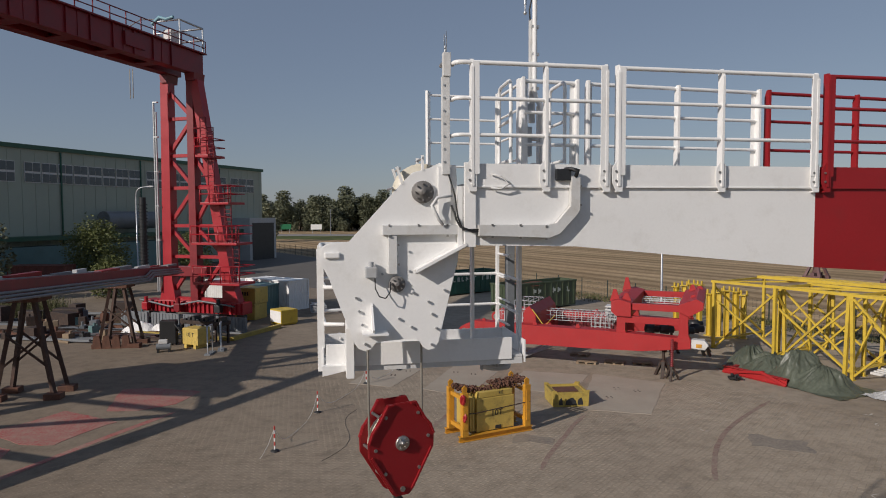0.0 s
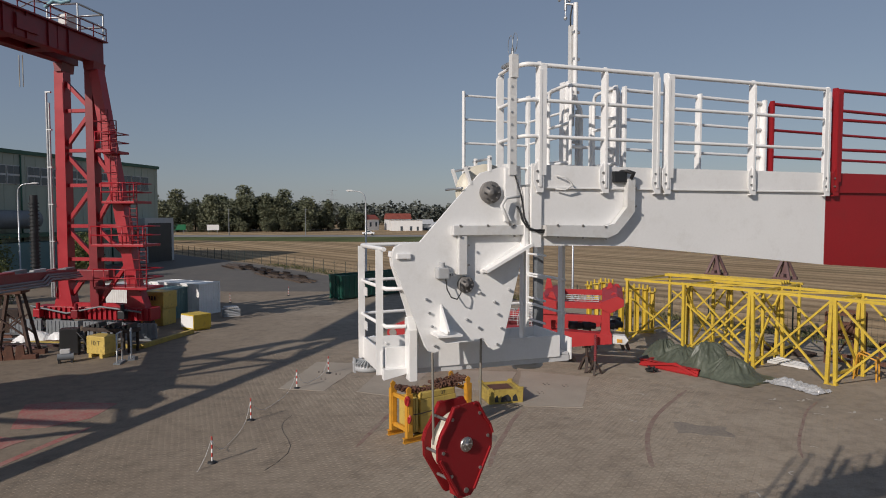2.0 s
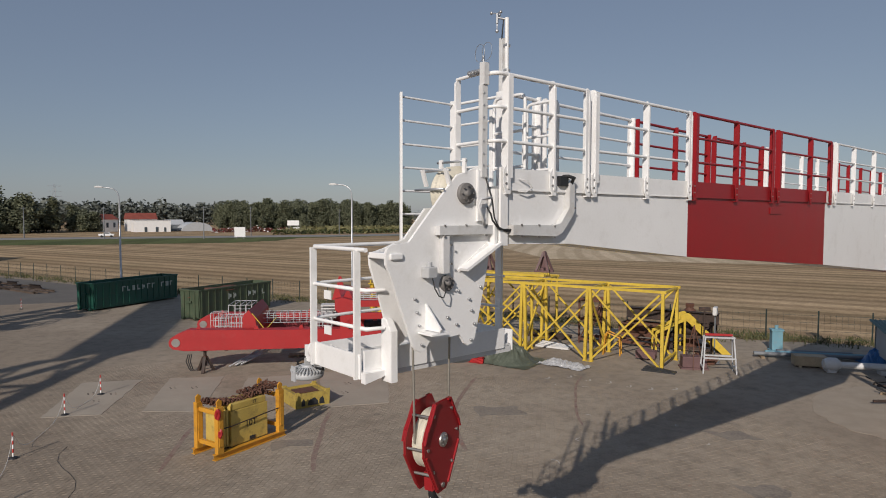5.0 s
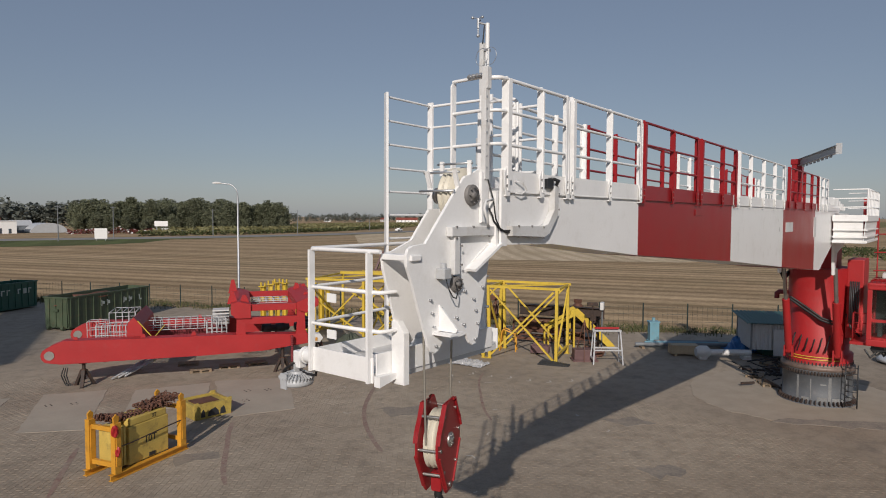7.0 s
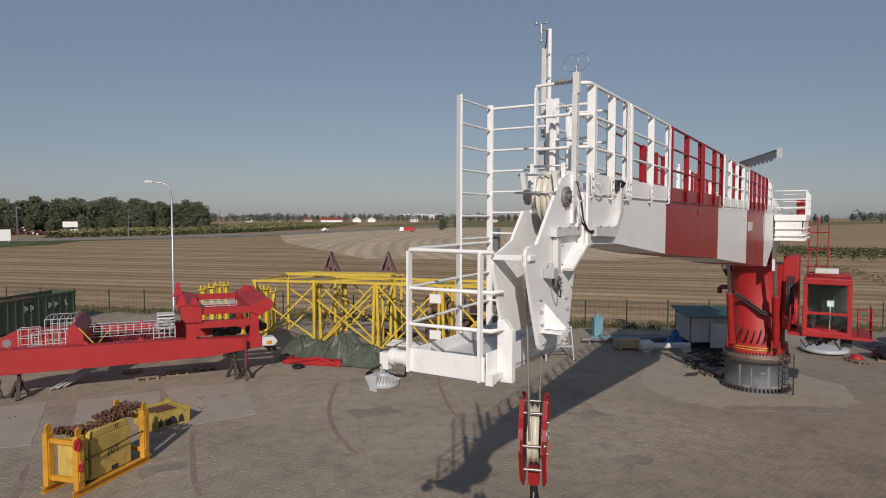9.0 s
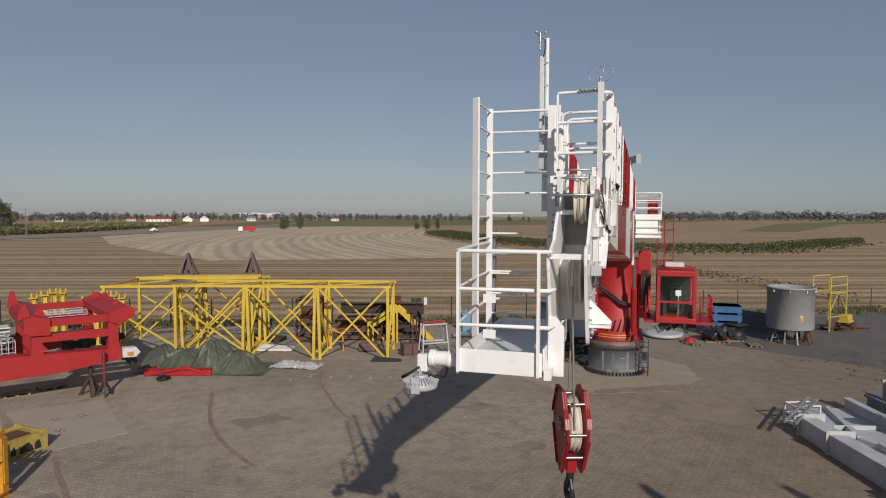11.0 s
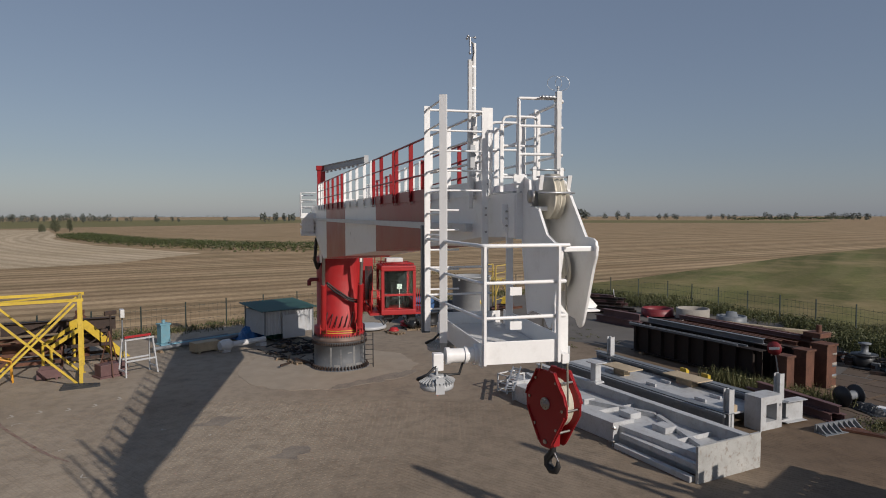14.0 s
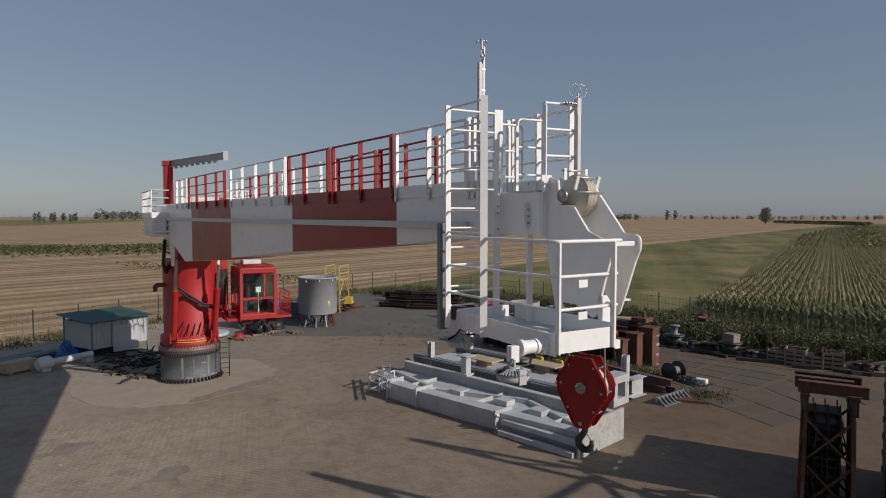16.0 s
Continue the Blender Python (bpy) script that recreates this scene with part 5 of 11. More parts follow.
for v in (-0.7, -1.1, -1.6):
    tube(bm, (31.3, v, 6.2), (31.3, v, 9.2), 0.03, 6)
part_at(COL, "cage_ladder", bm, RED_BRIGHT, crane, "red caged ladder")
bm = bm_new()
for k in range(14):
    u = 25.2 + 0.4 * k
    box(bm, u, u + 0.2, 0.4 + 0.12 * (k % 3), 1.5 + 0.2 * (k % 2), 9.55, 9.75 + 0.12 * (k % 4), 0.02)
part_each_at(FOOT, "winch_gear", bm, GREY_PALE, crane, "grey-white winch gear on the boom foot")
# service jib: a post and an arm that swings forward across the boom
bm = bm_new()
box(bm, 30.4, 30.85, 1.85, 2.32, 9.3, 12.1, 0.02)
box(bm, 30.35, 30.9, 1.8, 2.37, 11.85, 12.12, 0.02)
box(bm, 30.3, 30.95, 1.75, 2.42, 9.3, 9.42, 0.01)
jib = part("jib_post", bm, RED, crane, "red service jib post")
bm = bm_new()
p, q = Vector((30.5, 2.0, 11.95)), Vector((26.54, -0.15, 12.18))
d = (q - p).normalized()
i_beam(bm, p, q, 0.2, 0.34, 0.025)
for k in range(8):
    c = p.lerp(q, 0.12 + 0.1 * k)
    bar(bm, c - d * 0.1 - Vector((0, 0, 0.22)), c + d * 0.1 - Vector((0, 0, 0.22)), 0.05, 0.12)
bar(bm, q - Vector((0, 0, 0.24)), q + Vector((0, 0, 0.24)), 0.24, 0.03)
part("jib_arm", bm, GREY_LIGHT, jib, "pale grey jib arm with trolley lugs")

# ---- hook block and its rope ----
block = thing("hook_block", "red two-plate crane hook block with black hook", "hook block", pose(-0.51, 6.826, 6.78, 0, 0, 30))
OUT = [(-0.17, 0.43), (-0.27, 0.25), (-0.35, 0.16), (-0.39, 0.05), (-0.385, -0.1), (-0.12, -0.54), (-0.08, -0.575), (0.08, -0.575), (0.12, -0.54), (0.385, -0.1), (0.39, 0.05), (0.35, 0.16), (0.27, 0.25), (0.17, 0.43)]
for s in (-1, 1):
    bm = bm_new()
    prism(bm, OUT, "y", s * 0.115 - 0.014, s * 0.115 + 0.014, 0.008)
    side = part("side_plate", bm, RED, block, "dark red side plate")
    for sx in (-1, 1):
        # deep hood strips round the shoulders, shallow ribs down the flanks
        bm = bm_new()
        hood = [(0.1, 0.43), (0.17, 0.43), (0.27, 0.25), (0.35, 0.16), (0.39, 0.05), (0.375, 0.045), (0.335, 0.145), (0.255, 0.235), (0.158, 0.408), (0.1, 0.408)]
        prism(bm, [(sx * x, z) for x, z in hood], "y", s * 0.129, s * 0.152, 0.004)
        part("hood", bm, RED, side)
        bm = bm_new()
        bar(bm, (sx * 0.352, s * 0.138, -0.1), (sx * 0.11, s * 0.138, -0.51), 0.022, 0.02, (0, 1, 0))
        part("rib", bm, RED, side)
    bm = bm_new()
    lathe(bm, [(0.08, s * 0.13), (0.08, s * 0.15), (0.07, s * 0.155), (0.02, s * 0.157), (0.02, s * 0.17), (0.005, s * 0.172)], (0, 0, 0), 20, (0, 1, 0))
    for k in range(6):
        a = k * math.tau / 6
        tube(bm, (0.055 * math.cos(a), s * 0.15, 0.055 * math.sin(a)), (0.055 * math.cos(a), s * 0.165, 0.055 * math.sin(a)), 0.01, 6)
    part("hub_cover", bm, STEEL, side, "bare steel hub cover")
    for x, z in ((-0.31, -0.03), (0.31, 0.03), (-0.2, -0.3), (0.2, -0.3), (0.0, -0.5), (-0.19, 0.3), (0.19, 0.3)):
        bm = bm_new()
        tube(bm, (x, s * 0.129, z), (x, s * 0.143, z), 0.019 if z > -0.4 else 0.03, 8)
        part("bolt", bm, STEEL, side)
for x, z in ((-0.34, -0.03), (0.34, -0.03), (-0.24, 0.3), (0.24, 0.3), (-0.2, -0.34), (0.2, -0.34), (0, 0)):
    bm = bm_new()
    tube(bm, (x, -0.1, z), (x, 0.1, z), 0.017, 8)
    part("spacer_pin", bm, STEEL, block, "steel spacer pin")
for y in (-0.03, 0.032):
    bm = bm_new()
    lathe(bm, [(0.03, -0.029), (0.32, -0.029), (0.32, -0.022), (0.285, -0.006), (0.285, 0.006), (0.32, 0.022), (0.32, 0.029), (0.03, 0.029)], (0, y, 0), 36, (0, 1, 0))
    part("sheave", bm, CREAM, block, "cream rope sheave")
bm = bm_new()
prism(bm, [(-0.09, -0.36), (0.09, -0.36), (0.075, -0.57), (-0.075, -0.57)], "y", -0.06, 0.06, 0.01)
part("hook_head", bm, RED, block)
bm = bm_new()
pts = [Vector(p) for p in ((0, 0, -0.54), (0, 0, -0.64), (0.04, 0, -0.7), (0.095, 0, -0.77), (0.09, 0, -0.85), (0.02, 0, -0.905), (-0.06, 0, -0.89), (-0.105, 0, -0.82), (-0.1, 0, -0.75))]
loops = []
for i, p in enumerate(pts):
    d = (pts[min(i + 1, len(pts) - 1)] - pts[max(i - 1, 0)]).normalized()
    loops.append(ring(p, d, (0.045, 0.045, 0.048, 0.054, 0.056, 0.055, 0.048, 0.036, 0.018)[i], 10, (0, 1, 0)))
skin(bm, loops)
hook = part("hook", bm, BLACK, block, "black forged hook with latch")
bm = bm_new()
pipe(bm, [(-0.01, 0, -0.64), (-0.11, 0, -0.76)], 0.012, 6)
part("latch", bm, STEEL, hook)
for x, y, u in ((-0.31, 0.032, -0.766), (0.29, -0.03, -0.18)):
    top = (block.matrix_world.inverted() @ crane.matrix_world) @ Vector((u, 0.3 if x < 0 else 0.35, 8.45 if x < 0 else 8.3))
    bm = bm_new()
    tube(bm, (x, y, 0.02), top, 0.013, 8)
    part("rope", bm, ROPE, block, "grey steel hoisting rope")

# wrapped goods and drums on the paving beyond the cab
def small_pallet(name, x, y, a):
    t = thing(name, "low worn wooden pallet on the paving", "pallet", pose(x, y, 0, 0, 0, a), "pallets beyond the cab")
    for k in range(5):
        bm = bm_new()
        box(bm, -0.6, 0.6, -0.5 + 0.22 * k, -0.36 + 0.22 * k, 0.1, 0.13)
        part("plank", bm, WOOD, t)
    for sx in (-0.5, 0.0, 0.5):
        bm = bm_new()
        box(bm, sx - 0.05, sx + 0.05, -0.5, 0.52, 0, 0.098)
        part("bearer", bm, WOOD, t)


small_pallet("pallet", 42.92, 9.04, 12)
small_pallet("pallet", 41.53, 10.49, 30)
small_pallet("pallet", 44.11, 7.89, 20)
bm = bm_new()
blob(bm, (0, 0, 0.55), 0.62, 0.55, 0.45, 0.5, 3, 2.0)
solid("black_bundle", bm, surface("black_plastic_film", (0.02, 0.02, 0.021), 0.22, var=0.3, scale=3, fine=10, relief=1.0), "goods wrapped in shiny black film on a pallet", "bundle", pose(42.92, 9.04, 0))
drum_pos = ((43.77, 8.36, 0.13, 0.42), (44.36, 7.53, 0.13, 0.42), (41.53, 10.49, 0.13, 0.4))
for x, y, z, rr in drum_pos:
    bm = bm_new()
    lathe(bm, [(rr, 0.0), (rr + 0.02, 0.1), (rr * 0.8, 0.14), (rr * 0.75, 0.26), (rr * 0.3, 0.3)], (0, 0, 0), 18)
    solid("valve_drum", bm, RED_BRIGHT, "small red round drum on a pallet", "drum", pose(x, y, z), "red drums by the cab")
bm = bm_new()
box(bm, -0.75, 0.75, -0.4, 0.4, 0.0, 0.6, 0.04)
solid("black_case", bm, BLACK, "black case resting on two red drums", "case", pose(44.06, 7.94, 0.44, 0, 0, -51.3))


# ---- things in the yard ----
def lettering(parent, text, size, m, material, name="lettering", depth=0.004):
    cu = bpy.data.curves.new(name, "FONT")
    cu.body, cu.size, cu.extrude = text, size, depth
    cu.align_x, cu.align_y = "CENTER", "CENTER"
    ob = new(name, cu)
    me = bpy.data.meshes.new_from_object(ob)
    bpy.data.objects.remove(ob)
    me.materials.append(material)
    o2 = new(name, me)
    o2.parent = parent
    o2.matrix_local = m
    return o2


# 10-tonne test weight in its orange lifting frame
crate = thing("weight_crate", "orange steel lifting frame with yellow ten-tonne weight block and rusty chains", "weight crate", pose(1.9, 26.75, 0, 0, 0, 26.5))
bm = bm_new()
for y in (-0.62, 0.62):
    i_beam(bm, (-1.75, y, 0.12), (1.75, y, 0.12), 0.2, 0.22)
part("base_frame", bm, ORANGE, crate, "orange base beams")
for x in (-1.5, 1.5):
    for y in (-0.62, 0.62):
        bm = bm_new()
        box(bm, x - 0.14, x + 0.14, y - 0.1, y + 0.1, 0.23, 2.0, 0.012)
        box(bm, x - 0.09, x + 0.09, y - 0.13, y + 0.13, 0.5, 1.8)
        prism(bm, [(x - 0.1, 2.0), (x + 0.1, 2.0), (x + 0.12, 2.2), (x, 2.3), (x - 0.12, 2.2)], "y", y - 0.03, y + 0.03, 0.006)
        part("corner_post", bm, ORANGE, crate, "orange corner post with lifting eye")
    for z in (0.5, 1.75):
        bm = bm_new()
        box(bm, x - 0.06, x + 0.06, -0.5, 0.5, z - 0.08, z + 0.08)
        part("end_rail", bm, ORANGE, crate)
bm = bm_new()
box(bm, -0.85, 0.95, -0.5, 0.5, 0.24, 1.62, 0.03)
weight = part("weight_block", bm, YELLOW_PALE, crate, "yellow weight block with black load marking")
bm = bm_new()
box(bm, -0.78, 0.88, -0.48, 0.48, 1.63, 1.88, 0.03)
part("weight_cap", bm, YELLOW_PALE, weight)
for k in range(3):
    bm = bm_new()
    box(bm, -1.3 + 0.13 * k, -1.2 + 0.13 * k, -0.45, 0.45, 0.3, 1.7, 0.012)
    part("weight_plate", bm, YELLOW_PALE, crate, "thin yellow weight plate")
# dark plate on the face, the slot's inner shade as colour
bm = bm_new()
box(bm, 0.02, 0.3, -0.52, -0.5, 0.28, 0.42)
part("fork_slot_shade", bm, DARK, weight)
lettering(weight, "10T", 0.36, pose(0.1, -0.505, 0.95, 90, 0, 0), BLACK)
lettering(weight, "3T", 0.2, pose(0.3, -0.485, 1.76, 90, 0, 0), BLACK)
bm = bm_new()
rng = random.Random(4)
for lane in range(5):
    for k in range(44):
        t = k / 43
        x = -1.6 + 3.2 * t
        z = 2.06 - 0.3 * math.sin(math.pi * t) + 0.16 * rng.random() + (0.12 if 0.55 < t < 0.75 else 0)
        y = (lane - 2) * 0.15 + 0.1 * math.sin(5 * t + lane)
        a = rng.random() * 3
        pts = [(x + 0.085 * math.cos(j * math.tau / 8) * math.cos(a), y + 0.085 * math.cos(j * math.tau / 8) * math.sin(a), z + 0.055 * math.sin(j * math.tau / 8)) for j in range(9)]
        pipe(bm, pts, 0.026, 5)
chain = part("chain", bm, RUST, crate, "heap of rusty lifting chain")
chain["kind"] = "stuff"
bm = bm_new()
pipe(bm, [(-1.55, -0.7, 1.15), (-0.9, -0.62, 1.1), (0.9, -0.62, 1.2), (1.6, -0.74, 1.28)], 0.022, 6)
part("tie_rope", bm, RUST_DARK, crate, "dark tie rope")
bm = bm_new()
blob(bm, (-1.62, -0.72, 1.75), 0.13, 0.1, 0.2, 0.5, 2, 3)
blob(bm, (-1.55, -0.75, 1.0), 0.1, 0.08, 0.16, 0.5, 2, 5)
part_each("shackle", bm, RED_BRIGHT, crate, "red shackles")

low_bin = thing("weight_tray", "low yellow steel weight tray with dark worn patches", "weight tray", pose(6.0, 31.0, 0, 0, 0, 5))
bm = bm_new()
for y in (-0.8, 0.8):
    prism(bm, [(-0.85, 0.0), (0.85, 0.0), (0.9, 0.78), (0.7, 0.78), (0.62, 0.66), (-0.62, 0.66), (-0.7, 0.78), (-0.9, 0.78)], "y", y - 0.05, y + 0.05, 0.012)
for x in (-0.84, 0.84):
    box(bm, x - 0.05, x + 0.05, -0.75, 0.75, 0.02, 0.68, 0.012)
box(bm, -0.8, 0.8, -0.75, 0.75, 0.3, 0.6, 0.02)
part("tray", bm, YELLOW_DIRTY, low_bin)
bm = bm_new()
for x, w in ((-0.5, 0.1), (0.0, 0.28), (0.45, 0.14)):
    prism(bm, [(x - w, 0.1), (x + w, 0.1), (x + w * 0.8, 0.3), (x + w * 0.3, 0.46), (x - w * 0.4, 0.4), (x - w * 0.9, 0.3)], "y", -0.858, -0.852)
part("worn_mark", bm, DARK, low_bin)
bm = bm_new()
box(bm, -0.6, 0.5, -0.4, 0.45, 0.604, 0.64, 0.01)
part("rusty_plate", bm, RUST, low_bin)

# red and white marker posts
SAFETY = [(-6.6, 24.55), (-5.88, 29.45), (-4.22, 34.55), (-2.64, 37.56), (-13.48, 69.5), (-7.95, 74.6)]
BAND_RED = surface("marker_red", (0.5, 0.05, 0.04), 0.5, var=0.1, relief=0)
post0 = thing("marker_post", "thin red and white banded marker post on a rubber foot", "marker post", pose(*SAFETY[0], 0), "marker posts in the yard")
bm = bm_new()
lathe(bm, [(0.17, 0.0), (0.16, 0.05), (0.07, 0.07), (0.05, 0.09)], (0, 0, 0), 16)
part("foot", bm, BLACK, post0, "black rubber foot")
for k in range(6):
    bm = bm_new()
    tube(bm, (0, 0, 0.08 + 0.155 * k), (0, 0, 0.08 + 0.155 * (k + 1)), 0.03, 10)
    part("band", bm, BAND_RED if k % 2 else WHITE, post0, "red band" if k % 2 else "white band")
for p in SAFETY[1:]:
    copy_thing(post0, pose(*p, 0))
for k, (a, b) in enumerate((((-8.5, 20.5), SAFETY[0]), (SAFETY[0], SAFETY[1]), (SAFETY[1], SAFETY[2]), (SAFETY[2], SAFETY[3]))):
    bm = bm_new()
    A, B = Vector((*a, 0.92 if k else 0.05)), Vector((*b, 0.92))
    pts = [A.lerp(B, t / 12) - Vector((0, 0, 0.88 * (1 - (2 * t / 12 - 1) ** 4))) for t in range(13)]
    pipe(bm, pts, 0.01, 4)
    solid("barrier_chain", bm, GREY_PALE, "thin pale plastic chain slung low between marker posts", "chain", group="barrier chains")

# dark hose lying on the paving
bm = bm_new()
pts = [(-4.6 + 0.5 * math.sin(k * 0.7) + 0.1 * k, 23.5 + 0.8 * k, 0.01) for k in range(9)]
pipe(bm, pts, 0.009, 5)
solid("ground_hose", bm, BLACK, "thin black hose lying across the paving", "hose")

# jack stands
def jack_stand(name_m, h, group):
    t = thing("jack_stand", "dark rusty triangular jack stand with a screw spindle", "jack stand", name_m, group)
    for k in range(3):
        a = k * math.tau / 3 + 0.5
        bm = bm_new()
        bar(bm, (0.5 * math.cos(a), 0.5 * math.sin(a), 0.02), (0.1 * math.cos(a), 0.1 * math.sin(a), 0.85), 0.17, 0.14, (math.cos(a), math.sin(a), 0))
        box(bm, 0.5 * math.cos(a) - 0.1, 0.5 * math.cos(a) + 0.1, 0.5 * math.sin(a) - 0.1, 0.5 * math.sin(a) + 0.1, 0.0, 0.03)
        part("leg", bm, RUST_DARK, t)
    bm = bm_new()
    tube(bm, (0, 0, 0.35), (0, 0, h - 0.06), 0.09, 10)
    for k in range(int((h - 0.95) / 0.1)):
        tube(bm, (0, 0, 0.95 + 0.1 * k), (0, 0, 0.99 + 0.1 * k), 0.065, 10)
    part("spindle", bm, RUST_DARK, t)
    bm = bm_new()
    box(bm, -0.2, 0.2, -0.2, 0.2, h - 0.06, h)
    tube(bm, (0, 0, 0.8), (0, 0, 0.92), 0.12, 10)
    part("head_plate", bm, RUST, t)
    return t


# red A-frame lying on stands
FR = pose(0.7, 40.5, 0, 0, 0, -23.3)
aframe = thing("lifting_frame", "large red steel lifting frame with grey ladder cages", "lifting frame", FR)


def tip_girder(y, w):
    bm = bm_new()
    out = [(0.27, 1.82), (0.31, 1.6), (0.5, 1.42), (1.2, 1.3), (8.4, 1.34), (11.5, 1.42), (14.03, 1.72), (14.03, 2.27), (9.5, 2.44), (5.6, 2.46), (1.35, 2.54), (0.75, 2.3), (0.36, 2.06)]
    prism(bm, out, "y", y, y + w, 0.02)
    g = part("box_girder", bm, RED_BRIGHT, aframe, "bright red box girder with pin eye")
    bm = bm_new()
    lathe(bm, [(0.24, -0.03), (0.24, w + 0.03), (0.13, w + 0.032), (0.13, -0.032)], (0.68, y, 1.8), 24, (0, 1, 0))
    part("pin_boss", bm, STEEL, g, "bare steel pin boss")
    # solid dark plug gives the uncut hole its shade
    bm = bm_new()
    tube(bm, (0.68, y - 0.012, 1.8), (0.68, y + w + 0.012, 1.8), 0.128, 20)
    part("pin_hole_plug", bm, DARK, g, "dark plug for the shade inside the pin hole")
    for x in (1.7, 5.0, 7.6):
        bm = bm_new()
        prism(bm, [(x, 2.44), (x + 0.3, 2.44), (x + 0.22, 2.66), (x + 0.08, 2.66)], "y", y + w * 0.45, y + w * 0.55)
        part("lug", bm, RED_BRIGHT, g)


tip_girder(0.0, 0.8)
tip_girder(6.4, 0.8)
for y in (0.05, 6.65):
    for x, top in ((10.05, 3.5), (13.42, 3.75)):
        bm = bm_new()
        prism(bm, [(x - 0.1, 2.25), (x + 0.6, 2.25), (x + 0.47, 2.5), (x + 0.45, top), (x, top), (x, 2.5)], "y", y, y + 0.5, 0.015)
        part("tower_leg", bm, RED_BRIGHT, aframe, "bright red bracket leg")
    bm = bm_new()
    box(bm, 10.86, 13.4, y, y + 0.3, 3.73, 4.1, 0.012)
    part("upper_rail", bm, RED_BRIGHT, aframe)
    bm = bm_new()
    box(bm, 10.5, 13.42, y, y + 0.3, 2.98, 3.36, 0.012)
    part("lower_rail", bm, RED_BRIGHT, aframe)
for prof in (
    [(9.75, 3.62), (10.0, 3.36), (10.85, 3.34), (10.85, 4.13), (10.2, 4.3), (9.75, 4.2)],
    [(13.4, 3.76), (13.93, 3.52), (14.66, 3.96), (14.66, 4.32), (14.3, 4.52), (13.4, 4.16)],
):
    bm = bm_new()
    prism(bm, prof, "y", -0.1, 7.25, 0.015)
    part("cross_beam", bm, RED_BRIGHT, aframe, "bright red cross beam joining both girders")
for x, y, h in ((9.85, 0.7, 0.55), (10.5, 0.7, 0.35), (9.85, 6.0, 0.75), (13.9, 5.6, 0.45), (14.35, 5.6, 0.4), (14.1, 1.6, 0.3)):
    bm = bm_new()
    prism(bm, [(x - 0.3, 4.1), (x + 0.3, 4.1), (x + 0.08, 4.25 + h), (x - 0.1, 4.25 + h)], "y", y, y + 0.07)
    part("gusset", bm, RED_BRIGHT, aframe, "red upright gusset plate")
bm = bm_new()
prism(bm, [(4.2, 2.1), (5.1, 2.1), (5.0, 3.0), (4.6, 3.5), (4.3, 3.2)], "y", 1.0, 6.3, 0.02)
part("mid_brace", bm, RED_BRIGHT, aframe, "red middle cross brace")
bm = bm_new()
box(bm, 5.2, 9.6, 6.3, 6.38, 1.2, 2.15)
for k in range(5):
    x = 5.9 + 0.75 * k
    pts = [(x + 0.3 * math.cos(a), 6.2, 1.6 + 0.45 * math.sin(a)) for a in [math.pi * j / 8 for j in range(9)]]
    pipe(bm, pts, 0.03, 6)
part("inner_web", bm, RED_OLD, aframe, "dark red inner web with hoops")


def cage(x0, x1, y0, y1, z0, z1, n, parent):
    bm = bm_new()
    for y in (y0, y1):
        for z in (z0, (z0 + z1) / 2, z1):
            pipe(bm, [(x0, y, z), (x1, y, z)], 0.022, 6)
    for k in range(n + 1):
        x = x0 + (x1 - x0) * k / n
        pipe(bm, [(x, y0, z0), (x, y0, z1), (x, y1, z1), (x, y1, z0)], 0.018, 6)
    part("ladder_cage", bm, GREY_LIGHT, parent, "pale grey tubular ladder cage")


cage(2.7, 4.2, 1.0, 1.9, 2.0, 3.1, 5, aframe)
cage(3.0, 4.4, 3.2, 5.4, 2.4, 3.5, 4, aframe)
cage(4.9, 9.4, 3.6, 4.6, 2.3, 2.9, 11, aframe)
cage(8.4, 9.5, 1.2, 2.4, 1.9, 3.0, 4, aframe)
cage(11.0, 13.2, 4.4, 5.6, 3.6, 3.85, 5, aframe)
cage(1.4, 2.4, 5.4, 6.2, 1.7, 2.7, 2, aframe)
for k in range(5):
    bm = bm_new()
    box(bm, 8.6, 9.6, 4.9, 6.0, 2.3 + 0.2 * k, 2.38 + 0.2 * k, 0.01)
    part("grating_panel", bm, GREY_PALE, aframe)
for x, z, h in ((9.9, 4.2, 0.6), (13.9, 4.2, 0.45)):
    bm = bm_new()
    lathe(bm, [(0.16, 0), (0.1, h * 0.5), (0.05, h)], (x, 6.5, z), 12)
    part("spigot", bm, RED_BRIGHT, aframe)
bm = bm_new()
pipe(bm, [(4.8, 1.0, 3.3), (5.6, 0.9, 2.3)], 0.03, 6)
pipe(bm, [(5.6, 0.9, 2.3), (6.2, 1.2, 3.0)], 0.02, 6)
part("strap", bm, YELLOW, aframe)
for x, y in ((13.8, 1.6), (14.3, 2.4), (14.2, 4.0), (11.9, 1.3), (12.7, 1.5)):
    bm = bm_new()
    lathe(bm, [(0.1, -0.45), (0.26, -0.4), (0.28, 0.1), (0.2, 0.12), (0.2, 0.35), (0.08, 0.4)], (x, y, 2.5), 14, (1, 0, 0))
    part("hydraulic_motor", bm, DARK, aframe, "dark hydraulic motor")
for x in (14.5, 14.8):
    bm = bm_new()
    pipe(bm, [(x, 0.8, 1.9), (x + 0.2, 1.4, 1.2), (x, 2.2, 1.5), (x + 0.2, 3.0, 1.1)], 0.08, 6)
    part("hose", bm, DARK, aframe, "black hydraulic hose")
bm = bm_new()
prism(bm, [(14.034, 1.75), (14.75, 1.7), (14.95, 1.95), (14.75, 2.22), (14.034, 2.24)], "y", 0.1, 0.7, 0.03)
part("end_lamp_box", bm, GREY_PALE, aframe)
bm = bm_new()
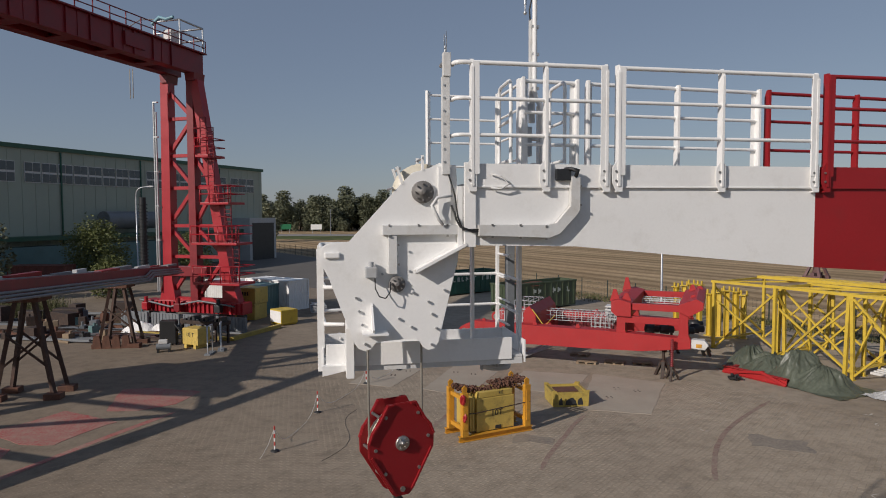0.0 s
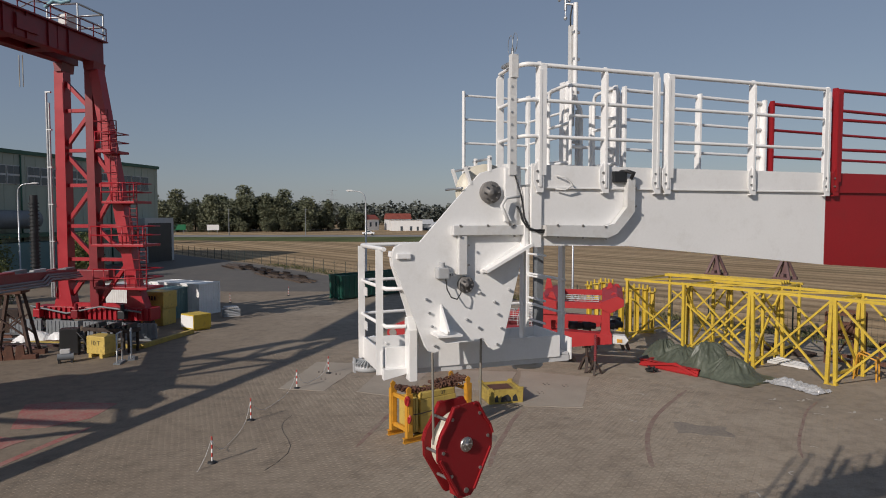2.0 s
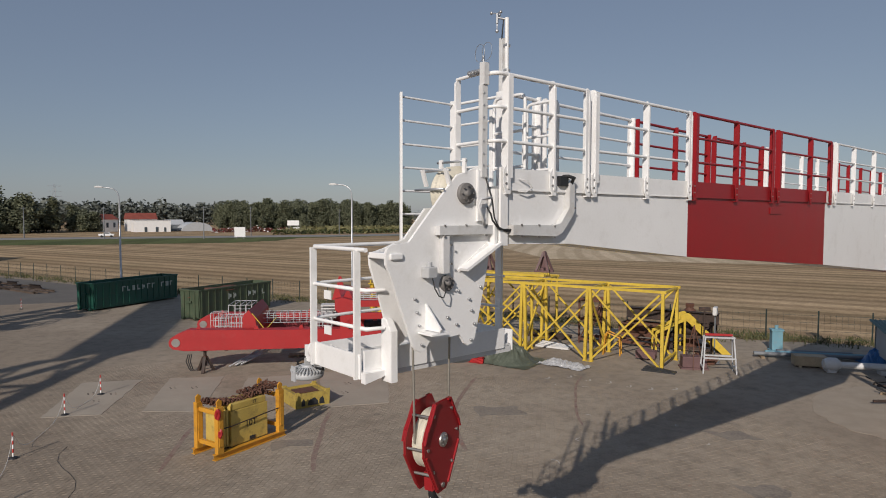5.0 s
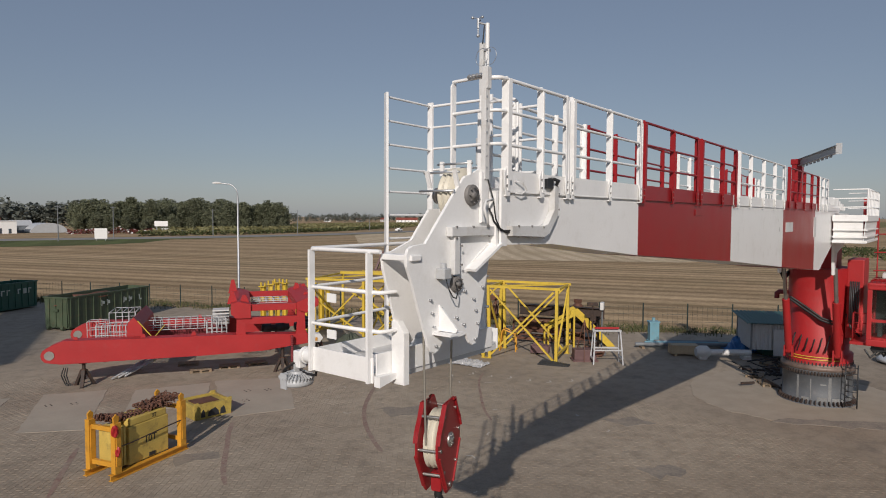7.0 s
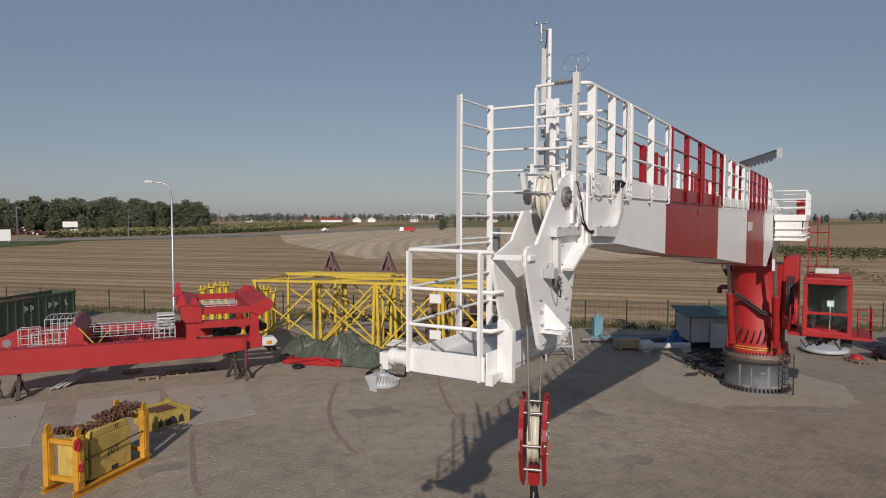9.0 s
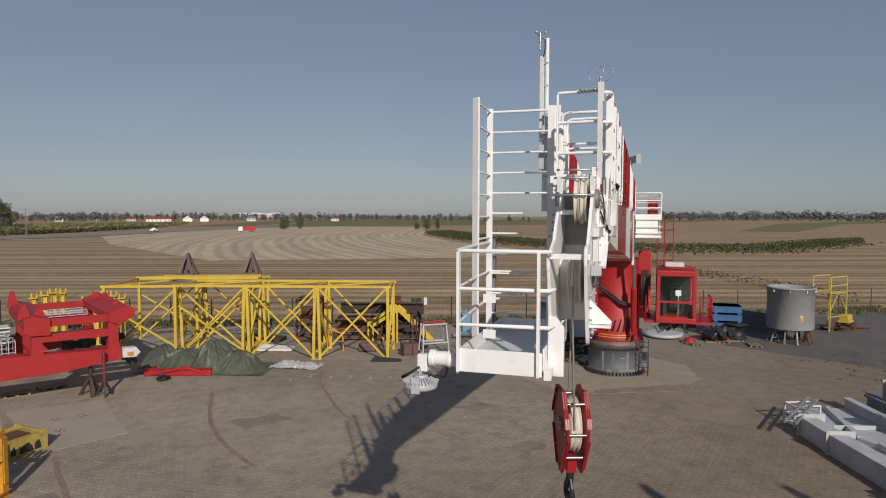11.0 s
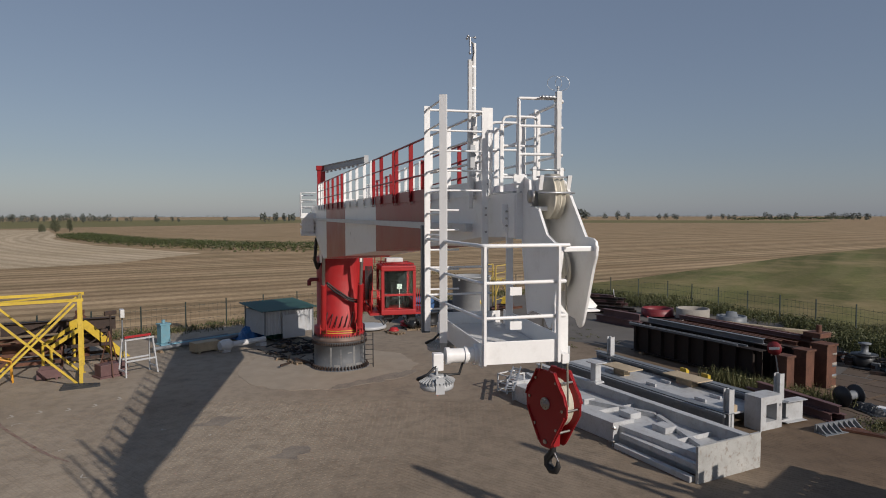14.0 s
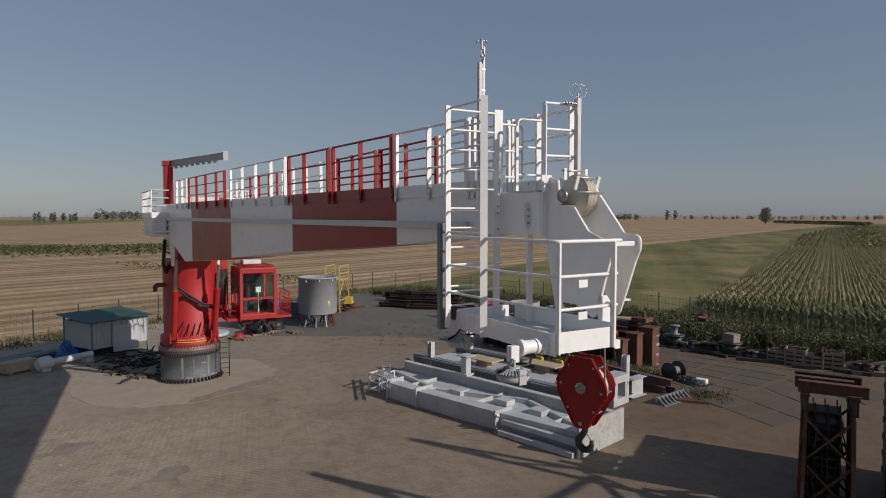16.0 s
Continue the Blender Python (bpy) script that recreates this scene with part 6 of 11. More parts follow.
box(bm, 14.3, 14.6, 0.06, 0.095, 1.82, 2.02, 0.01)
part("reflector", bm, ORANGE, aframe, "orange reflector")
for x, y, h in ((2.2, 0.4, 1.3), (12.6, 0.35, 1.56), (2.2, 6.8, 1.3), (12.6, 6.8, 1.56)):
    jack_stand(FR @ pose(x, y, 0), h, "stands under the red frame")
spindle = thing("screw_jack", "slender rusty screw jack leaning on the red girder", "jack", FR @ pose(13.1, -0.35, 0))
bm = bm_new()
for a in (0.4, 2.5, 4.6):
    bar(bm, (0.4 * math.cos(a), 0.4 * math.sin(a), 0.02), (0.05 * math.cos(a), 0.05 * math.sin(a), 0.75), 0.1, 0.1, (math.cos(a), math.sin(a), 0))
part_each("leg", bm, RUST_DARK, spindle)
bm = bm_new()
lathe(bm, [(0.05, 0.7)] + [q for k in range(14) for q in ((0.05, 0.76 + 0.11 * k), (0.1, 0.79 + 0.11 * k), (0.1, 0.82 + 0.11 * k), (0.05, 0.85 + 0.11 * k))] + [(0.0, 2.32)], (0, 0, 0), 10)
part("spindle", bm, RED_OLD, spindle, "threaded red spindle")
# pallets and pipes stored under the frame
def pallet(m, mat=None, group="pallets", extra=""):
    t = thing("pallet", "weathered wooden pallet lying on the paving", "pallet", m, group)
    bm = bm_new()
    for k in range(7):
        box(bm, -0.6, 0.6, -0.4 + 0.115 * k, -0.31 + 0.115 * k, 0.12, 0.145)
    for y in (-0.36, 0, 0.36):
        box(bm, -0.6, 0.6, y - 0.05, y + 0.05, 0.0, 0.022)
        for x in (-0.52, 0, 0.52):
            box(bm, x - 0.07, x + 0.07, y - 0.05, y + 0.05, 0.022, 0.12)
    part_each("board", bm, mat or WOOD, t)
    return t


pal0 = pallet(FR @ pose(8.0, 2.0, 0, 0, 0, 5))
for x, y, a in ((9.6, 2.6, 0), (11.2, 3.0, 12), (7.2, 4.0, 0)):
    copy_thing(pal0, FR @ pose(x, y, 0, 0, 0, a))
bm = bm_new()
for k in range(9):
    tube(bm, (3.4 + 0.1 * k, 1.2 + 0.07 * k, 0.08 + 0.05 * (k % 3)), (4.6 + 0.1 * k, 3.4 + 0.05 * k, 0.5 + 0.03 * (k % 4)), 0.05, 8)
part_each("pipe", bm, GALV, thing("pipe_bundle", "bundle of short grey pipes leaning under the frame", "pipes", FR))
bm = bm_new()
for k in range(3):
    pipe(bm, [(1.2 + 0.1 * k, 0.6, 1.0), (1.1 + 0.12 * k, 0.5, 0.6), (1.25 + 0.1 * k, 0.55, 0.15), (1.35 + 0.1 * k, 0.5, 0.05)], 0.03, 6)
solid("hanging_hose", bm, BLACK, "black hoses hanging from the red girder", "hose", FR)

# green skips
def skip(m, L, mat, label):
    t = thing("skip", label, "skip", m, "green skips")
    W, H = 2.3, 2.55
    bm = bm_new()
    for y0, y1 in ((0, 0.08), (W - 0.08, W)):
        prism(bm, [(0.15, 0.25), (L - 0.1, 0.25), (L, H), (0, H)], "y", y0, y1)
    box(bm, 0.1, L - 0.1, 0, W, 0.15, 0.27)
    box(bm, 0.0, 0.1, 0.08, W - 0.08, 0.25, H)
    box(bm, L - 0.1, L, 0.08, W - 0.08, 0.25, H)
    for y in (-0.06, W - 0.06):
        box(bm, -0.05, L + 0.05, y, y + 0.12, H - 0.02, H + 0.12, 0.01)
    for x in (-0.06, L - 0.06):
        box(bm, x, x + 0.12, 0.06, W - 0.06, H - 0.02, H + 0.12, 0.01)
    body = part("body", bm, mat, t)
    n = int(L / 0.75)
    for k in range(n):
        x = 0.3 + k * (L - 0.6) / (n - 1)
        bm = bm_new()
        box(bm, x - 0.05, x + 0.05, -0.06, -0.002, 0.3, H - 0.05, 0.01)
        part("rib", bm, mat, t)
    bm = bm_new()
    for y in (0.5, W / 2, W - 0.5):
        box(bm, -0.07, -0.002, y - 0.05, y + 0.05, 0.3, H - 0.05, 0.01)
    box(bm, -0.14, -0.002, W / 2 - 0.3, W / 2 + 0.3, 1.5, 1.7, 0.03)
    for y in (0.45, W - 0.45):
        tube(bm, (-0.05, y - 0.12, 0.17), (-0.05, y + 0.12, 0.17), 0.16, 12)
    part("end_gear", bm, mat, t)
    return t, L, H


LETTER = surface("pale_lettering", (0.45, 0.5, 0.46), 0.6, var=0.15, relief=0)
sk1, L1, H1 = skip(pose(-1.9, 69.7, 0, 0, 0, 38), 10.5, GREEN_SKIP, "dark green roll-off skip with pale lettering")
sk2, L2, H2 = skip(pose(5.75, 59.0, 0, 0, 0, 33), 9.0, GREEN_OLIVE, "faded olive-green roll-off skip with pale lettering")
for t, L in ((sk1, L1), (sk2, L2)):
    bm = bm_new()
    rr = random.Random(int(L * 10))
    x = L * 0.3
    while x < L * 0.92:
        w = 0.3 + 0.12 * rr.random()
        if rr.random() > 0.12:
            box(bm, x, x + w * 0.35, -0.075, -0.07, 1.55, 2.05)
            box(bm, x, x + w, -0.075, -0.07, 1.95 if rr.random() > 0.5 else 1.55, 2.05 if rr.random() > 0.5 else 1.68)
        x += 0.62
    part_each("letter_bar", bm, LETTER, t, "pale lettering bar")
bm = bm_new()
blob(bm, (4, 1.1, 2.2), 3.2, 0.9, 0.35, 0.8, 3, 2)
part("scrap", bm, RUST, sk2, "rusty scrap inside")


# ---- yellow lattice towers lying in the yard ----
def lattice(name, m, bays, bay, width, height, label, saddle=False):
    t = thing(name, label, "lattice frame", m, "yellow lattice frames")
    r = random.Random(bays * 7)
    for y in (0, width):
        for k in range(bays + 1):
            x = k * bay
            for dx in ((-0.17, 0.17) if 0 < k < bays else (0.0,)):
                bm = bm_new()
                bar(bm, (x + dx * 1.3, y, 0.0), (x + dx * 0.5, y, height), 0.18, 0.18, (1, 0, 0))
                box(bm, x + dx - 0.16, x + dx + 0.16, y - 0.16, y + 0.16, 0.0, 0.03)
                part("upright", bm, YELLOW, t)
        bm = bm_new()
        bar(bm, (-0.2, y, height), (bays * bay + 0.2, y, height), 0.16, 0.16)
        part("chord", bm, YELLOW, t)
        for k in range(bays):
            x0, x1 = k * bay + 0.2, (k + 1) * bay - 0.2
            lean = 0.05 if k % 2 else -0.05
            for za, zb in ((0.15, height - 0.2), (height - (0.2 if k else 1.3), 0.15 if k else 0.5)):
                bm = bm_new()
                bar(bm, (x0, y + lean, za), (x1, y + lean, zb), 0.11, 0.11)
                part("diagonal", bm, YELLOW, t)
                lean = -lean
    for k in range(bays + 1):
        x = k * bay
        for z in (height - 0.05, 0.5):
            bm = bm_new()
            bar(bm, (x, 0, z), (x, width, z), 0.13, 0.13)
            part("cross_tie", bm, YELLOW, t)
        bm = bm_new()
        bar(bm, (x, 0, 0.4 if k % 2 else height - 0.3), (x, width, height - 0.3 if k % 2 else 0.4), 0.11, 0.11)
        part("cross_diagonal", bm, YELLOW, t)
        if k < bays:
            bm = bm_new()
            bar(bm, (x, 0, height), (x + bay, width, height), 0.1, 0.1)
            part("top_diagonal", bm, YELLOW, t)
    return t


TD = -63.7
T1 = pose(20.33, 39.09, 0, 0, 0, TD)
lattice("lattice_frame", T1, 3, 4.57, 3.4, 4.68, "long yellow steel lattice frame on upright legs, paint scuffed")
T2 = pose(18.5, 43.6, 0, 0, 0, -56.6)
lattice("lattice_frame", T2, 2, 4.7, 6.1, 4.55, "second yellow steel lattice frame behind the first")
# long yellow bars on top
for k in range(4):
    bm = bm_new()
    bar(bm, (0.9 + 0.43 * k, 3.7 + 0.43 * k, 4.73), (9.1, 3.75 + 0.43 * k, 4.73), 0.19, 0.19)
    solid("yellow_bar", bm, YELLOW, "long square yellow bar laid across the lattice frame", "bar", T2, "yellow bars on the frame")
# brown saddles
for x, y in ((26.03, 44.58), (29.07, 41.04)):
    t = thing("saddle_stand", "brown primed triangular saddle on top of the yellow frame", "saddle", pose(x, y, 4.62, 0, 0, -56.6) @ Matrix.Diagonal((0.86, 0.86, 0.84, 1)), "brown saddles")
    bm = bm_new()
    for yy in (-0.7, 0.7):
        bar(bm, (-0.6, yy, 0.1), (0, yy * 0.2, 2.0), 0.2, 0.2, (0, 1, 0))
        bar(bm, (0.6, yy, 0.1), (0, yy * 0.2, 2.0), 0.2, 0.2, (0, 1, 0))
        box(bm, -0.7, 0.7, yy - 0.15, yy + 0.15, 0.0, 0.25)
    part("frame", bm, BROWN, t)
    bm = bm_new()
    box(bm, -0.15, 0.15, -0.7, 0.7, 0.0, 0.5)
    prism(bm, [(-0.35, 0.25), (0.35, 0.25), (0, 1.5)], "y", -0.06, 0.06)
    part("web", bm, BROWN, t)
# loose yellow columns behind the red frame
for x, y, n in ((19.2, 52.6, 4), (20.0, 47.9, 5)):
    for k in range(n):
        t = thing("yellow_column", "short yellow bolted steel column standing upright", "column", pose(x + 0.5 * k + 0.06 * (k % 2), y - 0.3 * k, 0, 0, 0, TD + 25 * (k % 3)), "yellow columns behind the frame")
        bm = bm_new()
        top = (3.15, 3.3, 3.45, 3.4, 3.2)[k]
        i_beam(bm, (0, 0, 0.03), (0, 0, top), 0.3, 0.35, 0.03, (1, 0, 0))
        part("shaft", bm, YELLOW, t)
        bm = bm_new()
        box(bm, -0.3, 0.3, -0.25, 0.25, 0.0, 0.05)
        box(bm, -0.3, 0.3, -0.25, 0.25, top - 0.02, top + 0.05)
        for sx in (-0.2, 0.2):
            tube(bm, (sx, 0, top + 0.05), (sx, 0, top + 0.35), 0.08, 8)
        part("end_plate", bm, YELLOW, t)
# rusty frames and junk inside and beyond the lattice
for k, (x, y, w, d, h, mm) in enumerate(((2.2, 5.5, 3.2, 1.2, 0.5, RUST_DARK), (6.5, 5.2, 1.6, 1.6, 3.2, RUST), (9.2, 6.0, 3.4, 1.5, 1.6, RUST), (12.5, 6.2, 2.8, 1.6, 2.0, RUST_DARK), (4.5, 2.2, 2.4, 1.0, 0.35, GREY_PALE), (11.5, 2.2, 1.2, 0.5, 1.2, BROWN), (12.7, -0.6, 1.9, 0.5, 0.14, DARK), (14.6, 3.0, 1.5, 1.2, 0.7, RUST))):
    bm = bm_new()
    if h > 1.5:
        for sx in (0, w):
            for sy in (0, d):
                bar(bm, (sx, sy, 0), (sx, sy, h), 0.12, 0.12)
        for z in (0.3, h * 0.55, h - 0.05):
            for sy in (0, d):
                bar(bm, (0, sy, z), (w, sy, z), 0.12, 0.2)
            for sx in (0, w):
                bar(bm, (sx, 0, z), (sx, d, z), 0.1, 0.1)
        for sy in (0, d):
            bar(bm, (0, sy, 0.3), (w, sy, h - 0.1), 0.08, 0.08)
        tube(bm, (0.3, d / 2, h * 0.7), (w - 0.2, d / 2, h * 0.7), 0.35, 14)
    else:
        for j in range(4):
            bar(bm, (0.05 * j, j * d / 4, h * 0.3 + 0.06 * j), (w, j * d / 4 + 0.1, h * 0.3), 0.18, max(0.08, h * 0.4))
        bar(bm, (w * 0.3, 0, 0.06), (w * 0.3, d, 0.06), 0.12, 0.12)
        bar(bm, (w * 0.8, 0, 0.06), (w * 0.8, d, 0.06), 0.12, 0.12)
    part_each("bar" if h > 1.5 else "offcut", bm, mm, thing("steel_rack" if h > 1.5 else "steel_offcuts", "rusty brown steel rack standing among the lattice frames" if h > 1.5 else "heap of steel offcuts lying on the ground", "rack" if h > 1.5 else "offcuts", T1 @ pose(x, y, 0)))

bm = bm_new()
i_beam(bm, (9.4, 7.0, 2.3), (15.6, 7.0, 2.3), 0.5, 0.75, 0.03)
solid("rusty_girder", bm, RUST_DARK, "long dark rusty girder resting on the steel racks", "girder", T1)
ostand = thing("orange_stand", "small bent orange steel stand", "stand", T1 @ pose(9.3, 2.3, 0, 0, 0, 10))
for y in (0, 0.7):
    bm = bm_new()
    pipe(bm, [(0, y, 0), (0.15, y, 1.35), (0.25, y, 1.5), (1.05, y, 1.2), (1.1, y, 0)], 0.05, 6)
    part("leg", bm, ORANGE, ostand)
bm = bm_new()
bar(bm, (0.25, 0, 1.5), (0.25, 0.7, 1.5), 0.08, 0.08)
bar(bm, (1.05, 0, 1.2), (1.05, 0.7, 1.2), 0.08, 0.08)
part_each("rail", bm, ORANGE, ostand)

# tarpaulin heap on a red skid
def drape(name, m, hw, hd, humps, mat, label, cat, seed, folds=0.1, tent=0.0):
    """A crumpled sheet slung over humps, with pleats that run down its sides."""
    n = 150
    bm = bm_new()
    grid = []
    for i in range(n + 1):
        row = []
        for j in range(n // 2 + 1):
            x, y = (2 * i / n - 1) * hw, (2 * j / (n // 2) - 1) * hd
            h, steep = 0.03, 0.0
            for hx, hy, hr, hh in humps:
                d = min(1, math.hypot((x - hx) / hr[0], (y - hy) / hr[1]))
                hill = hh * (1 - d ** 1.7)
                if tent:
                    ang = math.atan2(y - hy, x - hx)
                    hill = hh * (1 - d ** 1.15) * (1 + tent * math.sin(math.pi * min(1, d * 1.1)) * abs(noise.noise(Vector((math.cos(ang) * 3.1, math.sin(ang) * 3.1, seed + hx)))))
                if hill > h:
                    h, steep = hill, d
            edge = max(abs(x) / hw, abs(y) / hd)
            p = Vector((x * 1.4, y * 1.4, seed))
            pleat = abs(noise.noise(Vector((x * 4.2, y * 0.9, seed)))) + 0.5 * abs(noise.noise(Vector((x * 9.5, y * 1.6, seed + 4))))
            f = folds * (0.6 * abs(noise.noise(p * 1.6)) + 0.35 * abs(noise.noise(p * 5)) + 0.18 * noise.noise(p * 12) + 0.9 * steep * pleat) * (0.6 + h)
            h = max(0.02, h + f - (0.35 * max(0, edge - 0.8) * 3) * h)
            wob = 0.12 * noise.noise(Vector((x * 2, y * 2, seed + 9)))
            row.append(bm.verts.new((x + wob, y + wob * 0.7, h)))
        grid.append(row)
    for i in range(n):
        for j in range(n // 2):
            f = bm.faces.new((grid[i][j], grid[i + 1][j], grid[i + 1][j + 1], grid[i][j + 1]))
            f.smooth = True
    return solid(name, bm, mat, label, cat, m)


TARP = surface("olive_tarpaulin", (0.088, 0.1, 0.072), 0.4, var=0.2, scale=1.2, fine=9, relief=1.0, dirt=(0.13, 0.14, 0.11), dirt_amount=0.4)
PLASTIC = surface("milky_plastic_sheet", (0.4, 0.4, 0.4), 0.25, var=0.2, scale=3, fine=16, relief=0.6)
TP = pose(19.3, 35.1, 0, 0, 0, -66)
drape("tarpaulin", TP, 3.9, 1.7, [(-3.0, 0.2, (1.3, 1.7), 1.25), (-1.4, 0.2, (2.2, 1.7), 1.0), (0.45, 0.1, (1.8, 1.8), 1.6), (2.0, -0.1, (1.7, 1.6), 1.1)], TARP, "crumpled olive-green tarpaulin draped over stored goods", "tarpaulin", 2.0, 0.13, 0.7)
drape("plastic_sheet", T1 @ pose(8.4, -2.1, 0, 0, 0, -8), 1.5, 0.7, [(-0.5, 0, (1.0, 0.6), 0.3), (0.7, 0.1, (0.8, 0.5), 0.2)], PLASTIC, "crumpled clear plastic sheet on the ground", "plastic sheet", 6.0, 0.3)
skid = thing("red_skid", "red steel skid frame partly covered by the tarpaulin", "skid", TP @ pose(-0.9, -1.9, 0, 0, 0, 6))
bm = bm_new()
i_beam(bm, (-1.9, 0, 0.22), (1.9, 0, 0.22), 0.3, 0.4)
for x in (-1.7, 0, 1.7):
    bar(bm, (x, 0, 0.2), (x, 1.6, 0.2), 0.2, 0.3)
bar(bm, (-1.9, -0.05, 0.06), (0.6, -0.12, 0.52), 0.1, 0.14)
bar(bm, (1.9, -0.05, 0.06), (0.5, -0.12, 0.52), 0.1, 0.14)
part("beam", bm, RED_BRIGHT, skid)
bm = bm_new()
rng = random.Random(9)
for k in range(26):
    a, b = rng.random() * 6.28, rng.random() * 0.5
    bar(bm, (-1.2 + b * math.cos(a), -3.0 + b * math.sin(a) * 0.7, 0.05 + 0.2 * rng.random()), (-1.2 + b * math.cos(a + 1), -3.0 + b * math.sin(a + 1) * 0.7, 0.05 + 0.25 * rng.random()), 0.06, 0.1)
solid("black_fittings", bm, BLACK, "small heap of black fittings on the paving", "fittings", TP)

# ---- along the fence: stands, pipes, hut ----
stand = thing("white_stand", "white tubular work stand with a red top bar", "stand", pose(28.99, 24.88, 0, 0, 0, -42))
for x in (-0.85, 0.85):
    for y in (-0.5, 0.5):
        bm = bm_new()
        bar(bm, (x * 1.08, y, 0), (x * 0.92, y * 0.4, 2.15), 0.08, 0.08)
        part("leg", bm, GREY_LIGHT, stand)
bm = bm_new()
for y in (-0.42, 0.42):
    bar(bm, (-0.9, y, 0.9), (0.9, y, 0.9), 0.07, 0.09)
    bar(bm, (-0.85, y * 0.6, 2.1), (0.85, y * 0.6, 2.1), 0.07, 0.09)
for x in (-0.9, 0.9):
    bar(bm, (x, -0.45, 0.35), (x, 0.45, 0.35), 0.1, 0.1)
part_each("rail", bm, GREY_LIGHT, stand)
bm = bm_new()
bar(bm, (-0.75, 0, 2.23), (0.75, 0, 2.23), 0.14, 0.12)
part("top_bar", bm, RED_BRIGHT, stand, "red top bar")

stair = thing("yellow_stair", "yellow steel stair section leaning on the ground", "stair", pose(31.2, 29.4, 0, 0, 0, -35))
for y in (0, 1.0):
    bm = bm_new()
    prism(bm, [(0, 2.6), (0.5, 2.75), (0.9, 2.4), (3.3, 0.0), (2.7, 0.0), (0.4, 2.2), (0, 2.2)], "y", y, y + 0.08)
    part("stringer", bm, YELLOW, stair)
    bm = bm_new()
    bar(bm, (0.2, y, 2.3), (-1.6, y, 1.4), 0.12, 0.2)
    bar(bm, (-1.6, y, 1.4), (-1.6, y, 0), 0.12, 0.12)
    bar(bm, (0.25, y, 2.2), (0.25, y, 0), 0.12, 0.12)
    part("brace", bm, YELLOW, stair)
for k in range(9):
    bm = bm_new()
    x = 0.6 + 0.27 * k
    box(bm, x, x + 0.26, 0.09, 0.99, 2.25 - 0.27 * k, 2.29 - 0.27 * k)
    part("tread", bm, YELLOW, stair)
for k, (x, y, h, r) in enumerate(((33.2, 30.3, 2.9, 0.5), (30.7, 27.2, 3.3, 0.06))):
    bm = bm_new()
    if r > 0.3:
        lathe(bm, [(r, 0), (r, h - 0.6), (r * 0.8, h - 0.25), (r * 0.4, h)], (0, 0, 0), 20)
        box(bm, -0.2, 0.2, -0.2, 0.2, h, h + 0.25)
        solid("rusty_vessel", bm, RUST, "brown rusty steel vessel standing upright", "vessel", pose(x, y, 0))
    else:
        tube(bm, (0, 0, 0), (0, 0, h), 0.05, 8)
        box(bm, -0.35, 0.35, -0.08, 0.08, h - 0.1, h + 0.15, 0.02)
        box(bm, -0.4, 0.4, -0.4, 0.4, 0, 0.06)
        solid("scale_stand", bm, RUST_DARK, "dark post with a small crosshead", "stand", pose(x, y, 0, 0, 0, -40))
lightpole = thing("site_light", "grey floodlight on a thin pole", "floodlight", pose(31.0, 26.65, 0, 0, 0, 30))
bm = bm_new()
tube(bm, (0, 0, 0), (0, 0, 3.0), 0.045, 8)
box(bm, -0.3, 0.3, -0.3, 0.3, 0, 0.06)
part("pole", bm, GREY, lightpole)
bm = bm_new()
box(bm, -0.35, 0.35, -0.12, 0.12, 3.0, 3.5, 0.04)
part("lamp_box", bm, GREY_PALE, lightpole)
tripod = thing("sling_tripod", "rusty tripod of thin legs with a red base box", "tripod", pose(28.6, 26.3, 0, 0, 0, -40))
for a in (0.3, 2.4, 4.5):
    bm = bm_new()
    bar(bm, (0.7 * math.cos(a), 0.7 * math.sin(a), 0), (0, 0, 2.6), 0.05, 0.05)
    part("leg", bm, RUST, tripod)
bm = bm_new()
box(bm, -0.7, 0.7, -0.4, 0.4, 0.1, 0.75, 0.03)
box(bm, -0.8, 0.8, -0.5, 0.5, 0, 0.1)
part("base_box", bm, BROWN, tripod, "dull red base box")

pump = thing("blue_column", "pale blue painted steel column on a base plate", "column", pose(37.7, 26.8, 0, 0, 0, -41.3) @ Matrix.Diagonal((0.68, 0.68, 0.8, 1)))
bm = bm_new()
box(bm, -0.5, 0.5, -0.45, 0.45, 0.12, 1.75, 0.05)
part("body", bm, BLUE_PALE, pump)
bm = bm_new()
box(bm, -0.65, 0.65, -0.55, 0.55, 0, 0.12)
box(bm, -0.58, 0.58, -0.5, 0.5, 1.75, 1.9, 0.02)
tube(bm, (0, 0, 1.9), (0, 0, 2.2), 0.18, 12)
part("flange", bm, BLUE_PALE, pump)
blue_pipe = thing("blue_pipeline", "grey and pale blue pipes laid along the yard's edge", "pipes", pose(37.06, 23.91, 0, 0, 0, -43.3))
for k in range(3):
    bm = bm_new()
    tube(bm, (-3.5 + 0.8 * k, 0.5 * k, 0.28), (4.2 - 0.8 * k, 0.5 * k, 0.28), 0.13, 12)
    part("pipe", bm, (GREY, BLUE_PALE, GREY)[k], blue_pipe)
bm = bm_new()
for x in (-3, 0, 3):
    box(bm, x - 0.1, x + 0.1, -0.3, 1.4, 0, 0.14)
part_each("sleeper", bm, WOOD, blue_pipe)
BLUE_SHEET = surface("blue_plastic", (0.02, 0.13, 0.35), 0.35, var=0.2, fine=14, relief=0.5)
drape("blue_tarpaulin", pose(39.83, 20.79, 0.0, 0, 0, -41.3), 1.6, 1.1, [(-0.4, 0, (1.2, 1.0), 0.95), (0.8, 0.1, (0.7, 0.8), 0.6)], BLUE_SHEET, "crumpled bright blue plastic sheet over pipes", "tarpaulin", 4.0, 0.25)
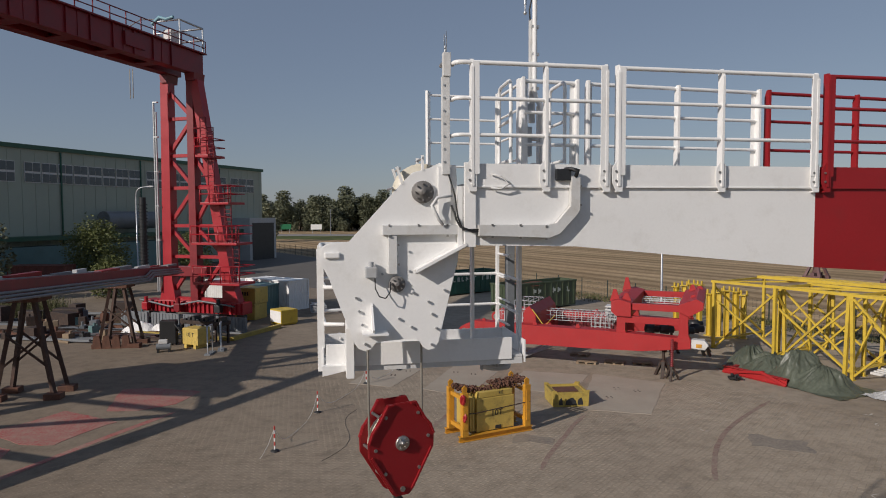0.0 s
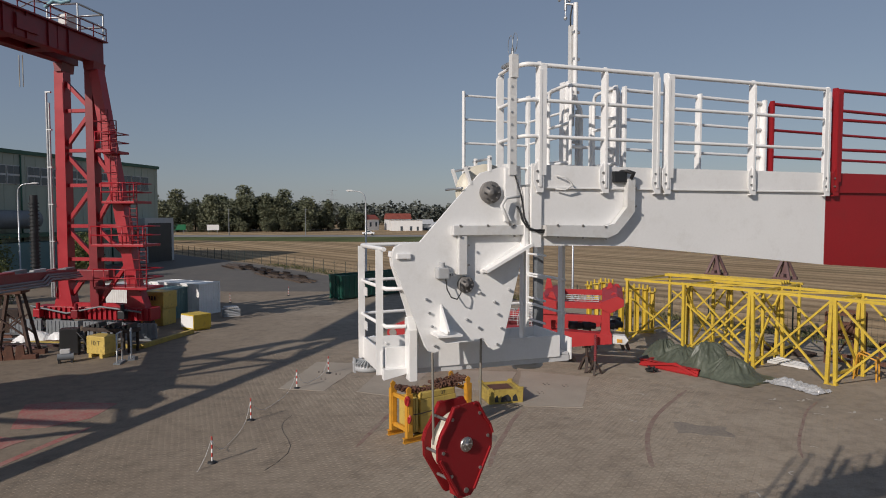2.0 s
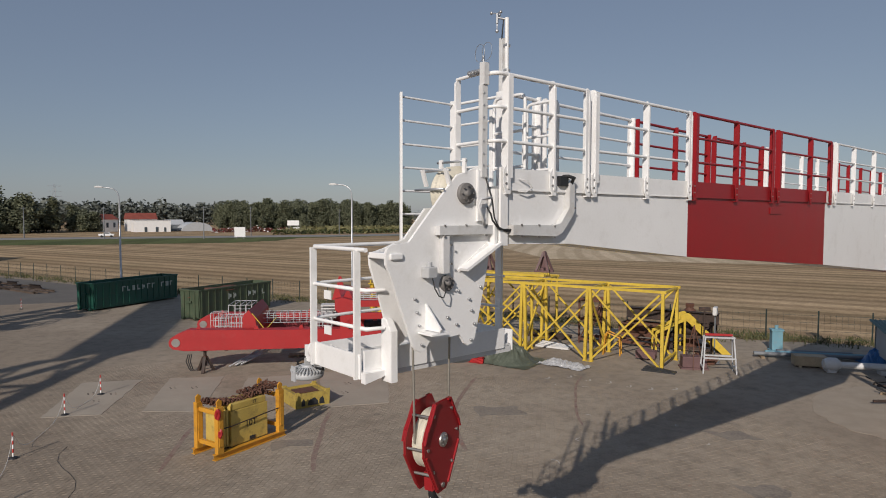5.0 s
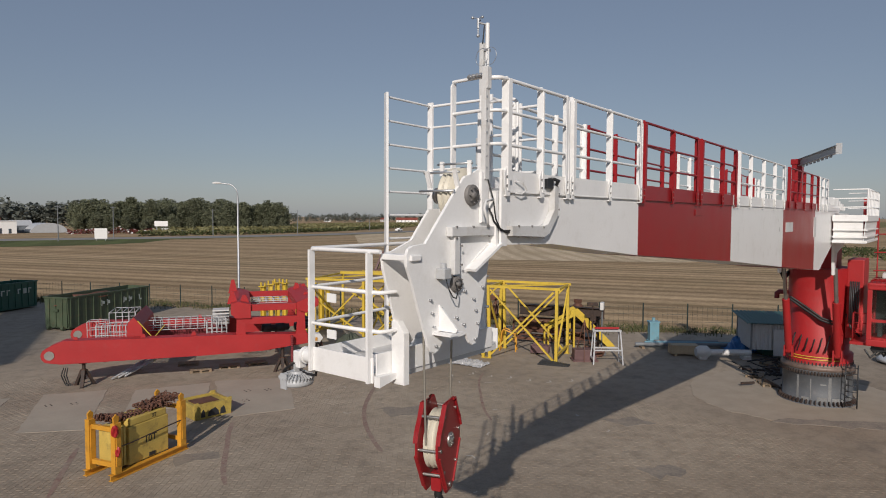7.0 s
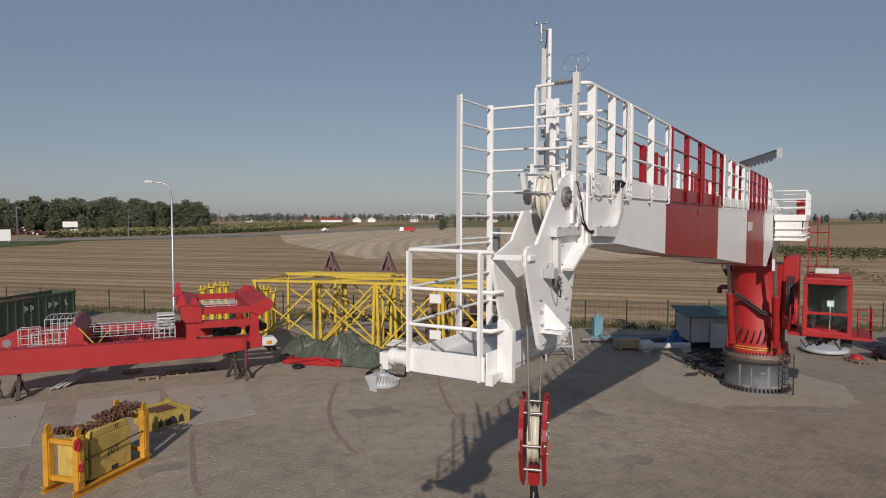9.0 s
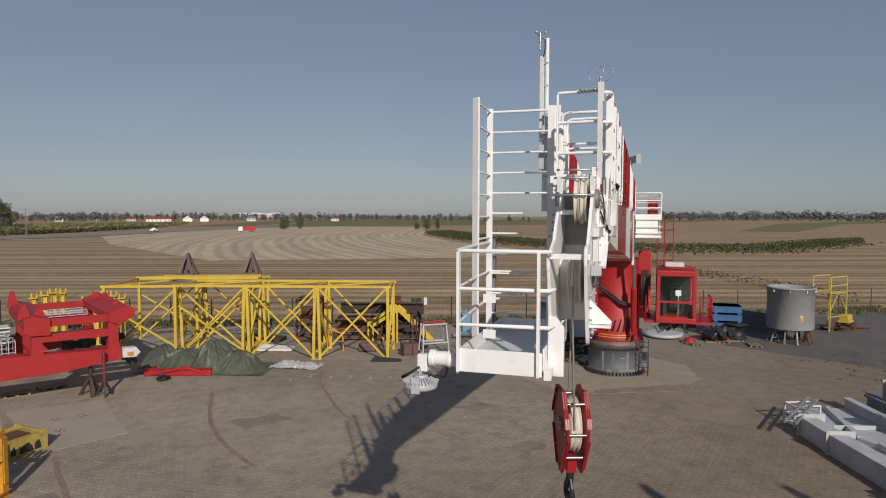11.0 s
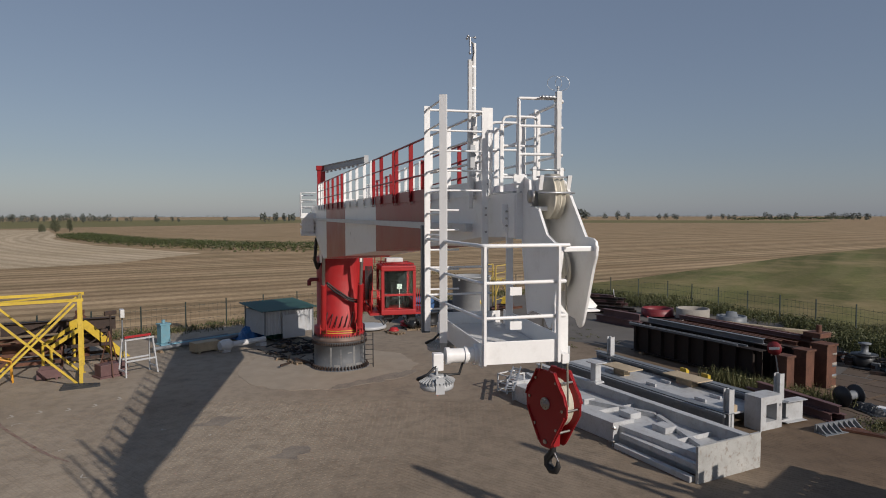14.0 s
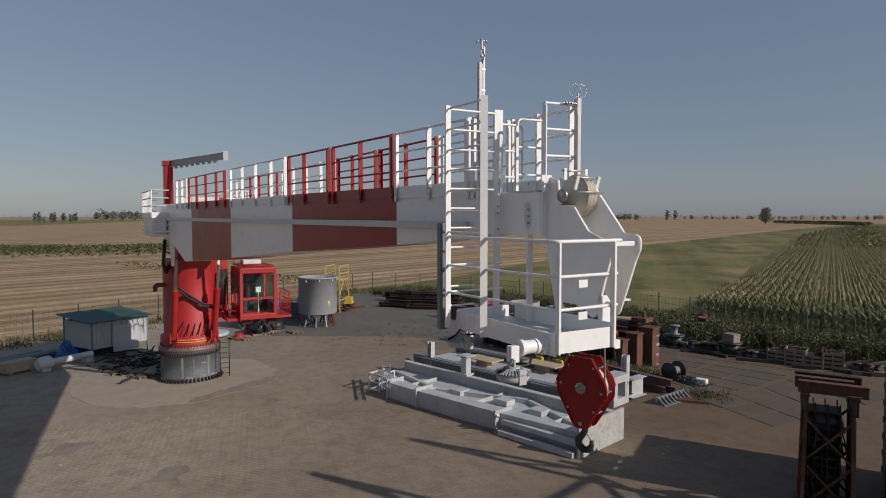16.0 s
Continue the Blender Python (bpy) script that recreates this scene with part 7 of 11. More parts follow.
bm = bm_new()
box(bm, -0.9, 0.9, -0.45, 0.45, 0.1, 0.7, 0.02)
for x in (-0.6, 0.6):
    box(bm, x - 0.08, x + 0.08, -0.45, 0.45, 0, 0.1)
solid("wooden_case", bm, WOOD_PALE, "pale wooden case on bearers", "case", pose(35.11, 23.03, 0, 0, 0, -45.3))
bm = bm_new()
tube(bm, (-2.0, 0, 0.42), (0.8, 0, 0.42), 0.2, 14)
lathe(bm, [(0.28, 0), (0.42, 0.3), (0.42, 0.7), (0.25, 0.9)], (-2.7, 0, 0.44), 16, (1, 0, 0))
for x in (-2.3, 0.5):
    box(bm, x - 0.25, x + 0.25, -0.3, 0.3, 0, 0.24)
solid("pipe_section", bm, GREY_PALE, "pale flanged pipe section on blocks", "pipe", pose(36.56, 20.05, 0, 0, 0, -43.3))
dump = thing("rubbish_bin", "dark green wheeled rubbish container with a lid", "container", pose(39.38, 18.77, 0, 0, 0, -46.3))
bm = bm_new()
prism(bm, [(-1.0, 0.15), (1.0, 0.15), (1.15, 1.15), (-1.15, 1.15)], "y", -0.6, 0.6, 0.03)
part("body", bm, GREEN_SKIP, dump)
bm = bm_new()
prism(bm, [(-0.65, 1.15), (0.65, 1.15), (0.55, 1.3), (0, 1.36), (-0.55, 1.3)], "x", -1.18, 1.18, 0.02)
part("lid", bm, GREEN_OLIVE, dump)
bm = bm_new()
box(bm, -0.25, 0.25, -0.63, -0.61, 0.6, 0.95)
part("notice", bm, GREY_PALE, dump)

hut = thing("shelter_hut", "grey corrugated shelter hut with a green metal roof on legs", "hut", pose(39.6, 19.0, 0, 0, 0, -51.3))
HX, HY = 1.9, 1.65
for x in (-HX, HX):
    for y in (-HY, HY):
        bm = bm_new()
        bar(bm, (x, y, 0), (x, y, 2.42 if y < 0 else 2.62), 0.1, 0.1)
        part("leg", bm, GREY, hut)


def corrugated(a, b, z0, z1, n, amp=0.03):
    bm = bm_new()
    a, b = Vector(a), Vector(b)
    d = (b - a).normalized()
    s = Vector((-d.y, d.x, 0))
    pts = [a.lerp(b, k / (2 * n)) + s * (amp if k % 2 else -amp) for k in range(2 * n + 1)]
    outer = [p + s * 0.012 for p in pts]
    loop = pts + outer[::-1]
    skin(bm, [[Vector((p.x, p.y, z0)) for p in loop], [Vector((p.x, p.y, z1)) for p in loop]], smooth=False)
    return bm


for a, b in (((-HX, -HY, 0), (HX, -HY, 0)), ((HX, -HY, 0), (HX, HY, 0)), ((HX, HY, 0), (-HX, HY, 0)), ((-HX, HY, 0), (-HX, -HY, 0))):
    part("wall_sheet", corrugated(a, b, 0.65, 2.3, 16), GREY_LIGHT, hut, "dull grey corrugated wall")
bm = corrugated((-HX - 0.35, 0, 0), (HX + 0.35, 0, 0), -HY - 0.35, HY + 0.35, 18, 0.035)
roof = part("roof", bm, ROOF_GREEN, hut, "dark green corrugated roof")
roof.matrix_local = pose(0, 0, 2.54, 90 + 4, 0, 0)
bm = bm_new()
box(bm, -0.6, 1.2, -HY - 0.14, -HY - 0.08, 0.3, 2.0, 0.01)
part("leaning_panel", bm, GREY_LIGHT, hut)
rng = random.Random(5)
pile = thing("cable_pile", "tangled heap of dark hoses, cables and rusty bars beside the pedestal", "scrap heap", pose(34.44, 15.94, 0, 0, 0, 18.7), kind="stuff")
bm = bm_new()
for k in range(40):
    x, y = rng.gauss(0, 1.5), rng.gauss(0, 1.0)
    a, l = rng.random() * 6.28, 0.6 + rng.random()
    pts = [(x + l * t * math.cos(a + t), y + l * t * math.sin(a + t), 0.05 + 0.35 * rng.random()) for t in (0, 0.4, 0.8, 1.2)]
    pipe(bm, pts, 0.03 + 0.03 * rng.random(), 5)
part("hoses", bm, BLACK, pile)
bm = bm_new()
for k in range(22):
    x, y = rng.gauss(0, 1.6), rng.gauss(0, 1.1)
    a, l = rng.random() * 6.28, 0.5 + rng.random()
    bar(bm, (x, y, 0.05 + 0.3 * rng.random()), (x + l * math.cos(a), y + l * math.sin(a), 0.1 + 0.3 * rng.random()), 0.08, 0.12)
part("bars", bm, RUST_DARK, pile)
for x, y, a in ((31.39, 16.11, 40), (32.74, 17.30, 10), (36.31, 17.83, 70)):
    copy_thing(pal0, pose(x, y, 0.0, 0, 0, a))
bm = bm_new()
pts = [(31.9 + 0.5 * math.cos(k * 0.5) * (1 + 0.05 * k), 15.7 - 0.22 * k + 0.4 * math.sin(k * 0.5), 0.02) for k in range(16)]
pipe(bm, pts, 0.02, 5)
solid("loose_cable", bm, BLACK, "loose black cable curled on the paving", "cable")

# ---- behind the pedestal: tank, stands, blue crates ----
tank = thing("steel_tank", "open grey steel tank resting on rusty trestles", "tank", pose(45.7, 4.05, 0))
bm = bm_new()
lathe(bm, [(1.55, 1.05), (1.58, 1.1), (1.58, 3.95), (1.66, 3.97), (1.66, 4.08), (1.5, 4.08), (1.5, 3.0), (0.02, 2.9)], (0, 0, 0), 48)
TANK_GREY = surface("tank_primer", (0.29, 0.3, 0.31), 0.6, var=0.12, scale=1.2, dirt=(0.36, 0.34, 0.31), dirt_amount=0.45)
shell = part("shell", bm, TANK_GREY, tank)
bm = bm_new()
for k in range(9):
    a = k * math.tau / 9 + 0.3
    bar(bm, (1.6 * math.cos(a), 1.6 * math.sin(a), 3.75), (1.6 * math.cos(a), 1.6 * math.sin(a), 3.95), 0.16, 0.05, (-math.sin(a), math.cos(a), 0))
part("lug", bm, GREY_PALE, shell)
bm = bm_new()
blob(bm, (-1.58 * math.cos(0.5), -0.6, 1.9), 0.06, 0.22, 0.4, 0.6, 2, 3)
part("primer_stain", bm, YELLOW_PALE, shell)
for a in (0.6, 1.9, 3.2, 4.4, 5.5):
    t = thing("trestle", "low rusty steel trestle", "trestle", pose(45.7 + 1.15 * math.cos(a), 4.05 + 1.15 * math.sin(a), 0, 0, 0, math.degrees(a)), "trestles under the tank")
    bm = bm_new()
    for y in (-0.35, 0.35):
        bar(bm, (-0.3, y * 1.2, 0), (0, y, 0.98), 0.1, 0.1)
        bar(bm, (0.3, y * 1.2, 0), (0, y, 0.98), 0.1, 0.1)
        bar(bm, (-0.2, y, 0.35), (0.2, y, 0.35), 0.06, 0.06)
    part_each("leg", bm, RUST if a > 3.6 else GREY, t)
    bm = bm_new()
    box(bm, -0.12, 0.12, -0.5, 0.5, 0.96, 1.08)
    part("top_beam", bm, RUST if a > 3.6 else GREY, t)
tower = thing("access_stand", "thin yellow tubular access stand with a railed top", "stand", pose(52.9, 1.2, 0, 0, 0, -31.3))
for x in (-1.2, 1.2):
    for y in (-0.7, 0.7):
        bm = bm_new()
        bar(bm, (x, y, 0), (x, y, 4.4), 0.1, 0.1)
        part("upright", bm, YELLOW_PALE, tower)
bm = bm_new()
for z in (3.1, 3.7, 4.4):
    for y in (-0.7, 0.7):
        bar(bm, (-1.2, y, z), (1.2, y, z), 0.07, 0.07)
bar(bm, (-1.2, -0.7, 1.6), (0, -0.7, 3.1), 0.07, 0.07)
bar(bm, (1.2, -0.7, 1.6), (0, -0.7, 3.1), 0.07, 0.07)
bar(bm, (-1.2, -0.7, 1.2), (1.2, -0.7, 1.2), 0.07, 0.07)
box(bm, -1.2, 1.2, -0.7, 0.7, 3.05, 3.1)
part_each("platform_rail", bm, YELLOW_PALE, tower)
for k in range(4):
    t = thing("blue_crate", "stacked blue steel stillage crate", "crate", pose(45.6, 8.4, 0.62 * k, 0, 0, 10.7), "stacked blue crates")
    bm = bm_new()
    box(bm, -1.0, 1.0, -1.0, 1.0, 0.1, 0.58, 0.02)
    part("body", bm, BLUE, t)
    bm = bm_new()
    for y in (-0.8, 0.8):
        box(bm, -1.02, 1.02, y - 0.1, y + 0.1, 0.0, 0.1)
    box(bm, -1.03, 1.03, -1.03, 1.03, 0.5, 0.58)
    part("runner", bm, BLUE, t)
for k, (x, y, r, mm, lab) in enumerate(((43.84, 9.52, 0.55, RED_BRIGHT, "red drum on a pallet"), (44.41, 7.58, 0.75, BLACK, "black hose reel on a red base"), (43.01, 8.53, 0.6, DARK, "dark gearbox wrapped on a pallet"))):
    copy_thing(pal0, pose(x, y, 0, 0, 0, 15 * k))
    bm = bm_new()
    if k == 2:
        rng = random.Random(3)
        for j in range(14):
            blob(bm, (rng.gauss(0, 0.3), rng.gauss(0, 0.3), 0.5 + 0.4 * rng.random()), 0.3, 0.25, 0.35, 0.4, 1, j)
    else:
        lathe(bm, [(r, 0.15), (r, 0.25), (r * 0.8, 0.28), (r * 0.8, 1.1 if k else 0.4), (r, 1.13 if k else 0.42), (r, 1.22 if k else 0.5)], (0, 0, 0), 20)
    part_each("drum_section", bm, mm, thing("drum", lab, "drum", pose(x, y, 0), "drums on pallets"))
bm = bm_new()
lathe(bm, [(1.3, 0.08), (1.45, 0.12), (1.45, 0.3), (1.2, 0.34), (0.4, 0.36)], (0, 0, 0), 32)
box(bm, -1.0, 1.0, -0.1, 0.1, 0, 0.08)
solid("round_cover", bm, GREY_LIGHT, "flat round grey steel cover on the ground", "cover", pose(43.2, 12.6, 0))
for k in range(5):
    bm = bm_new()
    i_beam(bm, (-2.2, 0, 0.15), (2.2, 0, 0.15), 0.3, 0.28)
    solid("grey_beam", bm, GREY, "grey steel beam in a stack", "beam", pose(49.46 + 0.1 * k, 6.35, 0.3 * k, 0, 0, 60 + 5 * (k % 2)), "stacked grey beams")
for x, y, a in ((42.55, 6.30, 20), (41.02, 10.30, 50)):
    copy_thing(pal0, pose(x, y, 0, 0, 0, a))
rng = random.Random(12)
for k in range(15):
    f = (k // 2) / 7
    x, y = (53.9 - 4.0 * f, -4.7 - 4.9 * f) if k % 2 == 0 else (57.3 - 3.4 * f, -6.6 - 4.4 * f)
    x, y = x + rng.uniform(-0.3, 0.3), y + rng.uniform(-0.3, 0.3)
    t = thing("scrap_steel", "low stack of dark rusty beams at the yard's edge", "scrap", pose(x, y, 0, 0, 0, -126 + rng.uniform(-12, 12)), "scrap along the lane")
    layers = 2 + k % 2 * 2 + (k // 2) % 2
    for j in range(layers):
        for i in range(3 if j < layers - 1 else 1 + k % 2):
            bm = bm_new()
            l = rng.uniform(1.2, 2.1)
            i_beam(bm, (-l, 0.34 * i - 0.3 + 0.05 * j, 0.14 + 0.25 * j), (l, 0.34 * i - 0.32, 0.14 + 0.25 * j), 0.26, 0.24, 0.03)
            part("beam", bm, (NEAR_BLACK_STEEL, RUST_DARK, NEAR_BLACK_STEEL, BROWN)[(i + j + k) % 4], t)
bm = bm_new()
tube(bm, (0, 0, 0), (0.9, 0, 1.7), 0.05, 8)
solid("leaning_pole", bm, WHITE, "thin white pole leaning out of the steel stack", "pole", pose(55.9, -11.6, 0, 0, 0, 150))
heap_at = pose(53.3, 0.2, 0, 0, 0, -48)
for k in range(12):
    bm = bm_new()
    l, x, y = rng.uniform(0.5, 1.3), rng.uniform(-1.8, 1.8), rng.uniform(-0.7, 0.7)
    z = 0.12 + 0.22 * (k // 5)
    i_beam(bm, (x * 0.7 - l, y, z), (x * 0.7 + l, y + rng.uniform(-0.4, 0.4), z), 0.3, 0.22, 0.03)
    solid("rusty_beam", bm, (RUST, RUST_DARK, BROWN)[k % 3], "short rusty beam in a low heap beside the tank", "steel section", heap_at, "rusty beams by the tank")
bm = bm_new()
box(bm, -0.8, 0.8, -0.5, 0.5, 0.25, 0.95, 0.05)
box(bm, -0.9, 0.9, -0.6, 0.6, 0, 0.25)
solid("yellow_box", bm, YELLOW, "bright yellow plastic box on the rusty beams", "box", pose(53.2, 0.0, 0.67, 0, 0, -21.3) @ Matrix.Diagonal((0.65, 0.65, 0.65, 1)))


# ---- grey-white deck girders lying in the yard ----
DECK_GREY = surface("worn_deck_paint", (0.46, 0.47, 0.475), 0.55, var=0.12, scale=1.2, dirt=(0.24, 0.21, 0.18), dirt_amount=0.5)
STAINED = surface("rust_stained_plate", (0.42, 0.42, 0.4), 0.6, var=0.15, scale=1.5, dirt=(0.17, 0.11, 0.07), dirt_amount=0.75)
DGP = pose(12.45, -0.95, 0, 0, 0, 25.4)
# local: x along the girders, -y across them away from the crane
deck1 = thing("deck_girder", "pale grey-white welded deck girder lying flat with a stained end plate", "girder", DGP, "deck girders")
bm = bm_new()
prism(bm, [(0.0, 0.0), (0.0, -3.25), (0.1, -3.25), (0.1, 0.0)], "z", 0.0, 1.3)
part("end_plate", bm, STAINED, deck1, "pale end plate with rust stains")
bm = bm_new()
prism(bm, [(0.12, -0.6), (4.2, -0.28), (9.2, -0.1), (11.3, -0.1), (11.3, -0.75), (9.2, -0.8), (4.2, -1.0), (0.12, -1.1)], "z", 0.02, 0.8, 0.01)
part("side_box", bm, DECK_GREY, deck1, "pale grey side box girder")
bm = bm_new()
for x in (4.15, 9.15, 11.3):
    box(bm, x - 0.03, x + 0.03, -1.1, 0.02, 0.0, 0.95)
box(bm, 0.1, 13.6, -3.3, -3.2, 0.02, 1.0)
box(bm, 0.1, 13.6, -3.42, -3.08, 1.0, 1.04)
part("flange", bm, DECK_GREY, deck1)
bm = bm_new()
prism(bm, [(0.1, -1.15), (9.2, -0.82), (13.5, -1.2), (13.5, -3.19), (0.1, -3.19)], "z", 0.5, 0.56)
part("deck_plate", bm, DECK_GREY, deck1, "grey-white deck plate")
bm = bm_new()
bar(bm, (0.4, -1.3, 0.65), (4.6, -2.9, 0.65), 0.2, 0.18)
bar(bm, (4.7, -2.9, 0.66), (9.0, -1.2, 0.66), 0.22, 0.2)
bar(bm, (9.2, -1.3, 0.65), (13.2, -2.2, 0.65), 0.2, 0.18)
part("diagonal", bm, DECK_GREY, deck1)
bm = bm_new()
for x in (2.0, 6.2, 10.5):
    box(bm, x - 0.02, x + 0.02, -3.1, -1.0, 0.57, 0.75)
for x, y in ((3.3, -1.9), (5.3, -2.0), (7.9, -1.7)):
    box(bm, x - 0.35, x + 0.35, y - 0.3, y + 0.3, 0.57, 0.82, 0.01)
part_each("stiffener", bm, DECK_GREY, deck1)
bm = bm_new()
box(bm, 8.7, 9.3, -3.6, -3.05, 1.04, 1.12)
box(bm, 8.82, 9.18, -3.5, -3.15, 1.12, 2.0, 0.01)
box(bm, 8.65, 9.35, -3.7, -3.0, 2.0, 2.06, 0.01)
part("stub_column", bm, DECK_GREY, deck1, "short square stub column")
for y, z in ((-0.25, 0.5), (-0.62, 0.15), (0.05, 0.12)):
    bm = bm_new()
    box(bm, 0.2, 3.9, y - 0.12, y + 0.12, z - 0.1, z + 0.1, 0.01)
    part("box_profile", bm, DECK_GREY, deck1)
bm = bm_new()
pipe(bm, [(3.95, -0.05, 0.72), (4.1, 0.1, 0.75), (3.9, 0.14, 0.85)], 0.03, 6)
pipe(bm, [(3.95, 0.0, 0.2), (4.2, 0.14, 0.22), (3.9, 0.18, 0.3)], 0.03, 6)
part_each("shackle", bm, STEEL, deck1)
deck2 = thing("deck_girder", "second grey-white deck girder with upright posts and an end box", "girder", DGP, "deck girders")
for y in (-4.8, -8.3):
    bm = bm_new()
    i_beam(bm, (2.45, y, 0.7), (14.6, y, 0.7), 0.4, 0.75)
    bar(bm, (2.5, y + 0.35, 1.0), (14.2, y + 0.35, 1.0), 0.12, 0.12)
    part("rail_beam", bm, GREY, deck2, "long grey rail beam")
bm = bm_new()
box(bm, 3.32, 14.4, -8.1, -5.0, 0.62, 0.7)
part("deck_plate", bm, DECK_GREY, deck2, "grey-white deck plate")
for x, y, h in ((2.63, -4.83, 2.05), (13.15, -4.8, 1.95), (2.85, -8.35, 2.25), (13.2, -8.1, 2.15)):
    bm = bm_new()
    i_beam(bm, (x, y, 0.1), (x, y, h), 0.3, 0.3, 0.03, (1, 0, 0))
    part("upright_post", bm, DECK_GREY, deck2, "short grey-white H-post")
bm = bm_new()
for y0, y1, z0, z1 in ((-8.1, -6.7, 0.0, 0.35), (-8.1, -6.7, 1.1, 1.45), (-8.1, -7.75, 0.35, 1.1), (-7.05, -6.7, 0.35, 1.1)):
    box(bm, 2.5, 3.3, y0, y1, z0, z1)
part("end_box", bm, DECK_GREY, deck2, "box end with a square hole")
bm = bm_new()
i_beam(bm, (2.75, -8.52, 0.55), (2.65, -9.75, 0.55), 0.5, 0.95)
part("cross_stub", bm, DECK_GREY, deck2)
bm = bm_new()
box(bm, 3.34, 3.54, -6.3, -5.7, 0.7, 1.0)
part("wood_block", bm, WOOD_PALE, deck2)
for x0, x1, y in ((9.6, 11.6, -6.5), (6.4, 8.6, -7.9)):
    bm = bm_new()
    box(bm, x0, x1, y - 0.55, y + 0.5, 1.08, 1.13)
    box(bm, x0 + 0.6, x1 - 0.6, y - 0.2, y + 0.2, 0.71, 1.08)
    solid("work_plate", bm, WOOD_PALE, "pale flat board propped on the deck girder", "board", DGP, "boards on the girder")
for x in (7.1, 8.45):
    bm = bm_new()
    box(bm, x - 0.12, x + 0.12, -9.0, -8.75, 0.0, 1.15)
    box(bm, x - 0.2, x + 0.2, -8.8, -8.7, 0.75, 1.25)
    solid("yellow_bracket", bm, YELLOW, "small yellow steel bracket beside the girder", "bracket", DGP, "yellow brackets")
bm = bm_new()
for x in (5.2, 8.2, 11.2):
    for y in (-6.2, -7.2):
        box(bm, x - 0.3, x + 0.3, y - 0.05, y + 0.05, 0.71, 0.85)
solid("deck_lug", bm, GREY_LIGHT, "small lugs welded on the deck", "lug", DGP, kind="stuff")
ladder = thing("aluminium_ladder", "short grey ladder lying across the girder's end", "ladder", DGP @ pose(11.6, -0.2, 0.86, 0, -4, -40))
for y in (-0.2, 0.2):
    bm = bm_new()
    box(bm, -1.4, 2.3, y - 0.03, y + 0.03, 0, 0.08)
    part("rail", bm, GALV, ladder)
for k in range(12):
    bm = bm_new()
    tube(bm, (-1.2 + 0.3 * k, -0.2, 0.04), (-1.2 + 0.3 * k, 0.2, 0.04), 0.02, 6)
    part("rung", bm, GALV, ladder)
rack = thing("white_rack", "small white tubular rack at the girder's end", "rack", DGP @ pose(12.4, -0.4, 0, 0, 0, 10))
bm = bm_new()
for x in (0, 0.7):
    for y in (0, -1.2):
        bar(bm, (x, y, 0), (x, y, 0.95), 0.07, 0.07)
for z in (0.1, 0.5, 0.92):
    bar(bm, (0, 0, z), (0, -1.2, z), 0.06, 0.06)
    bar(bm, (0.7, 0, z), (0.7, -1.2, z), 0.06, 0.06)
    bar(bm, (0, 0, z), (0.7, 0, z), 0.06, 0.06)
part("frame", bm, GREY_PALE, rack)
bm = bm_new()
for k in range(3):
    bar(bm, (14.6, -5.2 - 0.35 * k, 0.1), (17.2, -6.8 - 0.3 * k, 0.1), 0.28, 0.05)
solid("planks", bm, WOOD, "weathered scaffold planks on the ground", "planks", DGP)

# ---- brown plate girders ----
BG = pose(33.4, -5.9, 0, 0, 0, -154.5)
# local: x along the girders, y away behind them
for k, (y, h, x0, x1, mm) in enumerate(((0.35, 1.7, -0.4, 9.2, NEAR_BLACK_STEEL), (1.3, 1.85, 0.2, 9.6, NEAR_BLACK_STEEL), (2.4, 1.8, 0.6, 10.2, RUST_DARK), (3.5, 2.05, 1.0, 10.4, RUST))):
    g = thing("plate_girder", "dark rusty brown plate girder standing on sleepers", "girder", BG, "brown plate girders")
    bm = bm_new()
    i_beam(bm, (x0, y, 0.12 + h / 2), (x1, y, 0.12 + h / 2), 0.6, h, 0.05)
    part("girder", bm, mm, g)
    bm = bm_new()
    for j in range(9):
        x = x0 + 0.4 + j * (x1 - x0 - 0.8) / 8
        box(bm, x - 0.02, x + 0.02, y - 0.28, y + 0.28, 0.18, h + 0.05)
    part_each("stiffener", bm, mm, g)
    bm = bm_new()
    for x in (x0 + 1, x1 - 1):
        box(bm, x - 0.15, x + 0.15, y - 0.4, y + 0.4, 0, 0.118)
    part_each("sleeper", bm, WOOD, g)
for k, (y, z, x0, x1, mm, w) in enumerate(((0.1, 1.825, -0.6, 7.8, GREY, 0.12), (0.42, 1.825, -0.9, 8.2, GREY, 0.1), (1.25, 1.975, 0.0, 8.6, GREY, 0.3), (2.2, 1.925, 0.3, 9.0, RUST, 0.25), (2.7, 1.925, 0.5, 9.6, RUST, 0.22), (3.3, 2.175, 0.8, 9.4, BROWN, 0.25), (3.7, 2.175, 1.0, 9.8, RUST, 0.25))):
    bm = bm_new()
    i_beam(bm, (x0, y, z + w / 2), (x1, y, z + w / 2), w, w, 0.02)
    solid("long_bar", bm, mm, "long steel section laid on top of the girders", "steel bar", BG, "long sections on the girders")
for x, y, h, w in ((10.55, 0.3, 1.75, 0.62), (10.8, 1.5, 2.0, 0.7), (11.1, 2.75, 2.25, 0.85)):
    bm = bm_new()
    box(bm, x - w / 2, x + w / 2, y - w / 2, y + w / 2, 0, h, 0.02)
    box(bm, x - w / 2 - 0.06, x + w / 2 + 0.06, y - w / 2 - 0.06, y + w / 2 + 0.06, h, h + 0.1)
    solid("box_stub", bm, RUST, "upright rust-brown steel box column stub", "column", BG, "rusty box stubs")
bm = bm_new()
box(bm, 9.6, 10.6, 3.2, 4.2, 2.43, 2.7, 0.03)
tube(bm, (10.2, 3.7, 2.7), (10.2, 3.7, 3.1), 0.14, 10)
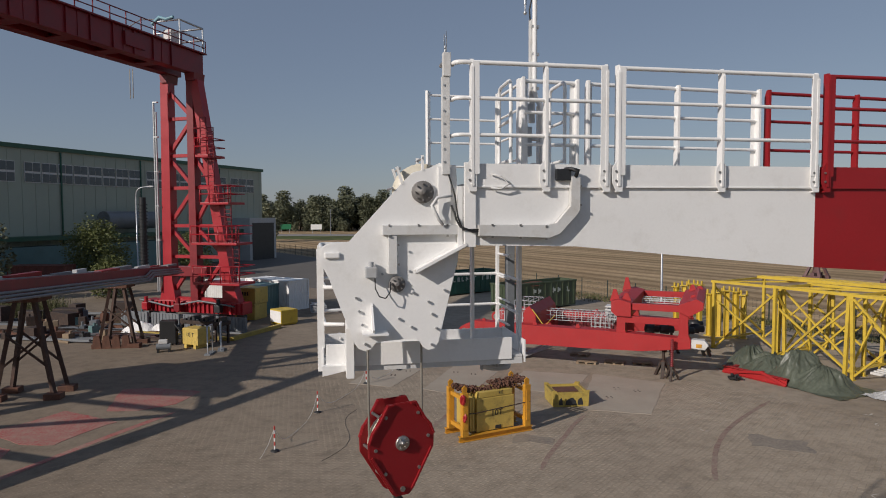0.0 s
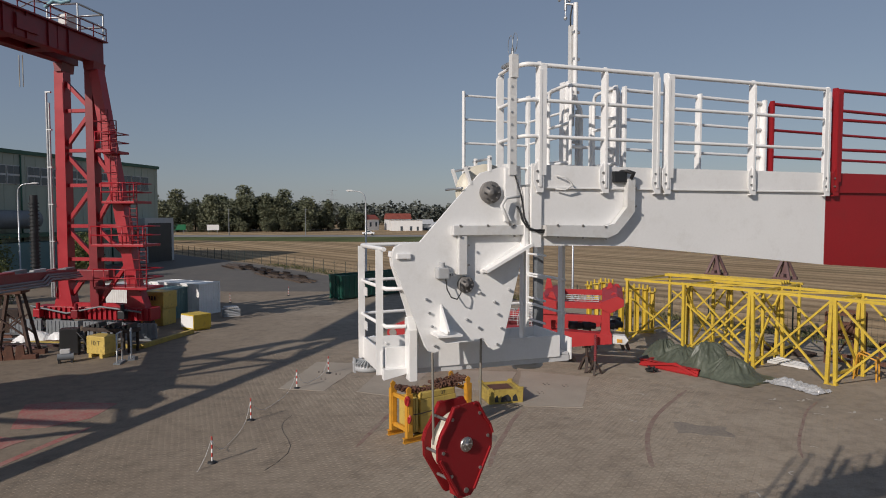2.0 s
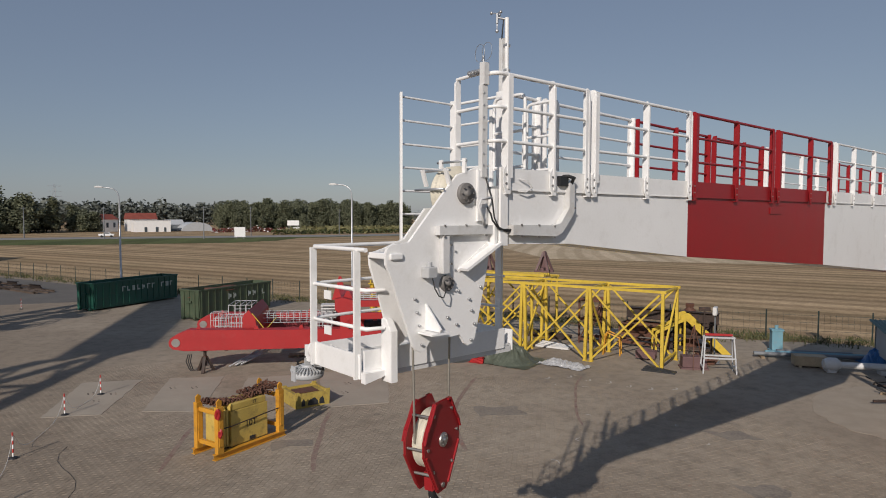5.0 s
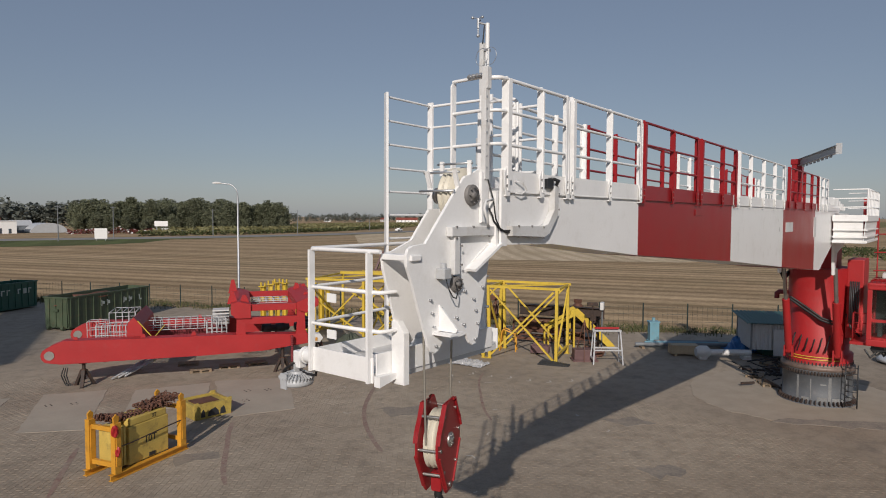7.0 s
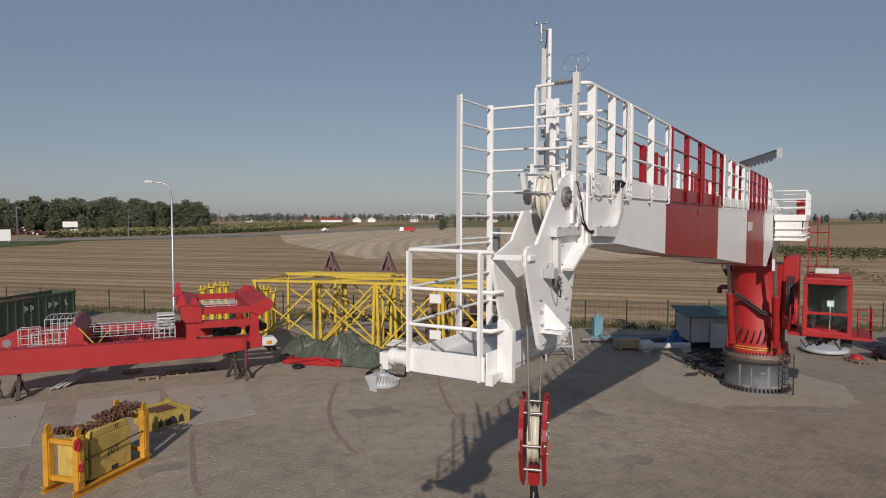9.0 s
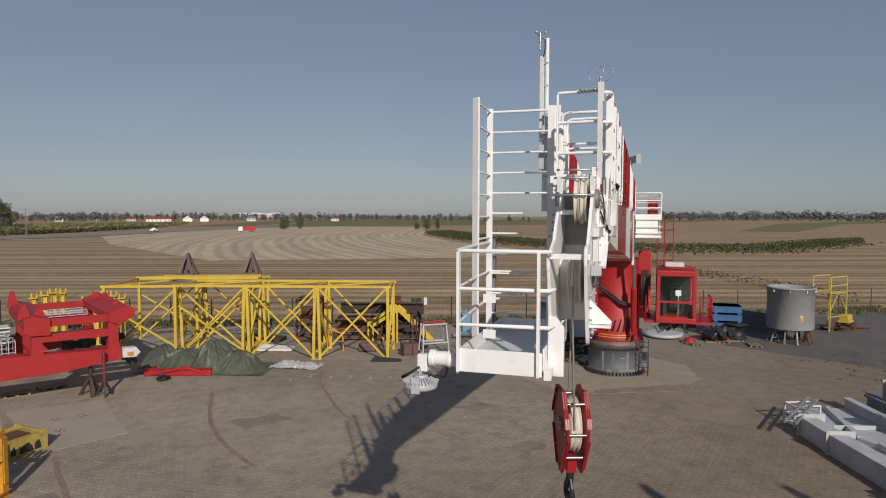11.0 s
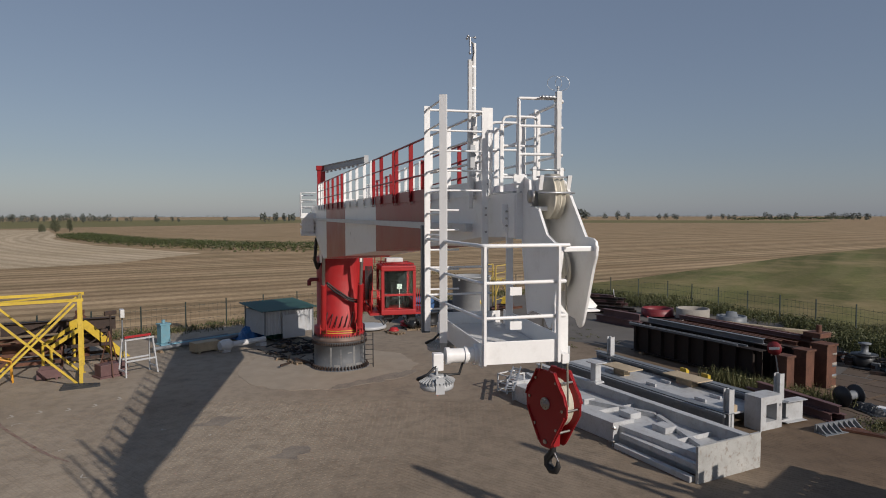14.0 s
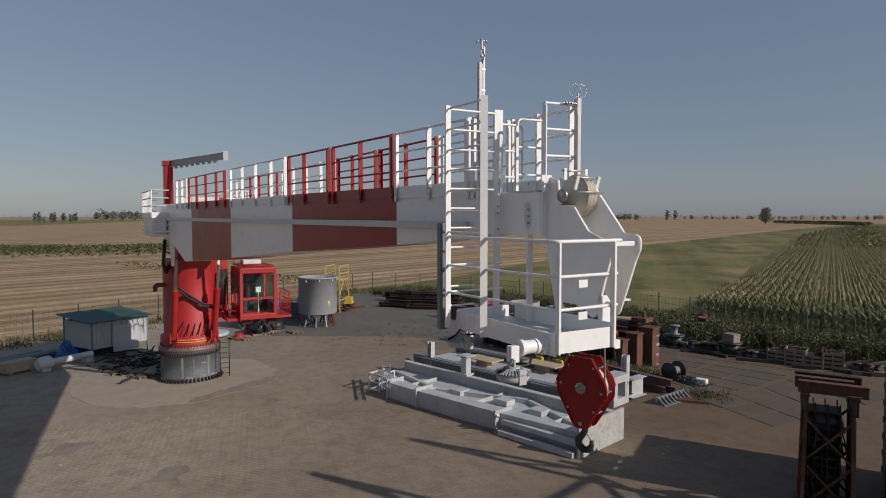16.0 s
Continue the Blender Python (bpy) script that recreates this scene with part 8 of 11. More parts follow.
solid("girder_lug", bm, RUST, "rusty lug block on the girder end", "lug", BG)
for k, (dx, z, l) in enumerate(((0.0, 0.3, 5.0), (0.55, 0.3, 5.4), (0.25, 0.86, 4.6))):
    bm = bm_new()
    i_beam(bm, (0.3 * k, dx, z), (l, dx + 0.05, z), 0.4, 0.56, 0.04)
    solid("brown_beam", bm, (BROWN, RUST_DARK, BROWN)[k], "dark brown steel beam lying on the lane", "beam", pose(46.4, -7.0, 0, 0, 0, -152), "brown beams")
for x, y, r, h, mm, lab in ((48.6, -13.2, 1.4, 0.75, RED_OLD, "faded red steel ring lying flat"), (46.6, -15.6, 1.4, 1.0, CONCRETE, "grey concrete ring lying flat"), (44.6, -18.1, 1.2, 0.62, GREY, "grey flanged casting lying flat")):
    bm = bm_new()
    lathe(bm, [(r, 0.15), (r, h), (r - 0.16, h + 0.02), (r - 0.2, 0.3), (r - 0.2, 0.15)], (0, 0, 0), 36)
    for a in (0, 2.1, 4.2):
        box(bm, r * 0.8 * math.cos(a) - 0.3, r * 0.8 * math.cos(a) + 0.3, r * 0.8 * math.sin(a) - 0.3, r * 0.8 * math.sin(a) + 0.3, 0, 0.15)
    if r < 1.3:
        lathe(bm, [(1.0, 0.5), (0.5, 0.62), (0.42, 0.95), (0.1, 1.0)], (0, 0, 0), 20)
    solid("steel_ring", bm, mm, lab, "ring", pose(x, y, 0), "stored rings")
for k in range(4):
    bm = bm_new()
    box(bm, -1.6, 1.6, -0.25, 0.25, 0.3, 0.45 + 0.1 * k)
    box(bm, -1.2, -1.0, -0.3, 0.3, 0, 0.3)
    box(bm, 1.0, 1.2, -0.3, 0.3, 0, 0.3)
    part_each("board", bm, WOOD_PALE, thing("timber_balk", "pale sawn timber balk lying on bearers", "timber", pose(41.5 - 1.6 * k, -17.6 - 0.8 * k, 0, 0, 0, 30 + 10 * k), "timber balks"))

SIGN_RED = surface("sign_red", (0.21, 0.024, 0.028), 0.5, var=0.1, relief=0)


def no_entry(m, h=2.3):
    t = thing("no_entry_sign", "round red no-entry sign with a white bar on a thin post", "sign", m, "no-entry signs")
    bm = bm_new()
    tube(bm, (0, 0, 0), (0, 0, h + 0.3), 0.035, 8)
    part("post", bm, GALV, t)
    bm = bm_new()
    lathe(bm, [(0.37, -0.05), (0.37, -0.065), (0.01, -0.066)], (0, 0, h), 28, (0, 1, 0))
    part("disc", bm, SIGN_RED, t)
    bm = bm_new()
    box(bm, -0.26, 0.26, -0.074, -0.069, h - 0.07, h + 0.07)
    part("bar", bm, WHITE, t)
    bm = bm_new()
    box(bm, -0.25, 0.25, -0.25, 0.25, 0, 0.08)
    part("foot", bm, CONCRETE, t)


no_entry(pose(23.9, -10.45, 0, 0, -9, -138), 2.2)
no_entry(pose(29.83, -21.76, 0, 0, 0, -146.3), 1.7)

# ---- things beside the concrete lane ----
for k, (x, y, z, l) in enumerate(((0, 0, 0.2, 4.6), (0.3, 0.42, 0.2, 4.8), (0.1, 0.2, 0.58, 4.5))):
    bm = bm_new()
    i_beam(bm, (x, y, z), (x + l, y + 0.05, z), 0.3, 0.37)
    solid("brown_i_beam", bm, BROWN, "brown I-beam stacked on the ground", "beam", pose(18.55, -10.25, 0, 0, 0, 17), "stacked brown beams")
comb = thing("toothed_rail", "grey toothed steel rail lying on the paving", "rail", pose(17.75, -9.3, 0, 0, 0, -71))
bm = bm_new()
box(bm, -1.2, 1.2, -0.04, 0.04, 0.0, 0.36)
box(bm, -1.2, 1.2, -0.5, -0.045, 0.0, 0.03)
part("back", bm, GREY, comb)
for k in range(8):
    bm = bm_new()
    prism(bm, [(-0.46, 0.034), (-0.044, 0.034), (-0.044, 0.35)], "x", -1.12 + 0.31 * k, -1.06 + 0.31 * k)
    part("tooth", bm, GREY, comb)
bm = bm_new()
for k in range(4):
    bar(bm, (-0.8 + 0.3 * k, -0.4, 0.06), (0.6 + 0.2 * k, 0.5, 0.08), 0.12, 0.1)
part_each("offcut", bm, RUST, thing("offcut_heap", "rusty flat offcuts lying on the paving", "offcuts", pose(17.2, -10.0, 0, 0, 0, 18.7)))
reel = thing("cable_reel", "empty black steel cable reel lying on its rim", "cable reel", pose(21.05, -12.15, 0.5, 0, 0, 18.7))
for y in (-0.45, 0.45):
    bm = bm_new()
    lathe(bm, [(0.02, y - 0.02), (0.5, y - 0.02), (0.5, y + 0.02), (0.02, y + 0.02)], (0, 0, 0), 24, (0, 1, 0))
    part("flange", bm, DARK, reel)
bm = bm_new()
tube(bm, (0, -0.45, 0), (0, 0.45, 0), 0.22, 16)
part("drum", bm, GREY, reel)
drape("dark_sheet", pose(20.2, -12.6, 0, 0, 0, 8.7), 1.0, 0.6, [(0, 0, (0.9, 0.5), 0.3)], DARK, "crumpled dark sheet on the ground", "sheet", 3.3, 0.25)
bm = bm_new()
box(bm, -0.3, 0.3, -0.2, 0.2, 0, 0.3, 0.04)
solid("white_bag", bm, WHITE, "small white bag on the ground", "bag", pose(19.75, -12.95, 0, 0, 0, 28.7))
for k in range(3):
    bm = bm_new()
    lathe(bm, [(0.42, 0.0), (0.42, 0.1), (0.3, 0.12), (0.3, 0.5), (0.42, 0.52), (0.42, 0.62)], (0, 0, 0), 18)
    solid("wooden_reel", bm, (WOOD, GREY, CONCRETE)[k], "small cable reel standing beside the girders", "reel", pose(24.62, -13.41, 0.62 * k), "stacked reels")

# row of stored goods along the right fence
ROWP = [(31.2, -16.9), (29.3, -17.5), (27.6, -18.7), (26.0, -19.6), (24.6, -19.9), (22.8, -21.2), (21.6, -21.7), (20.4, -22.5), (18.6, -24.2)]


def along(ps, s):
    for (x0, y0), (x1, y1) in zip(ps, ps[1:]):
        l = math.hypot(x1 - x0, y1 - y0)
        if s <= l:
            return x0 + (x1 - x0) * s / l, y0 + (y1 - y0) * s / l, math.degrees(math.atan2(y1 - y0, x1 - x0))
        s -= l
    return x1, y1, math.degrees(math.atan2(y1 - y0, x1 - x0))


WOOD_GREY = surface("weathered_grey_wood", (0.24, 0.205, 0.165), 0.85, var=0.25, scale=2.0, dirt=(0.1, 0.075, 0.055), dirt_amount=0.6)
rng = random.Random(21)


def slatted_crate(m, h, mat):
    t = thing("slatted_crate", "weathered slatted wooden crate filled with dark scrap", "crate", m, "goods along the fence")
    n = int(h / 0.25)
    bm = bm_new()
    for yy in (-0.55, 0.55):
        for j in range(n):
            box(bm, -0.58, 0.58, yy - 0.02, yy + 0.02, 0.12 + 0.25 * j, 0.26 + 0.25 * j)
    for xx in (-0.56, 0.56):
        for j in range(n):
            box(bm, xx - 0.02, xx + 0.02, -0.53, 0.53, 0.12 + 0.25 * j, 0.26 + 0.25 * j)
    for xx in (-0.52, 0, 0.52):
        for yy in (-0.585, 0.585):
            box(bm, xx - 0.05, xx + 0.05, yy - 0.012, yy + 0.012, 0.0, h)
    part_each("slat", bm, mat, t)
    bm = bm_new()
    box(bm, -0.52, 0.52, -0.5, 0.5, 0.06, h - 0.22)
    part("filling", bm, RUST_DARK, t)
    bm = bm_new()
    for j in range(7):
        a, b = rng.uniform(-0.45, 0.45), rng.uniform(-0.42, 0.42)
        bar(bm, (a, b, h - 0.18), (a + rng.uniform(-0.3, 0.3), b + rng.uniform(-0.3, 0.3), h + rng.uniform(-0.08, 0.12)), 0.09, 0.06)
    part_each("scrap_piece", bm, RUST, t)


for k in range(16):
    x, y, a = along(ROWP, 0.2 + 0.97 * k)
    a += rng.uniform(-6, 6)
    m = pose(x, y, 0, 0, 0, a)
    if k in (10, 11, 12, 13):
        slatted_crate(m, (0.95, 1.05, 0.95, 1.1)[k - 10], WOOD_GREY)
    elif k in (3, 7):
        t = thing("cable_drum", "dark cable drum lying flat under a grey wooden box", "cable drum", m, "goods along the fence")
        bm = bm_new()
        lathe(bm, [(0.02, 0.05), (0.72, 0.05), (0.72, 0.13), (0.45, 0.15), (0.55, 0.22), (0.55, 0.7), (0.45, 0.78), (0.72, 0.8), (0.72, 0.88), (0.02, 0.88)], (0, 0, 0), 24)
        part("drum", bm, DARK, t)
        bm = bm_new()
        if k == 7:
            box(bm, -0.42, 0.42, -0.35, 0.35, 0.89, 1.45, 0.02)
            part("box", bm, WOOD_GREY, t)
        else:
            lathe(bm, [(0.02, 0.89), (0.34, 0.89), (0.34, 0.95), (0.2, 0.97), (0.2, 1.45), (0.34, 1.47), (0.34, 1.54), (0.02, 1.54)], (0, 0, 0), 18)
            part("reel", bm, GREY, t)
    else:
        t = thing("loaded_pallet", "pallet heaped with dark rusty machine parts beside the fence", "pallet", m, "goods along the fence")
        bm = bm_new()
        for j in range(5):
            box(bm, -0.6, 0.6, -0.5 + 0.22 * j, -0.36 + 0.22 * j, 0.1, 0.14)
        for yy in (-0.45, 0, 0.45):
            box(bm, -0.6, 0.6, yy - 0.05, yy + 0.05, 0, 0.099)
        part_each("deck_board", bm, WOOD_GREY, t)
        for j in range(9):
            bm = bm_new()
            c = Vector((rng.uniform(-0.45, 0.45), rng.uniform(-0.4, 0.4), 0.15))
            q = rng.random()
            if q < 0.4:
                w, d, h = rng.uniform(0.12, 0.3), rng.uniform(0.1, 0.22), rng.uniform(0.15, 0.5)
                box(bm, c.x - w, c.x + w, c.y - d, c.y + d, 0.142, 0.142 + h, 0.02)
            elif q < 0.7:
                lathe(bm, [(0.1, 0), (0.24, 0), (0.24, 0.1), (0.14, 0.13), (0.14, 0.3), (0.22, 0.33), (0.22, 0.4), (0.1, 0.4)], (c.x, c.y, 0.142), 12)
            else:
                bar(bm, c + Vector((-0.5, -0.1, 0.3)), c + Vector((0.5, 0.15, 0.42 + 0.2 * rng.random())), 0.12, 0.1)
            part("machine_part", bm, (RUST_DARK, DARK, RUST_DARK, RUST, GREY)[(j + k) % 5], t)
for k in range(30):
    x, y, a = along(ROWP, rng.uniform(0, 15))
    bm = bm_new()
    l = rng.uniform(0.6, 1.5)
    bar(bm, (-l, 0, 0.1), (l, 0.1, 0.12), 0.16, 0.18)
    if k % 2:
        bar(bm, (-l * 0.5, 0.25, 0.1), (l * 0.7, 0.2, 0.11), 0.14, 0.2)
    b = radians(a)
    off = rng.uniform(-1.3, -0.85) if k % 4 else 1.1
    solid("steel_offcut", bm, (RUST_DARK, DARK, RUST, GREY)[k % 4], "dark steel offcut lying before the stored goods", "offcut", pose(x + math.sin(b) * off, y - math.cos(b) * off, 0.012, 0, 0, a + rng.uniform(-20, 20)), "offcuts along the fence")

# ---- stack of rusty trestle frames ----
stack = thing("trestle_stack", "tall stack of rusty lattice trestles with worn yellow legs", "trestle", pose(6.63, -6.36, 0, 0, 0, -47.3) @ Matrix.Diagonal((0.78, 0.42, 0.88, 1)))
for x in (-1.0, 0.05, 1.0):
    for y in (-1.6, 1.6):
        bm = bm_new()
        bar(bm, (x * 1.32, y, 0), (x * 0.92, y * 0.92, 3.75), 0.24, 0.34, (1, 0, 0))
        part("leg", bm, RUST if x < 0.5 else RUST_DARK, stack)
for x in (-0.58, 0.55):
    for y in (-1.8, 1.8):
        bm = bm_new()
        bar(bm, (x * 1.1, y, 0), (x * 0.9, y * 0.93, 3.3), 0.13, 0.2, (1, 0, 0))
        part("inner_leg", bm, YELLOW_DIRTY if x < 0 and y < 0 else RUST, stack, "worn yellow leg" if x < 0 and y < 0 else "rusty leg")
bm = bm_new()
for y in (-1.6, 1.6, 0.0, -0.8, 0.8):
    for z0, z1 in ((0.15, 1.3), (1.3, 2.5), (2.5, 3.6)):
        bar(bm, (-1.1, y, z0), (0.0, y, z1), 0.08, 0.16)
        bar(bm, (0.0, y + 0.1, z0), (-1.0, y + 0.1, z1), 0.08, 0.16)
        bar(bm, (1.1, y, z0), (0.05, y, z1), 0.08, 0.16)
        bar(bm, (0.05, y + 0.1, z0), (1.0, y + 0.1, z1), 0.08, 0.16)
    for z in (0.6, 1.3, 1.95, 2.5, 3.1):
        bar(bm, (-1.1, y + 0.05, z), (1.05, y + 0.05, z + 0.04), 0.1, 0.2)
part_each("bracing", bm, RUST_DARK, stack)
bm = bm_new()
for x in (-1.08, 1.05):
    for z0, z1 in ((0.2, 1.8), (1.8, 0.2), (1.8, 3.4), (3.4, 1.8)):
        bar(bm, (x, -1.6, z0), (x, 1.6, z1), 0.1, 0.1)
part_each("side_bracing", bm, RUST, stack)
r = random.Random(3)
bm = bm_new()
for k in range(16):
    x, y, z = r.uniform(-0.8, 0.8), r.uniform(-1.9, 1.2), r.uniform(0.1, 2.2)
    bar(bm, (x, y, z), (x + r.uniform(-0.5, 0.5), y + r.uniform(-0.2, 0.6), z + r.uniform(0.4, 1.4)), 0.05, 0.08)
part_each("loose_rod", bm, RUST, stack, "thin rusty rod stuck in the stack")
for k in range(15):
    bm = bm_new()
    x = -0.6 + 0.25 * (k % 3)
    prism(bm, [(x, 0.2 + 0.22 * k), (1.0, 0.22 + 0.22 * k + 0.03 * (k % 2)), (1.0, 0.32 + 0.22 * k), (x, 0.29 + 0.22 * k)], "y", -1.1 + 0.12 * (k % 4), 1.4)
    part("stored_slat", bm, (DARK, GREY, RUST_DARK)[k % 3], stack, "dark grey slat stored inside the stack")
# infill added to darken the stack's inside and thicken its shadow
for y, z in ((-0.55, 3.3), (0.35, 3.0), (1.2, 3.4)):
    bm = bm_new()
    prism(bm, [(-0.85, 0.15), (0.85, 0.3), (0.7, z), (-0.75, z - 0.2)], "y", y - 0.03, y + 0.03)
    part("infill_plate", bm, RUST_DARK, stack, "dark rusty infill plate added to deepen the stack's shade")
bm = bm_new()
for y in (-1.55, 1.55):
    box(bm, -1.28, 1.28, y - 0.1, y + 0.1, 3.66, 4.14)
part_each("head_beam", bm, RUST, stack, "rust-brown head beam")
bm = bm_new()
for y in (-1.55, 1.55):
    box(bm, -1.34, 1.34, y - 0.3, y + 0.3, 4.14, 4.19)
    box(bm, -1.3, 1.3, y - 0.24, y + 0.24, 3.61, 3.66)
    for x in (-1.25, 0.0, 1.25):
        box(bm, x - 0.03, x + 0.03, y - 0.22, y - 0.1, 3.66, 4.14)
part_each("head_plate", bm, RUST_DARK, stack)
for x, y, l in ((-0.9, -0.2, 2.2), (-0.1, 0.3, 1.9), (0.75, 0.0, 2.2)):
    bm = bm_new()
    i_beam(bm, (x, y - l, 4.4), (x + 0.05, y + l, 4.42), 0.36, 0.4, 0.04)
    part("top_beam", bm, RUST if x < 0 else RUST_DARK, stack, "rusty beam laid on top")
# copies added out of view, only for the lattice shadow on the paving
for x, y, a in ((3.13, -6.62, -46), (0.86, -8.40, -50), (0.67, -3.31, -44)):
    copy_thing(stack, pose(x, y, 0, 0, 0, a) @ Matrix.Diagonal((0.8, 0.8, 0.95, 1)))
# added beyond the view to throw the broad dark shadow over the plates
rack = thing("shadow_stack", "stack of dark frames added to cast the shadow beside the trestles", "steel stack", pose(4.51, -10.28, 0, 0, 0, -47.3))
for k in range(7):
    bm = bm_new()
    for j in range(10):
        box(bm, -2.25 + 0.46 * j, -1.85 + 0.46 * j, -2.35, 2.35, 0.1 + 0.6 * k, 0.3 + 0.6 * k)
    for y in (-2.2, -0.7, 0.8, 2.2):
        box(bm, -2.3, 2.4, y - 0.1, y + 0.1, 0.3 + 0.6 * k, 0.7 + 0.6 * k)
    part("frame", bm, RUST_DARK, rack)
rad = thing("finned_panel", "pale finned steel panel leaning beside the trestles", "panel", pose(5.35, -7.7, 0, 0, 0, -47.3))
for k in range(12):
    bm = bm_new()
    bar(bm, (-0.9, 0, 0.3 + 0.28 * k), (0.9, 0, 0.4 + 0.28 * k), 0.14, 0.05)
    part("fin", bm, GREY, rad)
bm = bm_new()
for x in (-0.9, 0.9):
    bar(bm, (x, 0.12, 0), (x, 0.12, 3.7), 0.1, 0.1)
part_each("stile", bm, RUST_DARK, rad)


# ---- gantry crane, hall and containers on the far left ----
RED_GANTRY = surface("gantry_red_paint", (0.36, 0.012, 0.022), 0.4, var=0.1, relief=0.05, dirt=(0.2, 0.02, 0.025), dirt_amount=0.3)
# same red made darker: the girder's shade is put into the colour
RED_GANTRY_SHADE = surface("gantry_red_shade", (0.2, 0.009, 0.016), 0.45, var=0.15, dirt=(0.11, 0.014, 0.016), dirt_amount=0.4)
GP = pose(-21.5, 56.0, 0, 0, 0, -17.5)
SPAN = -37.0
gantry = thing("gantry_crane", "tall red gantry crane with lattice legs and railed platforms", "gantry crane", GP)
bm = bm_new()
for x0, x1 in ((-2.9, -2.0), (-0.6, 0.3)):
    box(bm, x0, x1, SPAN - 1.2, 1.0, 21.4, 23.2, 0.04)
    for y in range(-36, 0, 4):
        box(bm, x0 - 0.04, x1 + 0.04, y - 0.06, y + 0.06, 21.45, 23.15)
for y in range(-36, 0, 4):
    box(bm, -1.98, -0.62, y - 0.5, y + 0.5, 21.42, 21.5)
    box(bm, -1.98, -0.62, y - 0.1, y + 0.1, 21.5, 23.1)
box(bm, -3.2, 0.6, SPAN - 1.2, 1.2, 23.2, 23.3)
box(bm, 0.3, 0.5, -8.0, -6.0, 21.9, 22.9)
for x0, x1 in ((-3.0, -2.2), (-0.4, 0.6)):
    prism(bm, [(x0, 21.39), (x1, 21.39), (x1 - 0.1, 20.7), (x0 + 0.1, 20.7)], "y", -0.6, 0.8)
girder = part("main_girder", bm, RED_GANTRY_SHADE, gantry, "shade-darkened red twin box girder")
bm = bm_new()
for x in (-3.1, 0.5):
    for z in (23.75, 24.3):
        pipe(bm, [(x, SPAN, z), (x, 1.1, z)], 0.05, 5)
    for k in range(26):
        y = 1.1 - 1.5 * k
        tube(bm, (x, y, 23.3), (x, y, 24.3), 0.045, 5)
part_each("girder_rail", bm, RED_GANTRY_SHADE, girder)
bm = bm_new()
for x in (-2.2, 0.4):
    for y in (-2.0, 0.9):
        tube(bm, (x, y, 23.3), (x, y, 25.4), 0.07, 6)
for z in (24.4, 25.4):
    pipe(bm, [(-2.2, -2.0, z), (0.4, -2.0, z), (0.4, 0.9, z), (-2.2, 0.9, z), (-2.2, -2.0, z)], 0.06, 6)
pipe(bm, [(-3.8, -3.6, 24.5), (-3.2, -2.4, 25.6), (-1.5, -1.5, 25.7)], 0.06, 6)
part("service_cage", bm, GALV, gantry, "grey tubular service cage")
bm = bm_new()
box(bm, -1.8, -1.0, -1.4, -0.4, 23.3, 24.9, 0.05)
part("electric_cabinet", bm, GREY_PALE, gantry)
bm = bm_new()
pipe(bm, [(-2.3, -2.1, 25.2), (-1.6, -2.0, 25.75), (-0.9, -2.05, 25.5), (-0.2, -2.0, 25.65)], 0.14, 7)
part("tarpaulin_roll", bm, BLUE_PALE, gantry, "pale blue sheet tied to the cage")
for y in range(-35, -1, 2):
    bm = bm_new()
    box(bm, 0.302, 0.42, y - 0.05, y + 0.05, 21.42, 23.18)
    part("stiffener", bm, RED_GANTRY_SHADE, girder)


